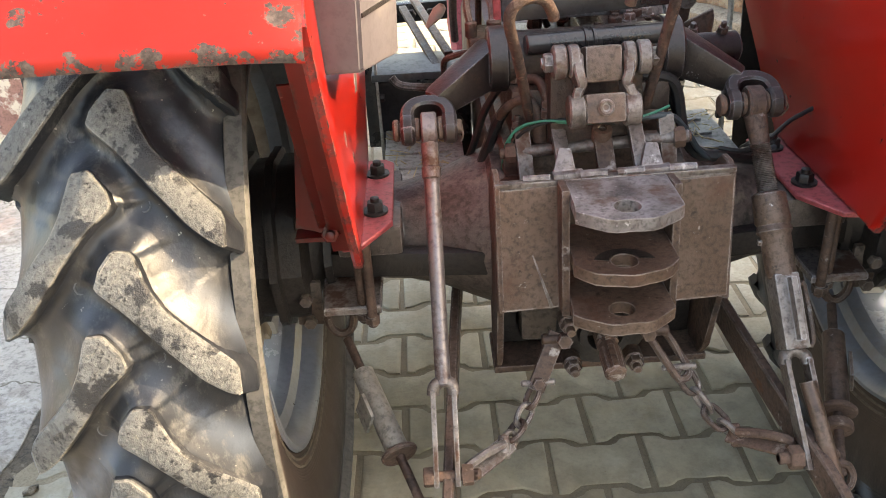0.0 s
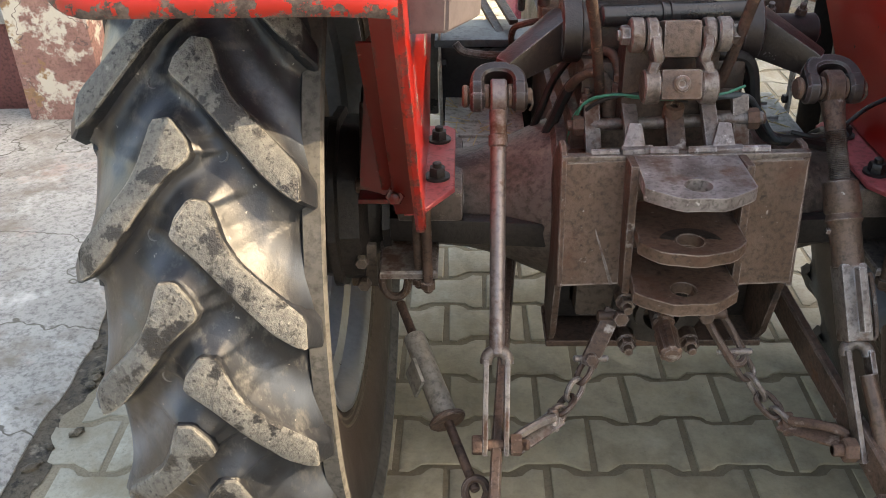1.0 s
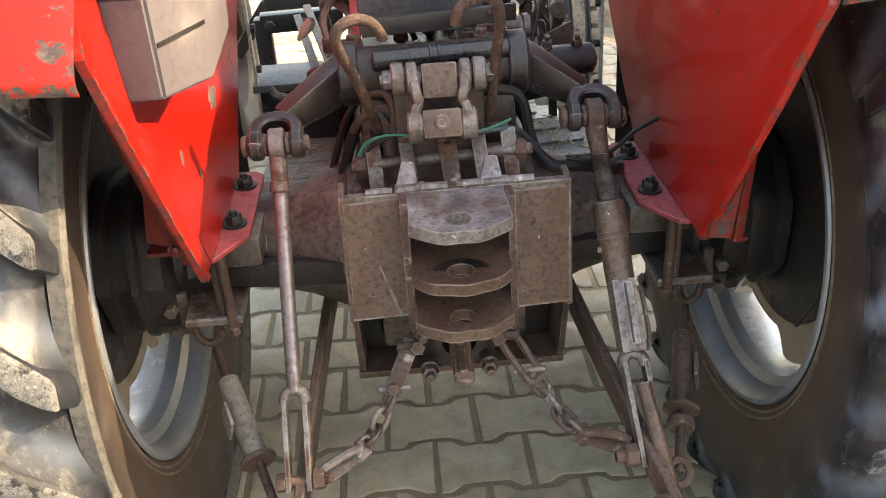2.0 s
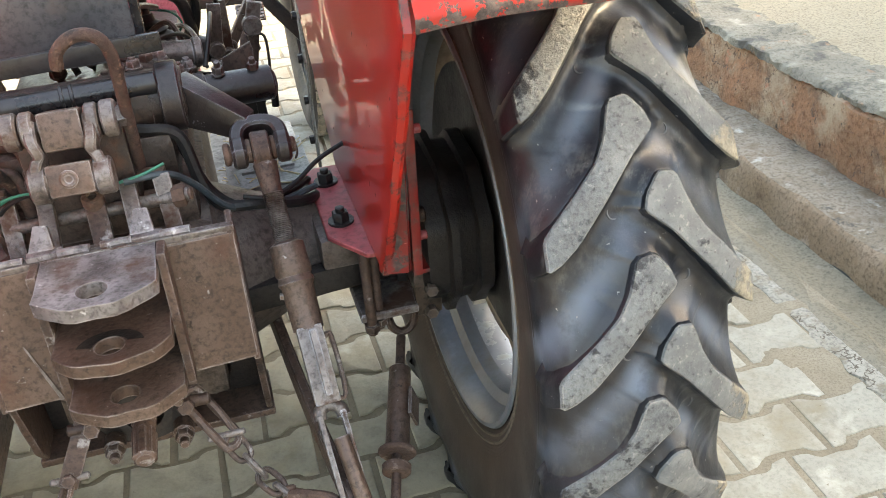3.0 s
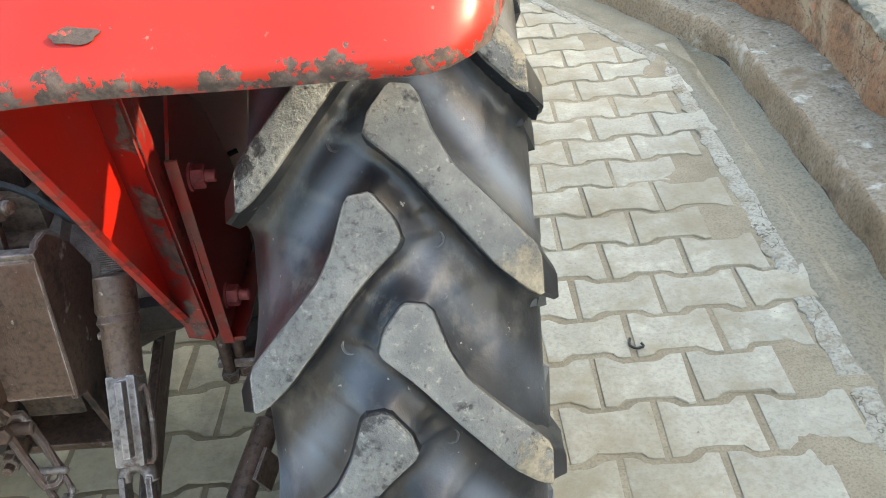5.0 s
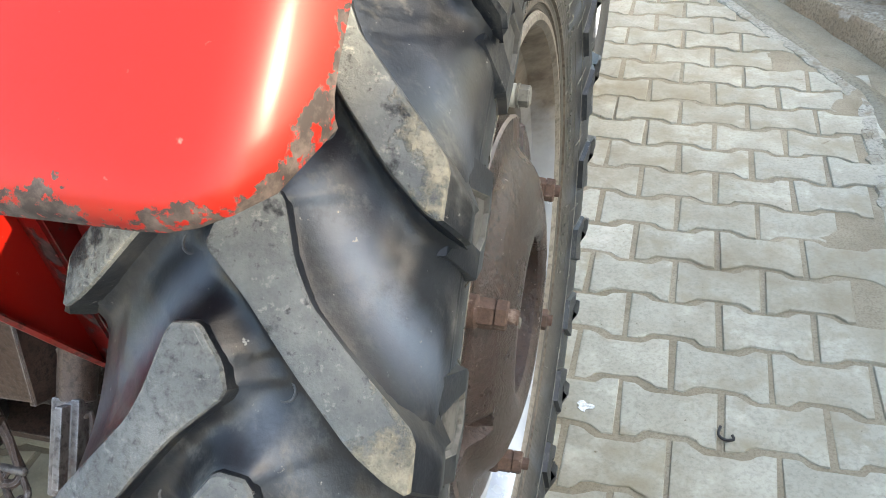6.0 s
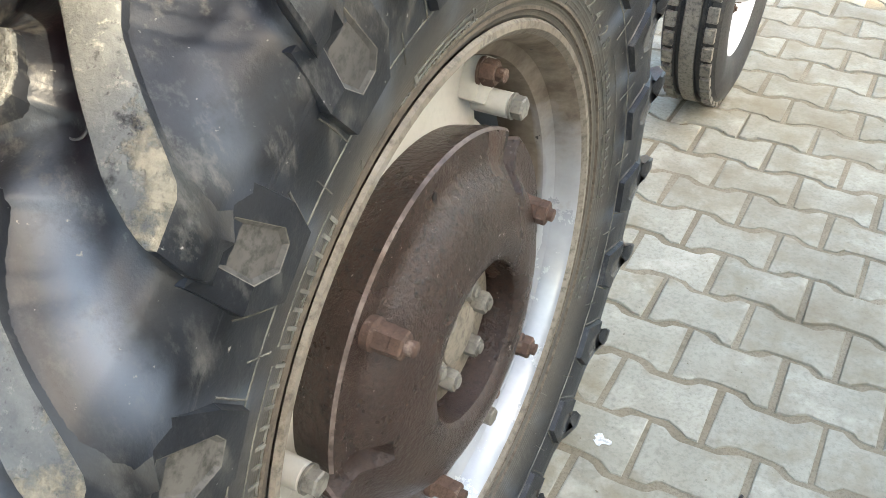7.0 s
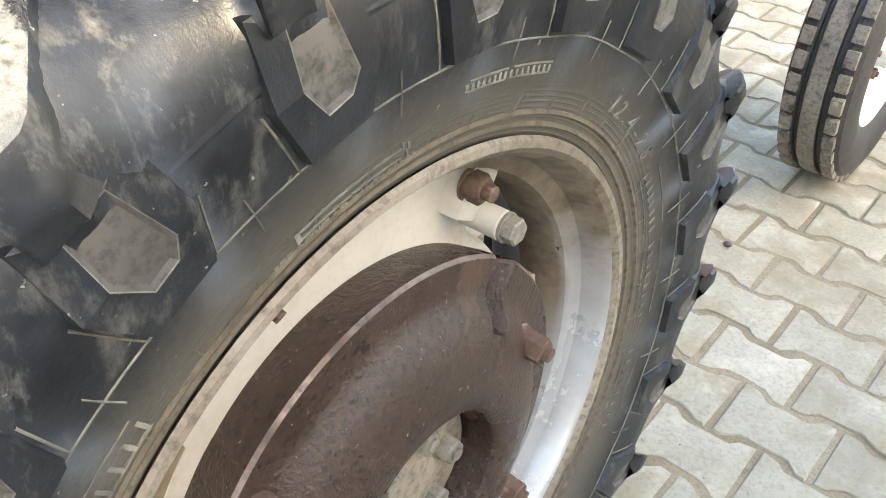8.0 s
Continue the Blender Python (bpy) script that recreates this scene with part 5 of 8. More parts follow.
def front_wheel(xc, yc, s):
    R, zc = 0.402, 0.398
    M = Matrix.Translation((xc, yc, zc)) @ basis((s, 0, 0))
    bm = bmesh.new()
    half = [(0.0, 0.389), (0.020, 0.389), (0.023, 0.385), (0.025, 0.372), (0.036, 0.371), (0.038, 0.378), (0.047, 0.379), (0.050, 0.382), (0.072, 0.376), (0.082, 0.366), (0.091, 0.34), (0.094, 0.31), (0.088, 0.27), (0.074, 0.235), (0.062, 0.222)]
    prof = [(-a, r) for a, r in reversed(half[1:])] + half
    lathe(bm, prof, M, 96, closed=True)
    for f in bm.faces:
        q = f.calc_center_median()
        f.material_index = 1 if abs(q.x - xc) < 0.0235 and math.hypot(q.y - yc, q.z - zc) > 0.381 else 0
    t = part("front_tyre", bm, [SIDEWALL, DUST_TREAD], tractor, "ribbed black front tyre with notched shoulders", 25)
    c = Vector((xc, yc, zc))
    me = None
    for sd in (1, -1):
        for k in range(40):
            th = radians(k * 9 + (4.5 if sd > 0 else 0))
            if me is None:
                b2 = bmesh.new()
                bar(b2, (0.058, 0, 0.372), (0.058, 0, 0.392), 0.030, 0.044, up=(0, 1, 0), bev=0.003)
                me = mesh_of("shoulder_block", b2, DUST_TREAD)
            m = place(Matrix.Translation(c) @ Matrix.Rotation(th, 4, "X") @ Matrix.Rotation(0 if sd > 0 else math.pi, 4, "Z"))
            copies(me, "shoulder_block", [m], t)
    bm = bmesh.new()
    lathe(bm, [(-0.068, 0.232), (-0.060, 0.215), (-0.03, 0.205), (0.0, 0.195), (0.03, 0.205), (0.060, 0.215), (0.070, 0.225), (0.070, 0.235), (0.062, 0.224), (0.03, 0.213), (0.0, 0.203), (-0.03, 0.213), (-0.06, 0.224)], M, 64, closed=True)
    for f in bm.faces:
        f.material_index = 1 if s * (f.calc_center_median().x - xc) < 0.0 else 0
    r = part("front_rim", bm, [WHITE_RIM, GREASE], tractor, "white painted front rim, black with dirt inside")
    bm = bmesh.new()
    lathe(bm, [(0.010, 0.198), (0.020, 0.15), (0.034, 0.10), (0.034, 0.07), (0.075, 0.062), (0.10, 0.045), (0.10, 0.0001)], M, 40)
    part("front_disc", bm, WHITE_RIM, r)
    for k in range(6):
        th = radians(60 * k)
        bm = bmesh.new()
        hexa(bm, c + Vector((s * 0.034, 0.088 * math.cos(th), 0.088 * math.sin(th))), (s, 0, 0), 0.026, 0.018, 0.006)
        part("wheel_nut", bm, RUST_ORANGE, r)


front_wheel(0.625, 2.03, 1)
front_wheel(-0.760, 2.03, -1)

# ---- fenders ----
def fender(s, xi, xo, low):
    """A mudguard over one rear wheel. s: its side; xi, xo: its inner and outer edge."""
    FR = 0.857
    nx, na = 26, 60
    bm = bmesh.new()
    uvl = bm.loops.layers.uv.new("wear")
    info = {}
    grid = []
    for i in range(nx + 1):
        q = i / nx
        x = xi + (xo - xi) * q
        edge = xo - x
        cut = 0.0
        if edge < 0.07:
            cut = 0.07 - math.sqrt(max(0.0, 0.07 ** 2 - (0.07 - edge) ** 2))
        th0 = low + math.degrees(cut / FR)
        col = []
        for j in range(na + 1):
            if j < 4:
                th = th0 + (0.0, 0.25, 0.9, 1.9)[j]
                dr = (-0.014, -0.007, -0.002, 0.0)[j]
            else:
                th = th0 + 1.9 + (152 - th0 - 1.9) * ((j - 3) / (na - 3))
                dr = 0.0
            side = max(0.0, (0.03 - edge) / 0.03)
            r = FR + dr - 0.012 * (2 * q - 1) ** 4 - 0.030 * side ** 2 + 0.0025 * noise.noise(Vector((x * 9, th * 0.12, s)))
            v = bm.verts.new((s * x, -r * math.cos(radians(th)), AX + r * math.sin(radians(th))))
            info[v] = (min((th - th0) * radians(1) * FR * K, edge * K * 2.2 + 0.004, (x - xi) * K * 1.6 + 0.012), 0.0)
            col.append(v)
        grid.append(col)
    for i in range(nx):
        for j in range(na):
            f = bm.faces.new((grid[i][j], grid[i + 1][j], grid[i + 1][j + 1], grid[i][j + 1]))
            for lp in f.loops:
                lp[uvl].uv = info[lp.vert]
    bmesh.ops.recalc_face_normals(bm, faces=bm.faces)
    bmesh.ops.solidify(bm, geom=list(bm.faces), thickness=0.004)
    worn = RED_WORN if s > 0 else RED_LESS_WORN
    crown = part("fender", bm, worn, tractor, "red sheet-metal mudguard with paint chipped off its rear edge", 50)

    # inner side panel: flat towards the front, flared to the rear edge
    bm = bmesh.new()
    uvl = bm.loops.layers.uv.new("wear")
    rows = []
    n = 28
    fl = -0.004 if s > 0 else -0.008
    xp = xi - 0.009 if s > 0 else xi
    for j in range(n + 1):
        q = j / n
        z = 0.738 + (1.188 - 0.738) * q
        yr = -0.312 - 0.288 * q ** 0.96
        rows.append((z, yr))
    for k in range(1, 9):
        th = radians(41 + 6 * k)
        rows.append((AX + 0.850 * math.sin(th), -0.850 * math.cos(th)))
    cols = []
    for z, yr in rows:
        q = min(1.0, (z - 0.738) / 0.45)
        yc = yr + 0.028 + 0.115 * min(1.0, q * 1.6)
        yf = 0.10 + 0.50 * min(1.0, q * 1.1)
        line = [(yr + 0.002, xp + 0.012, 0.04), (yr - 0.001, xp + 0.008, 0.02), (yr, xp + 0.003, 0.0), (yr + 0.012, xp + 0.001, 0.016), ((yr + yc) / 2, xp - 0.46 * fl, 0.05), (yc, xp - 0.92 * fl, 0.1)] + [(yc + (yf - yc) * k / 10, xp - fl * (1 + 0.05 * k / 10) + (0.0016 * noise.noise(Vector((k * 1.1, z * 3.0, 4.0))) if s > 0 else 0.0), 0.2) for k in range(1, 11)]
        cols.append([(bm.verts.new((s * (x + 0.0015 * noise.noise(Vector((y * 8, z * 8, s)))), y, z)), u) for y, x, u in line])
    for a, b in zip(cols, cols[1:]):
        for i in range(len(a) - 1):
            f = bm.faces.new((a[i][0], a[i + 1][0], b[i + 1][0], b[i][0]))
            us = {a[i][0]: a[i][1], a[i + 1][0]: a[i + 1][1], b[i + 1][0]: b[i + 1][1], b[i][0]: b[i][1]}
            for lp in f.loops:
                lp[uvl].uv = (us[lp.vert] * 2.6 + 0.004, 0.0)
    bmesh.ops.recalc_face_normals(bm, faces=bm.faces)
    bmesh.ops.solidify(bm, geom=list(bm.faces), thickness=0.003)
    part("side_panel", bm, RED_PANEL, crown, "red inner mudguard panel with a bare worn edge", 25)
    # stiffening channel and gusset behind the rear edge
    if s > 0:
        bm = bmesh.new()
        vs = [bm.verts.new(p) for p in ((0.4045, -0.338, 0.756), (0.436, -0.346, 0.756), (0.436, -0.418, 1.130), (0.4045, -0.408, 1.130))]
        bm.faces.new(vs)
        leg = [bm.verts.new(p) for p in ((0.436, -0.346, 0.756), (0.436, -0.312, 0.756), (0.436, -0.384, 1.130), (0.436, -0.418, 1.130))]
        bm.faces.new(leg)
        bmesh.ops.recalc_face_normals(bm, faces=bm.faces)
        bmesh.ops.solidify(bm, geom=list(bm.faces), thickness=0.003)
        part("stiffener", bm, RED_SHADED, crown, "red folded stiffening channel")
        bm = bmesh.new()
        plate(bm, [(-0.338, 0.744), (-0.356, 0.86), (-0.364, 1.010), (-0.305, 1.075), (-0.21, 1.005), (-0.135, 0.88), (-0.135, 0.744)], 0.004, Matrix(((0, 0, 1, 0.4445), (1, 0, 0, 0), (0, 1, 0, 0), (0, 0, 0, 1))), 0)
        bar(bm, (0.4505, -0.341, 0.744), (0.4505, -0.365, 1.012), 0.014, 0.004, up=(0, 1, 0), bev=0.001)
        box(bm, (0.4490, -0.335, 0.740), (0.470, -0.15, 0.747), bev=0.001)
        gus = part("gusset", bm, RED_SHADED, crown, "red gusset plate, its colour darkened for shade")
        for y, z in ((-0.312, 0.962), (-0.300, 0.785)):
            bm = bmesh.new()
            hexa(bm, (0.4485, y, z), (1, 0, 0), 0.024, 0.014, 0.012, 0.016)
            part("gusset_bolt", bm, RED_FLAT, gus)
    else:
        bm = bmesh.new()
        bar(bm, (s * (xi + 0.026), -0.262, 0.742), (s * (xi + 0.026), -0.500, 1.165), 0.005, 0.045, up=(s, 0, 0), bev=0.001)
        bar(bm, (s * (xi + 0.050), -0.225, 0.745), (s * (xi + 0.056), -0.39, 1.06), 0.040, 0.004, up=(0, 1, 0.6), bev=0.001)
        part("stiffener", bm, RED_SHADED, crown)
        bm = bmesh.new()
        plate(bm, [(xi + 0.03, 0), (xi + 0.105, 0.02), (xi + 0.085, 0.25), (xi + 0.04, 0.30)], 0.005, Matrix.Diagonal((s, 1, 1, 1)) @ pose(0, -0.24, 0.755, 78), 0)
        box(bm, (min(s * (xi + 0.02), s * (xi + 0.108)), -0.25, 0.752), (max(s * (xi + 0.02), s * (xi + 0.108)), -0.215, 0.760), bev=0.001)
        gus = part("gusset", bm, RED_SHADED, crown, "red folded gusset plate, its colour darkened for shade")
        for x, z in ((xi + 0.030, 0.945), (xi + 0.045, 0.785)):
            bm = bmesh.new()
            hexa(bm, (s * x, -0.280, z), (0, -1, 0.2), 0.026, 0.016, 0.010)
            part("gusset_bolt", bm, RED_SHADED, gus)
    # black sheet added to block the light from the front of the wheel arch
    bm = bmesh.new()
    bar(bm, (s * (xi + 0.090), 0.50, 0.40), (s * (xi + 0.090), 0.58, 1.36), 0.055, 0.006, up=(0, 1, 0), bev=0.001)
    part("apron", bm, GREASE, crown, "black sheet added to keep the wheel arch dark")
    # mounting plate on the axle housing
    bm = bmesh.new()
    plate(bm, [(s * p[0], p[1]) for p in ((0.344, 0.092), (0.344, -0.157), (0.393, -0.233), (0.425, -0.238), (0.425, 0.11), (0.36, 0.11))], 0.010, Matrix.Translation((0, 0, 0.722)), 0.002)
    br = part("mounting_plate", bm, RED_FLAT, crown, "faded red steel mounting plate")
    for y in (0.040, -0.116):
        bm = bmesh.new()
        lathe(bm, [(0, 0.022), (0.004, 0.022)], Matrix.Translation((s * 0.374, y, 0.732)), 20)
        hexa(bm, (s * 0.374, y, 0.736), (0, 0, 1), 0.026, 0.016, 0.008)
        part("plate_bolt", bm, GREASE, br)
    for x, y in ((0.392, -0.200), (0.408, -0.185)):
        bm = bmesh.new()
        rod(bm, (s * x, y, 0.55), (s * x, y, 0.724), 0.009, seg=10)
        hexa(bm, (s * x, y, 0.572), (0, 0, -1), 0.024, 0.014, 0.0)
        part("clamp_stud", bm, RUST, br)
    return crown


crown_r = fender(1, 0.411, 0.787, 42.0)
# oval scar where a reflector was fixed
bm = bmesh.new()
plate(bm, [((0.0165 + 0.002 * math.sin(5 * a)) * math.cos(a), (0.0062 + 0.001 * math.sin(4 * a)) * math.sin(a)) for a in [2 * math.pi * k / 24 for k in range(24)]], 0.0006, Matrix.Translation((0.4995, -0.6108, 1.2374)) @ pose(0, 0, 0, 44), 0)
part("reflector_scar", bm, SCAR, crown_r, "bare oval scar of a lost reflector")
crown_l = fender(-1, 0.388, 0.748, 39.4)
# patches rubbed bare on the inner face of the left mudguard
for y, z, ry, rz in ((-0.010, 0.934, 0.030, 0.020), (-0.292, 0.940, 0.007, 0.012), (-0.20, 0.872, 0.005, 0.008)):
    bm = bmesh.new()
    plate(bm, [((ry + 0.2 * ry * math.sin(5 * a + 1) + 0.12 * ry * math.sin(9 * a)) * math.cos(a), (rz + 0.25 * rz * math.sin(4 * a)) * math.sin(a)) for a in [2 * math.pi * k / 28 for k in range(28)]], 0.0006, Matrix(((0, 0, 1, -0.3932), (1, 0, 0, y), (0, 1, 0, z), (0, 0, 0, 1))), 0)
    part("bare_patch", bm, BARE, crown_l, "patch of bare grey metal")

# grey box bolted inside the left mudguard
bm = bmesh.new()
lo = [bm.verts.new(p) for p in ((-0.398, -0.485, 1.098), (-0.345, -0.490, 1.100), (-0.305, -0.385, 1.088), (-0.322, -0.120, 1.082), (-0.372, -0.120, 1.082))]
hi = [bm.verts.new(p) for p in ((-0.398, -0.505, 1.228), (-0.338, -0.512, 1.228), (-0.298, -0.400, 1.228), (-0.316, -0.100, 1.228), (-0.372, -0.100, 1.228))]
bm.faces.new(lo)
bm.faces.new(hi)
for i in range(5):
    bm.faces.new((lo[i], lo[(i + 1) % 5], hi[(i + 1) % 5], hi[i]))
bmesh.ops.bevel(bm, geom=list(bm.edges), offset=0.004, segments=2, affect="EDGES")
tool = part("side_box", bm, GREYBOX, tractor, "grey painted sheet-metal box on the mudguard", 30)
bm = bmesh.new()
plate(bm, [(-0.404, -0.515), (-0.334, -0.522), (-0.289, -0.402), (-0.308, -0.090), (-0.380, -0.090)], 0.016, Matrix.Translation((0, 0, 1.230)), 0.003)
part("box_lid", bm, GREYBOX, tool)
bm = bmesh.new()
bar(bm, (-0.3385, -0.497, 1.168), (-0.3010, -0.396, 1.166), 0.0016, 0.005, up=(0, 0, 1), bev=0)
part("slot", bm, GREASE, tool)
bm = bmesh.new()
strap(bm, [(-0.330, -0.19, 1.20), (-0.325, -0.15, 1.205), (-0.318, -0.11, 1.190), (-0.315, -0.07, 1.165)], 0.008, 0.016)
rod(bm, (-0.322, -0.068, 1.163), (-0.300, -0.068, 1.163), 0.013, seg=14)
part("latch", bm, BARE, tool, "pale metal latch")

# ---- rear axle and casings ----
bm = bmesh.new()
box(bm, (-0.165, -0.13, 0.455), (0.175, 0.55, 0.775), bev=0.03)
box(bm, (-0.150, -0.10, 0.77), (0.155, 0.50, 0.835), bev=0.015)
box(bm, (-0.13, -0.165, 0.47), (0.14, -0.12, 0.76), bev=0.012)
casing = part("rear_casing", bm, CAST, tractor, "dusty brown cast-iron transmission casing")
for s in (1, -1):
    bm = bmesh.new()
    lathe(bm, [(0.10, 0.150), (0.135, 0.150), (0.145, 0.162), (0.168, 0.162), (0.176, 0.146), (0.205, 0.134), (0.26, 0.110), (0.32, 0.094), (0.40, 0.086), (0.47, 0.083), (0.50, 0.083)], Matrix.Translation((0, -0.008, AX + 0.002)) @ basis((s, 0, 0)), 40)
    bar(bm, (s * 0.33, -0.03, 0.690), (s * 0.445, -0.03, 0.690), 0.24, 0.058, bev=0.010)
    ax = part("axle_housing", bm, AXLE, tractor, "dusty brown axle trumpet housing")
    bm = bmesh.new()
    bar(bm, (s * 0.16, -0.135, 0.630), (s * 0.46, -0.112, 0.634), 0.03, 0.048, bev=0.006)
    part("axle_rib", bm, GREASE, ax)
    bm = bmesh.new()
    lathe(bm, [(0.455, 0.08), (0.46, 0.118), (0.474, 0.122), (0.478, 0.100), (0.500, 0.110), (0.512, 0.148), (0.530, 0.150), (0.548, 0.150), (0.552, 0.164), (0.566, 0.164), (0.570, 0.146), (0.600, 0.144), (0.604, 0.158), (0.628, 0.158), (0.634, 0.148), (0.638, 0.060), (0.66, 0.058)], Matrix.Translation((0, 0, AX)) @ basis((s, 0, 0)), 40, fn=lambda a, r, th: (a, r * (1 + (0.05 if r > 0.11 and math.cos(9 * th) > 0.3 else 0))))
    drum = part("brake_drum", bm, GREASE, tractor, "oily black brake drum housing")
    # black half-disc added so the wheel's upper inside looks dark
    bm = bmesh.new()
    plate(bm, [(-0.215, 0.470), (0.19, 0.500)] + [(0.285 * math.cos(radians(a)), AX + 0.285 * math.sin(radians(a))) for a in range(-10, 191, 8)], 0.004, Matrix(((0, 0, s, s * 0.640), (1, 0, 0, 0), (0, 1, 0, 0), (0, 0, 0, 1))), 0)
    part("dust_shield", bm, GREASE, drum, "black half-disc added to darken the wheel's inside")
    for k in range(8):
        bm = bmesh.new()
        a = radians(45 * k + 12)
        hexa(bm, (s * 0.454, 0.098 * math.cos(a), AX + 0.098 * math.sin(a)), (-s, 0, 0), 0.020, 0.012, 0.0, 0.014)
        part("drum_bolt", bm, GREASE, drum)
    # brake lever, its rod and a hose between casing and wheel
    bm = bmesh.new()
    bar(bm, (s * 0.492, -0.135, 0.72), (s * 0.497, -0.05, 0.845), 0.016, 0.030, up=(s, 0, 0), bev=0.003, w2=0.014, h2=0.022)
    rod(bm, (s * 0.478, -0.13, 0.725), (s * 0.515, -0.13, 0.725), 0.014, seg=14)
    part("brake_lever", bm, RUST, tractor, "rusty brake lever")
    bm = bmesh.new()
    tube(bm, [(s * 0.50, -0.05, 0.84), (s * 0.502, 0.02, 0.85), (s * 0.49, 0.15, 0.80), (s * 0.46, 0.34, 0.70)], 0.007, 8, 5)
    part("brake_rod", bm, GREASE, tractor)
    bm = bmesh.new()
    bar(bm, (s * 0.515, -0.10, 0.50), (s * 0.512, -0.115, 0.60), 0.012, 0.05, up=(s, 0, 0), bev=0.004)
    hexa(bm, (s * 0.512, -0.142, 0.58), (0, -1, 0), 0.022, 0.014)
    hexa(bm, (s * 0.512, -0.130, 0.525), (0, -1, 0), 0.022, 0.014)
    part("axle_clamp", bm, CAST, tractor, "dusty cast clamp on the axle end")
    bm = bmesh.new()
    plate(bm, [(s * 0.375, -0.20), (s * 0.475, -0.20), (s * 0.485, -0.06), (s * 0.375, -0.03)], 0.016, Matrix.Translation((0, 0, 0.575)), 0.003)
    an = part("stabiliser_anchor", bm, BARE, tractor, "grey steel anchor plate under the axle")
    bm = bmesh.new()
    tube(bm, [(s * 0.455 + 0.024 * math.cos(a), -0.14, 0.535 + 0.036 * math.sin(a)) for a in [2 * math.pi * k / 10 for k in range(10)]], 0.008, 8, 3, True)
    part("ring", bm, RUST, an)

# ---- lift cover, cross shaft and lift arms ----
bm = bmesh.new()
box(bm, (-0.135, -0.085, 0.83), (0.140, 0.34, 0.925), bev=0.02)
box(bm, (-0.115, -0.06, 0.92), (0.12, 0.06, 0.985), bev=0.02)
rod(bm, (-0.165, -0.015, 0.957), (0.168, -0.010, 0.957), 0.046, seg=24)
box(bm, (-0.075, -0.135, 0.83), (0.078, -0.07, 0.985), bev=0.012)
lift = part("lift_cover", bm, LIFT, tractor, "brown hydraulic lift cover casting")
for x, y in ((-0.12, -0.04), (-0.09, 0.05), (0.10, 0.06), (0.125, -0.03), (-0.12, 0.12), (0.12, 0.14)):
    bm = bmesh.new()
    hexa(bm, (x, y, 0.924), (0, 0, 1), 0.024, 0.014, 0.0)
    part("cover_bolt", bm, RUST, lift)
bm = bmesh.new()
rod(bm, (-0.105, -0.062, 0.992), (0.132, -0.040, 0.992), 0.0175, seg=24)
for q in (0.42, 0.48):
    c = Vector((-0.105, -0.062, 0.992)).lerp(Vector((0.132, -0.040, 0.992)), q)
    lathe(bm, [(-0.003, 0.0175), (-0.002, 0.0205), (0.002, 0.0205), (0.003, 0.0175)], Matrix.Translation(c) @ basis((0.237, 0.022, 0)), 24)
part("draft_cylinder", bm, BLACK, tractor, "smooth black steel cylinder across the lift")
bm = bmesh.new()
bar(bm, (-0.12, -0.03, 1.040), (0.15, -0.005, 1.045), 0.012, 0.030, bev=0.003)
part("cross_rail", bm, BLACK, tractor)

for s, x0, xe, ye, ze in ((-1, -0.150, -0.272, -0.152, 0.893), (1, 0.150, 0.266, -0.119, 0.887)):
    bm = bmesh.new()
    a, e = Vector((x0, -0.012, 0.957)), Vector((xe, ye, ze))
    ld, nor = Vector((0, 0.90, 0.436)), Vector((0, -0.436, 0.90))
    root = e + ld * 0.052 + Vector((-s * 0.010, 0, 0))
    bar(bm, a, root, 0.052, 0.080, bev=0.012, w2=0.040, h2=0.046)
    half = [(0.034, -0.014), (0.034, 0.004), (0.034, 0.019), (0.029, 0.034), (0.017, 0.044), (0.0, 0.047)]
    strap(bm, [e + Vector((x, 0, 0)) + ld * k for x, k in half] + [e + Vector((-x, 0, 0)) + ld * k for x, k in reversed(half[:-1])], 0.021, 0.044, up=nor, n=5)
    for o in (-1, 1):
        rod(bm, e + Vector((o * 0.034 - 0.0115, 0, 0)), e + Vector((o * 0.034 + 0.0115, 0, 0)), 0.0255, seg=26, bev=0.005)
    rod(bm, a + Vector((-s * 0.02, 0, 0)), a + Vector((s * 0.014, 0, 0)), 0.056, seg=24)
    arm = part("lift_arm", bm, ARM, tractor, "brown-violet forged lift arm with a forked end")
    bm = bmesh.new()
    rod(bm, e + Vector((-0.054, 0, 0)), e + Vector((0.054, 0, 0)), 0.0125, seg=12)
    for o in (-1, 1):
        rod(bm, e + Vector((o * 0.013, 0, 0)), e + Vector((o * 0.024, 0, 0)), 0.019, seg=14)
    rod(bm, e + Vector((-0.058, 0, 0)), e + Vector((-0.047, 0, 0)), 0.018, seg=12)
    part("lift_pin", bm, RUST_ORANGE if s > 0 else RUST, arm)
    bm = bmesh.new()
    tube(bm, [e + Vector((0.050, 0.0, 0.012)), e + Vector((0.054, -0.01, -0.008)), e + Vector((0.051, 0.004, -0.026))], 0.002, 6, 4)
    part("split_pin", bm, RUST, arm)


def eye(bm, p, axis, r, hole, w):
    lathe(bm, [(-w / 2, hole), (-w / 2, r - 0.003), (-w / 2 + 0.003, r), (w / 2 - 0.003, r), (w / 2, r - 0.003), (w / 2, hole)], Matrix.Translation(p) @ basis(axis), 20, closed=True)


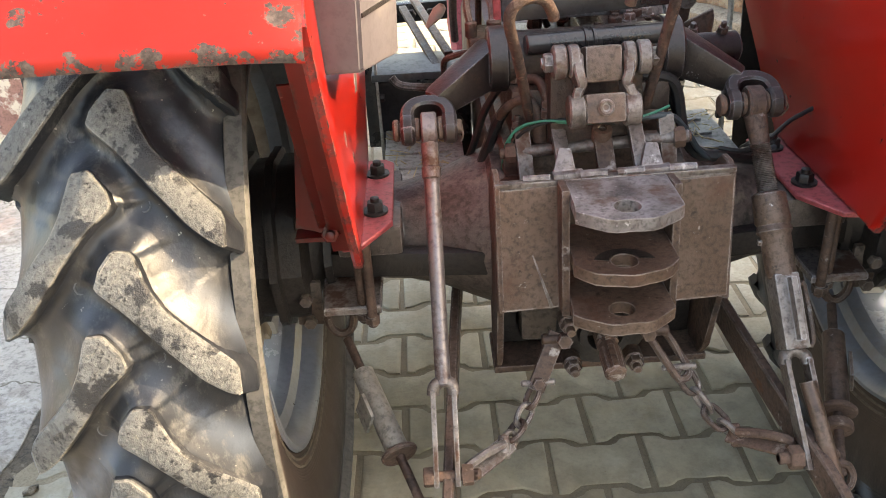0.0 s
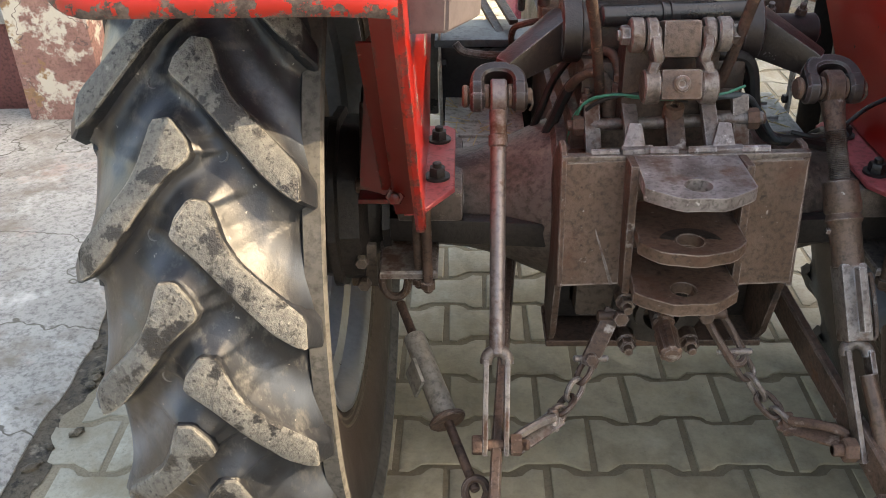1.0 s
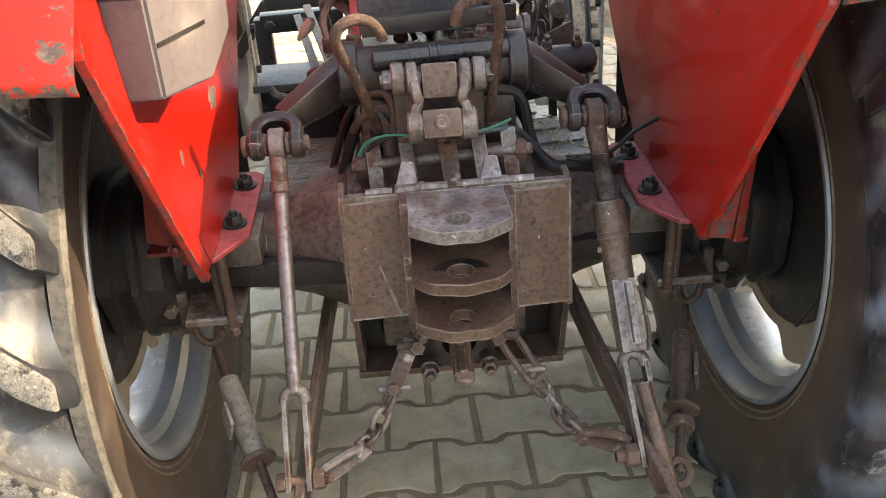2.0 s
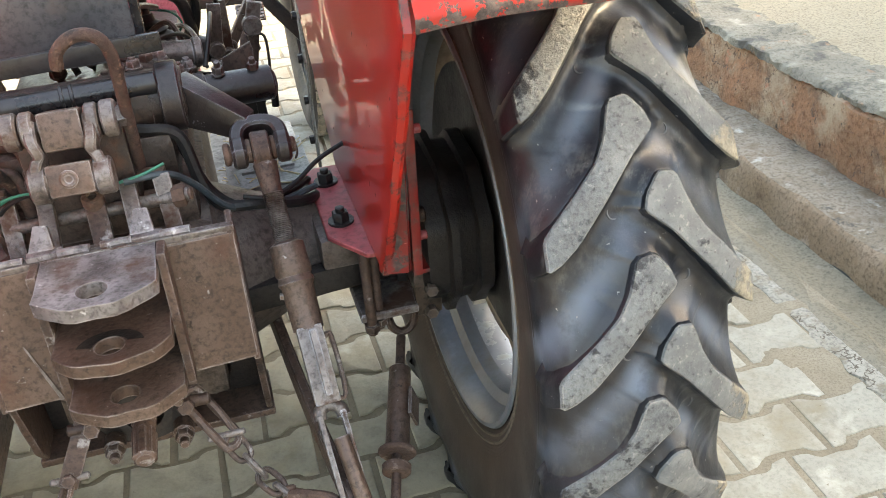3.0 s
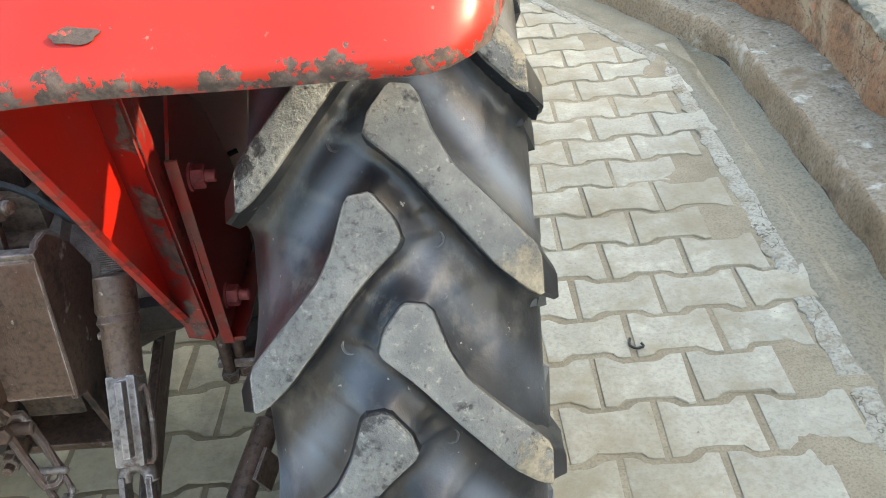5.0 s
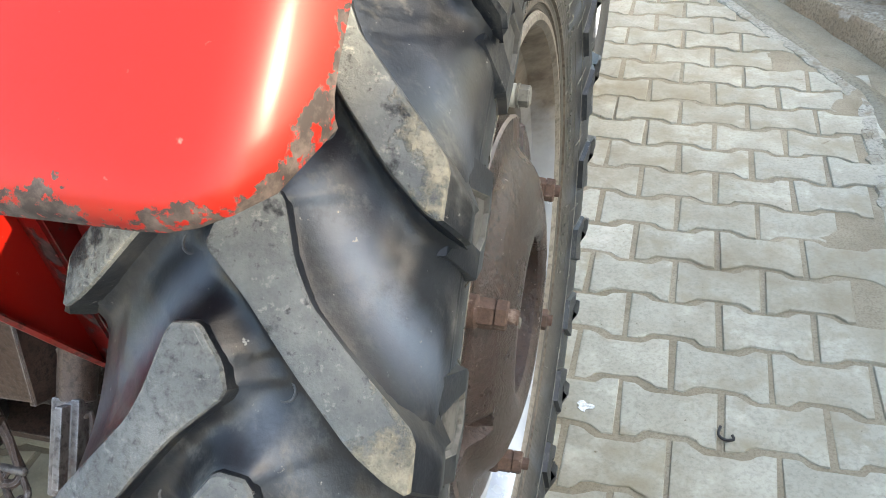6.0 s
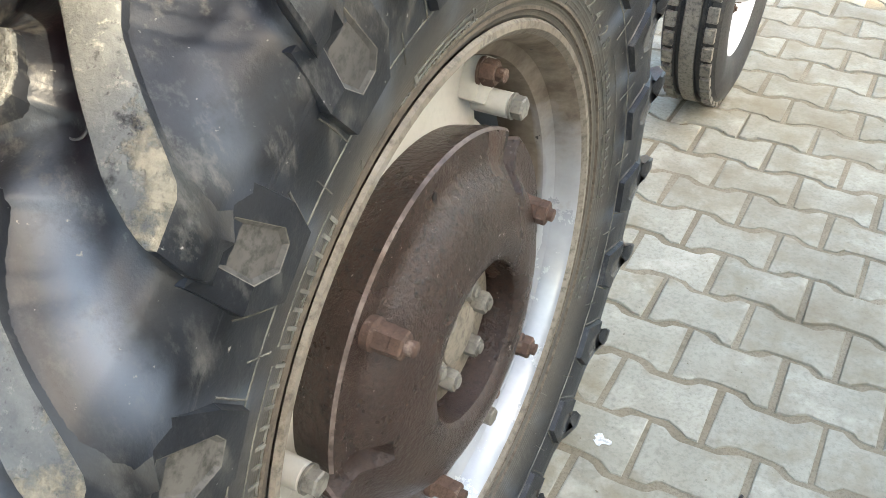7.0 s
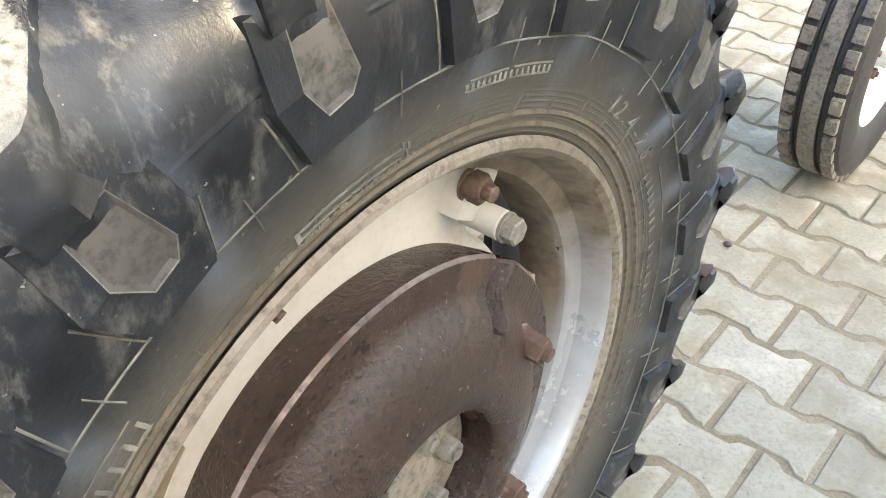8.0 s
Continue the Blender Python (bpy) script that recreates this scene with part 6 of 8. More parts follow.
# left lift rod
T, Y = Vector((-0.272, -0.152, 0.893)), Vector((-0.277, -0.361, 0.543))
d = (Y - T).normalized()
bm = bmesh.new()
eye(bm, T, (1, 0, 0), 0.027, 0.012, 0.026)
rod(bm, T + d * 0.02, T + d * 0.075, 0.015, 0.013)
rod(bm, T + d * 0.065, Y + d * 0.005, 0.0125, seg=18)
rod(bm, T + d * 0.060, T + d * 0.082, 0.0155, seg=18)
rod_l = part("lift_rod", bm, POLISHED, tractor, "rubbed round steel lift rod with a slotted fork")
dy = (Vector((-0.281, -0.448, 0.395)) - Y).normalized()


def yoke(top, dd, ln, w, mat, parent):
    """A slotted fork below a lift rod."""
    bm = bmesh.new()
    side = Vector((1, 0, 0))
    for o in (-w / 2, w / 2):
        bar(bm, top + dd * 0.012 + side * o, top + dd * ln + side * o, 0.030, 0.0085, up=(1, 0, 0), bev=0.002)
    tube(bm, [top + dd * 0.02 - side * w / 2, top + dd * 0.006 - side * w * 0.42, top - dd * 0.002, top + dd * 0.006 + side * w * 0.42, top + dd * 0.02 + side * w / 2], 0.0105, 10, 4)
    return part("fork", bm, mat, parent)


yoke(Y, dy, 0.165, 0.034, BARE, rod_l)
P = Y + dy * 0.150
bm = bmesh.new()
rod(bm, P + Vector((-0.035, 0, 0)), P + Vector((0.055, 0, 0)), 0.009, seg=12)
hexa(bm, P + Vector((-0.022, 0, 0)), (-1, 0, 0), 0.028, 0.016)
hexa(bm, P + Vector((0.024, 0, 0)), (1, 0, 0), 0.030, 0.018, 0.008)
part("fork_bolt", bm, RUST_ORANGE, rod_l)

# right levelling rod: eye, screw, sleeve, square casing and slotted fork
T = Vector((0.266, -0.119, 0.887))
B = Vector((0.288, -0.356, 0.552))
d = (B - T).normalized()
L = (B - T).length
bm = bmesh.new()
eye(bm, T, (1, 0, 0), 0.029, 0.012, 0.028)
rod(bm, T + d * 0.02, T + d * 0.075, 0.019, 0.015)
rod_r = part("levelling_rod", bm, RUST, tractor, "rusty levelling lift rod with screw, sleeve and slotted fork")
bm = bmesh.new()
prof = []
for k in range(30):
    prof += [(0.07 + k * 0.0030, 0.0135), (0.0715 + k * 0.0030, 0.0165)]
lathe(bm, prof, Matrix.Translation(T) @ basis(d), 18)
part("screw", bm, RUST, rod_r, "rusty coarse screw thread")
bm = bmesh.new()
lathe(bm, [(0.150, 0.020), (0.154, 0.027), (0.20, 0.029), (0.205, 0.026), (0.215, 0.029), (0.222, 0.025), (0.29, 0.024), (0.292, 0.020)], Matrix.Translation(T) @ basis(d), 22)
bar(bm, T + d * 0.232 + Vector((-0.03, 0, 0)), T + d * 0.236 + Vector((0.02, 0, 0)), 0.008, 0.008, bev=0.001)
part("sleeve", bm, PLATE, rod_r)
bm = bmesh.new()
bar(bm, T + d * 0.285, T + d * (L - 0.004), 0.046, 0.040, up=(1, 0, 0), bev=0.004)
bar(bm, T + d * 0.290 + Vector((0.004, -0.020, 0.012)), T + d * (L - 0.02) + Vector((0.004, -0.020, 0.012)), 0.034, 0.010, up=(1, 0, 0), bev=0.002)
part("casing", bm, BARE, rod_r, "dented grey casing of the levelling screw")
bm = bmesh.new()
q = T + d * 0.30 + Vector((0.03, -0.012, 0.0))
tube(bm, [q + Vector((-0.01, 0, 0)), q, q + d * 0.09, q + d * 0.09 + Vector((-0.02, 0, 0))], 0.004, 8, 4)
part("clip", bm, RUST, rod_r)
dy = (Vector((0.301, -0.470, 0.415)) - B).normalized()
yoke(B, dy, 0.185, 0.036, BARE, rod_r)
P2 = B + dy * 0.165

# ---- lower links, slung from the casing to behind the axle ----
for s, pts in ((-1, [(-0.215, 0.20, 0.50), (-0.24, -0.02, 0.475), (-0.262, -0.25, 0.425), (-0.279, -0.445, 0.388), (-0.287, -0.56, 0.355), (-0.300, -0.80, 0.29)]), (1, [(0.215, 0.20, 0.52), (0.236, -0.02, 0.505), (0.262, -0.25, 0.470), (0.295, -0.46, 0.425), (0.318, -0.57, 0.385), (0.345, -0.76, 0.31)])):
    bm = bmesh.new()
    strap(bm, pts, 0.018, 0.055)
    link = part("lower_link", bm, PLATE if s < 0 else RUST, tractor, "rust-brown flat steel lower link arm")
    bm = bmesh.new()
    rod(bm, Vector(pts[0]) + Vector((-0.03, 0, 0)), Vector(pts[0]) + Vector((0.03, 0, 0)), 0.032, seg=18)
    part("link_pivot", bm, GREASE, link)
    p = Vector(pts[4])
    bm = bmesh.new()
    rod(bm, p + Vector((-0.05, 0.02, 0.01)), p + Vector((0.05, 0.02, 0.01)), 0.011, seg=12)
    hexa(bm, p + Vector((-s * 0.012, 0.02, 0.01)), (-s, 0, 0), 0.036, 0.020, 0.016, 0.024)
    part("link_bolt", bm, RUST if s > 0 else BARE, link, "large link bolt with nut and washer")
# bent round bar beside the right fork
bm = bmesh.new()
tube(bm, [P2 + Vector((-0.004, 0.06, 0.10)), P2 + Vector((0.006, 0.01, 0.045)), P2 + Vector((0.022, -0.05, -0.035)), P2 + Vector((0.045, -0.14, -0.12))], 0.013, 10, 5)
part("bent_bar", bm, PLATE, tractor, "bent round steel bar")
bm = bmesh.new()
rod(bm, P2 + Vector((-0.06, 0, 0)), P2 + Vector((0.035, 0, 0)), 0.010, seg=12)
hexa(bm, P2 + Vector((-0.024, 0, 0)), (-1, 0, 0), 0.034, 0.020, 0.016)
part("fork_bolt", bm, RUST_ORANGE, rod_r)

# ---- stabilisers ----
def stabiliser(a, b, s, fin):
    a, b = Vector(a), Vector(b)
    d = (b - a).normalized()
    n = (b - a).length
    bm = bmesh.new()
    rod(bm, a + d * 0.02, a + d * n * 0.28, 0.0085, seg=12)
    rod(bm, a + d * n * 0.25, b, 0.0082, seg=12)
    st = part("stabiliser", bm, RUST, tractor, "rusty telescopic stabiliser rod with a welded fin")
    bm = bmesh.new()
    rod(bm, a + d * n * 0.24, a + d * n * 0.66, 0.0195, 0.0205, seg=18)
    part("tube", bm, DUST_STEEL if s < 0 else PLATE, st)
    bm = bmesh.new()
    c = a + d * n * 0.45
    bar(bm, c - d * 0.025 + Vector((fin * 0.025, -0.006, 0)), c + d * 0.025 + Vector((fin * 0.025, -0.006, 0)), 0.05, 0.006, up=(0, 1, 0.3), bev=0.001)
    part("fin", bm, DUST_STEEL if s < 0 else PLATE, st)
    bm = bmesh.new()
    rod(bm, a + d * (n * 0.66), a + d * (n * 0.66 + 0.010), 0.032, seg=20)
    if s > 0:
        rod(bm, a + d * (n * 0.73), a + d * (n * 0.73 + 0.018), 0.024, seg=20)
    part("collar", bm, RUST_ORANGE if s > 0 else RUST, st)
    bm = bmesh.new()
    tube(bm, [b + Vector((0.018 * math.cos(k), 0.018 * math.sin(k) * 0.6, 0.018 * math.sin(k))) for k in [2 * math.pi * i / 8 for i in range(8)]], 0.007, 8, 3, True)
    part("eye", bm, RUST, st)


stabiliser((-0.455, -0.130, 0.500), (-0.312, -0.475, 0.350), -1, -1)
stabiliser((0.455, -0.125, 0.500), (0.352, -0.455, 0.372), 1, 1)

# ---- hitch bracket: bent plate, cheeks and three tongues ----
hitch = thing("hitch_bracket", (0.01, -0.2, 0.43), "brown rusty welded hitch bracket bolted to the tractor's casing", "hitch bracket")
TOPY, BOTY = -0.247, -0.277
for x0, x1, nm in ((-0.178, -0.074, "front_plate"), (0.098, 0.203, "front_plate")):
    bm = bmesh.new()
    q = [(x0, TOPY, 0.820), (x1, TOPY, 0.824), (x1 - 0.002, BOTY, 0.614), (x0 + 0.004, BOTY, 0.610)]
    vs = [bm.verts.new(p) for p in q] + [bm.verts.new((p[0], p[1] + 0.011, p[2])) for p in q]
    for f in ((0, 1, 2, 3), (7, 6, 5, 4), (0, 4, 5, 1), (1, 5, 6, 2), (2, 6, 7, 3), (3, 7, 4, 0)):
        bm.faces.new([vs[i] for i in f])
    bmesh.ops.bevel(bm, geom=list(bm.edges), offset=0.0025, segments=2, affect="EDGES")
    part(nm, bm, PLATE, hitch, "brown-grey steel plate, scratched")
bm = bmesh.new()
bar(bm, (-0.176, -0.238, 0.8235), (0.203, -0.238, 0.8275), 0.016, 0.010, bev=0.002)
part("top_edge", bm, BARE, hitch, "rubbed grey top edge")
for x in (-0.178, 0.203):
    s = 1 if x > 0 else -1
    bm = bmesh.new()
    plate(bm, [(-0.247, 0.824), (-0.225, 0.838), (-0.20, 0.836), (-0.15, 0.79), (-0.10, 0.70), (-0.10, 0.46), (-0.13, 0.432), (-0.185, 0.432), (-0.215, 0.47), (-0.250, 0.60), (-0.277, 0.61)], 0.011, Matrix(((0, 0, s, x - s * 0.011), (1, 0, 0, 0), (0, 1, 0, 0), (0, 0, 0, 1))), 0.002)
    part("cheek", bm, RUST, hitch, "rusty side cheek")
bm = bmesh.new()
box(bm, (-0.182, -0.195, 0.424), (0.206, -0.08, 0.438), bev=0.003)
part("bottom_plate", bm, RUST, hitch)
bm = bmesh.new()
box(bm, (-0.165, -0.13, 0.445), (0.19, -0.09, 0.60), bev=0.006)
part("back_block", bm, GREASE, hitch)
for x0, x1 in ((-0.079, -0.066), (0.092, 0.105)):
    bm = bmesh.new()
    bar(bm, ((x0 + x1) / 2, -0.268, 0.832), ((x0 + x1) / 2, -0.288, 0.618), x1 - x0, 0.052, bev=0.003)
    part("upright_bar", bm, RUST, hitch)
for zt, w in ((0.829, 0.0), (0.737, 0.002), (0.650, 0.004)):
    bm = bmesh.new()
    c = 0.012
    out = [(c - 0.077, -0.22), (c - 0.078, -0.330)] + [(c + 0.080 * q, -0.388 + 0.038 * abs(q) ** 2.6 + 0.002 * math.sin(9 * q + zt * 40)) for q in (-1.0, -0.93, -0.82, -0.66, -0.5, -0.33, -0.16, 0.0, 0.16, 0.33, 0.5, 0.66, 0.82, 0.93, 1.0)] + [(c + 0.080, -0.330), (c + 0.079, -0.22)]
    plate(bm, out, 0.021, Matrix.Translation((0, 0, zt - 0.021)), 0, holes=((c - 0.003, -0.346, 0.0205),))
    part("tongue", bm, TONGUE if not w else PLATE, hitch, "thick drawbar tongue with a rusty pin hole" if w else "scuffed blue-grey top tongue with a pin hole", 35)
# dark crescent on the middle tongue and a bright scratch on the plate
bm = bmesh.new()
arc = [(0.009 + 0.047 * math.cos(radians(a)), -0.350 + 0.040 * math.sin(radians(a))) for a in range(8, 173, 12)] + [(0.009 + 0.024 * math.cos(radians(a)), -0.347 + 0.0225 * math.sin(radians(a))) for a in range(172, 7, -12)]
plate(bm, arc, 0.0006, Matrix.Translation((0, 0, 0.7372)), 0)
part("oil_stain", bm, GREASE, hitch)
bm = bmesh.new()
bar(bm, (-0.120, -0.2645, 0.710), (-0.090, -0.2785, 0.615), 0.0022, 0.0008, up=(0, -1, 0), bev=0, w2=0.006)
part("scratch", bm, BARE, hitch, "bright scratch in the plate")
# welded gussets on the top edge and scuffed weld beads
for x in (-0.060, 0.078):
    bm = bmesh.new()
    bar(bm, (x - 0.024, -0.232, 0.831), (x + 0.026, -0.230, 0.832), 0.020, 0.012, bev=0.004)
    bar(bm, (x - 0.004, -0.228, 0.826), (x, -0.198, 0.862), 0.040, 0.014, up=(0, -0.7, 0.7), bev=0.004, w2=0.020)
    part("weld_gusset", bm, TONGUE, hitch, "pale scuffed weld gusset")

# strap fingers and the cross rod above the bracket
for x, w, yb, zb, yt, zt in ((-0.118, 0.026, -0.150, 0.77, -0.105, 0.868), (-0.060, 0.024, -0.205, 0.80, -0.125, 0.868), (0.010, 0.030, -0.190, 0.79, -0.135, 0.868), (0.062, 0.024, -0.205, 0.81, -0.140, 0.880), (0.112, 0.026, -0.170, 0.80, -0.145, 0.888)):
    bm = bmesh.new()
    bar(bm, (x + 0.006, yb - 0.01, zb - 0.01), (x, yt, zt), w, 0.016, up=(0, -1, 0.5), bev=0.003)
    part("strap", bm, BARE if x not in (0.010,) else RUST, hitch, "grey worn steel strap")
bm = bmesh.new()
lathe(bm, [(0.0, 0.0165), (0.026, 0.0165), (0.029, 0.0145), (0.029, 0.0075), (0.004, 0.0070)], Matrix.Translation((0.010, -0.139, 0.846)) @ basis((0, -0.35, 0.94)), 24, closed=True)
part("pin_boss", bm, RUST_ORANGE, hitch, "rusty boss with a round pin hole")
for x, y, z, r in ((-0.020, -0.236, 0.833, 0.0075), (0.038, -0.236, 0.834, 0.0065), (0.120, -0.236, 0.834, 0.0070), (-0.110, -0.236, 0.831, 0.0060)):
    bm = bmesh.new()
    tube(bm, [(x - 0.020, y, z), (x - 0.007, y - 0.002, z + 0.001), (x + 0.008, y + 0.001, z), (x + 0.022, y, z)], r, 8, 4)
    part("weld_bead", bm, TONGUE, hitch)
bm = bmesh.new()
rod(bm, (-0.145, -0.118, 0.826), (0.150, -0.165, 0.856), 0.0105, seg=14)
cr = part("cross_rod", bm, BARE, hitch, "brown-grey worn cross rod with nuts")
for q, dr in (((-0.128, -0.121, 0.828), (-1, 0.15, -0.1)), ((0.125, -0.161, 0.853), (1, -0.15, 0.1))):
    bm = bmesh.new()
    hexa(bm, q, dr, 0.030, 0.018, 0.010)
    part("nut", bm, RUST_ORANGE, cr)

# ---- top-link rocker: bracket block, two curved cheeks and a lower block ----
bm = bmesh.new()
rod(bm, (-0.070, -0.160, 0.990), (0.074, -0.163, 0.994), 0.011, seg=18)
box(bm, (-0.027, -0.030, -0.030), (0.031, 0.020, 0.026), Matrix.Translation((0, -0.155, 0.985)) @ pose(0, 0, 0, -18), bev=0.007)
rocker = part("top_link_rocker", bm, PLATE, tractor, "grey worn top-link rocker with two curved cheeks")
for s, x in ((-1, -0.042), (1, 0.044)):
    bm = bmesh.new()
    strap(bm, [(x - s * 0.004, -0.163, 0.996), (x - s * 0.004, -0.182, 0.978), (x - s * 0.007, -0.183, 0.958), (x - s * 0.001, -0.190, 0.940), (x + s * 0.002, -0.196, 0.918)], 0.016, 0.034, up=(0, -0.7, 0.7), n=5)
    rod(bm, (x - 0.013, -0.196, 0.922), (x + 0.013, -0.196, 0.922), 0.0265, seg=26)
    rod(bm, (x - 0.009, -0.162, 0.992), (x + 0.009, -0.162, 0.992), 0.0255, seg=26)
    part("cheek", bm, BARE, rocker)
    bm = bmesh.new()
    rod(bm, (x + s * 0.012, -0.162, 0.992), (x + s * 0.033, -0.162, 0.992), 0.0265, seg=26)
    part("boss", bm, BARE, rocker)
    bm = bmesh.new()
    hexa(bm, (x + s * 0.033, -0.162, 0.992), (s, 0, 0), 0.026, 0.014, 0.004)
    part("pin_nut", bm, BARE, rocker)
bm = bmesh.new()
box(bm, (-0.030, -0.026, -0.024), (0.032, 0.030, 0.022), Matrix.Translation((0, -0.192, 0.924)) @ pose(0, 0, 0, -22), bev=0.006)
lathe(bm, [(0.0, 0.010), (0.002, 0.013), (0.004, 0.010), (0.003, 0.0065), (-0.004, 0.0060), (-0.004, 0.0001)], Matrix.Translation((0.0, -0.2185, 0.9345)) @ basis((0, -0.93, 0.37)), 18)
part("lower_block", bm, PLATE, rocker, "dark block with a small oil hole")

# ---- two hooked bars ----
for nm, pts in (("left", [(-0.100, -0.085, 0.868), (-0.112, -0.125, 0.925), (-0.132, -0.195, 1.015), (-0.149, -0.250, 1.078), (-0.145, -0.262, 1.105), (-0.122, -0.258, 1.117), (-0.098, -0.243, 1.108), (-0.084, -0.226, 1.085), (-0.082, -0.222, 1.076)]), ("right", [(0.085, -0.120, 0.895), (0.089, -0.150, 0.955), (0.093, -0.185, 1.03), (0.096, -0.215, 1.095), (0.084, -0.228, 1.125), (0.058, -0.232, 1.130), (0.034, -0.228, 1.112), (0.028, -0.222, 1.090)])):
    bm = bmesh.new()
    tube(bm, pts, 0.0086, 12, 5)
    hk = part("hook_bar", bm, HOOK, tractor, "rusty round bar bent over into a hook")
    bm = bmesh.new()
    b = Vector(pts[0])
    bar(bm, b + Vector((-0.032, 0.004, -0.014)), b + Vector((0.032, -0.006, -0.014)), 0.030, 0.008, bev=0.002)
    part("foot", bm, PLATE, hk)
    bm = bmesh.new()
    hexa(bm, b + Vector((-0.022, 0.0, -0.010)), (0, 0, 1), 0.018, 0.012, 0.010)
    part("foot_bolt", bm, RUST, hk)
# small fittings beside the hooks
bm = bmesh.new()
tube(bm, [(-0.070, -0.095, 0.872), (-0.072, -0.100, 0.905), (-0.085, -0.075, 0.935), (-0.115, -0.05, 0.930)], 0.0085, 10, 5)
hexa(bm, (-0.070, -0.096, 0.878), (0, 0, 1), 0.028, 0.016)
hexa(bm, (-0.071, -0.098, 0.897), (0, 0, 1), 0.022, 0.012)
part("bent_pipe", bm, RUST, tractor, "rusty bent oil pipe with a union nut")

# ---- power take-off ----
bm = bmesh.new()
M = Matrix.Translation((0.006, -0.345, 0.520)) @ basis((0, 1, 0.12))
lathe(bm, [(0.0, 0.013), (0.004, 0.0185), (0.055, 0.0195), (0.058, 0.0165), (0.070, 0.0165), (0.073, 0.0195), (0.19, 0.0195)], M, 48, fn=lambda a, r, th: (a, r * (0.90 if math.cos(6 * th) > 0.15 else 1.0)) if r > 0.017 else (a, r))
part("pto_shaft", bm, RUST, tractor, "splined rusty power take-off shaft", 30)
bm = bmesh.new()
plate(bm, [(0.078 * math.cos(radians(a)) + 0.004, 0.070 * math.sin(radians(a)) + 0.012) for a in range(0, 360, 12)], 0.016, Matrix.Translation((0, -0.215, 0.520)) @ pose(0, 0, 0, 90), 0.002, holes=((0.004, 0.010, 0.030),))
lathe(bm, [(0, 0.046), (0.02, 0.044), (0.02, 0.031), (0.0, 0.030)], Matrix.Translation((0.006, -0.232, 0.533)) @ basis((0, -1, 0)), 28, closed=True)
fl = part("pto_flange", bm, GREASE, tractor, "oily flange round the take-off shaft", 35)
for x, z in ((-0.050, 0.480), (0.058, 0.480), (-0.058, 0.565), (0.066, 0.565)):
    bm = bmesh.new()
    rod(bm, (x, -0.225, z), (x, -0.258, z), 0.017, seg=12)
    hexa(bm, (x, -0.255, z), (0, -1, 0), 0.026, 0.016, 0.014)
    part("flange_bolt", bm, PLATE, fl)

# ---- check chains ----
def chain_link(c, d, roll, ln, w, r, bm=None):
    m = Matrix.Translation(c) @ basis(d) @ Matrix.Rotation(roll, 4, "Z")
    bm = bm or bmesh.new()
    h = ln / 2 - w / 2
    pts = [m @ Vector((w / 2 * math.cos(a), 0, (h if math.sin(a) >= 0 else -h) + w / 2 * math.sin(a))) for a in [radians(k) for k in (0, 45, 90, 135, 180, 180.01, 225, 270, 315, 359.99)]]
    tube(bm, pts, r, 8, 2, True)
    return bm


def check_chain(s, top, knee, end, lug):
    top, knee, end, lug = (Vector(v) for v in (top, knee, end, lug))
    d = (knee - top).normalized()
    bm = bmesh.new()
    if s < 0:
        bar(bm, top, knee, 0.030, 0.012, up=(0, -1, 0.4), bev=0.003)
        hexa(bm, knee - d * 0.014 + Vector((0, -0.006, 0.003)), (0, -1, 0.4), 0.020, 0.010)
    else:
        chain_link(top.lerp(knee, 0.5), d, 0.35, (knee - top).length + 0.016, 0.030, 0.0072, bm)
    rod(bm, top + Vector((-0.024, 0, 0)) + d * 0.012, top + Vector((0.024, 0, 0)) + d * 0.012, 0.010, seg=12)
    hexa(bm, top + d * 0.012 + Vector((-s * 0.014, -0.012, 0.004)), (0, -1, 0.3), 0.024, 0.012)
    ch = part("check_chain", bm, RUST, tractor, "rusty check chain hung from a flat strap" if s < 0 else "rusty check chain hung from a long link")
    bm = bmesh.new()
    rod(bm, knee - d * 0.014 + Vector((-0.03, 0, 0.0)), knee - d * 0.014 + Vector((0.03, 0, 0.0)), 0.006, seg=10)
    part("chain_pin", bm, BARE, ch)
    mid = knee.lerp(end, 0.5) + Vector((0, 0, -0.012))
    path = smooth_path([knee, mid, end], 12)
    cnt = 4
    total = sum((b - a).length for a, b in zip(path, path[1:]))
    for k in range(cnt):
        t = (k + 0.5) / cnt * (len(path) - 1)
        i = min(int(t), len(path) - 2)
        c = path[i].lerp(path[i + 1], t - i)
        dd = (path[i + 1] - path[i]).normalized()
        part("chain_link", chain_link(c, dd, (k % 2) * math.pi / 2 + 0.4, total / cnt * 1.45, 0.026, 0.0052), BARE if k % 2 else RUST, ch)
    bm = bmesh.new()
    bar(bm, end - (lug - end).normalized() * 0.012, lug, 0.034, 0.007, up=(0, -0.4, 1), bev=0.002)
    tube(bm, [end + Vector((0, -0.006, 0.012)), end.lerp(lug, 0.5) + Vector((0, -0.004, 0.020)), lug + Vector((0, 0.0, 0.016)), lug + Vector((-s * 0.0, 0.01, -0.02))], 0.008, 8, 4)
    rod(bm, end + Vector((0.0, -0.014, -0.014)), end + Vector((0, 0.012, 0.016)), 0.0095, seg=12)
    part("chain_bracket", bm, BARE if s < 0 else RUST_ORANGE, ch, "folded bracket with a round pin")


check_chain(-1, (-0.077, -0.258, 0.552), (-0.122, -0.305, 0.468), (-0.182, -0.368, 0.404), (-0.250, -0.425, 0.398))
check_chain(1, (0.082, -0.255, 0.553), (0.132, -0.300, 0.478), (0.205, -0.372, 0.398), (0.268, -0.435, 0.420))

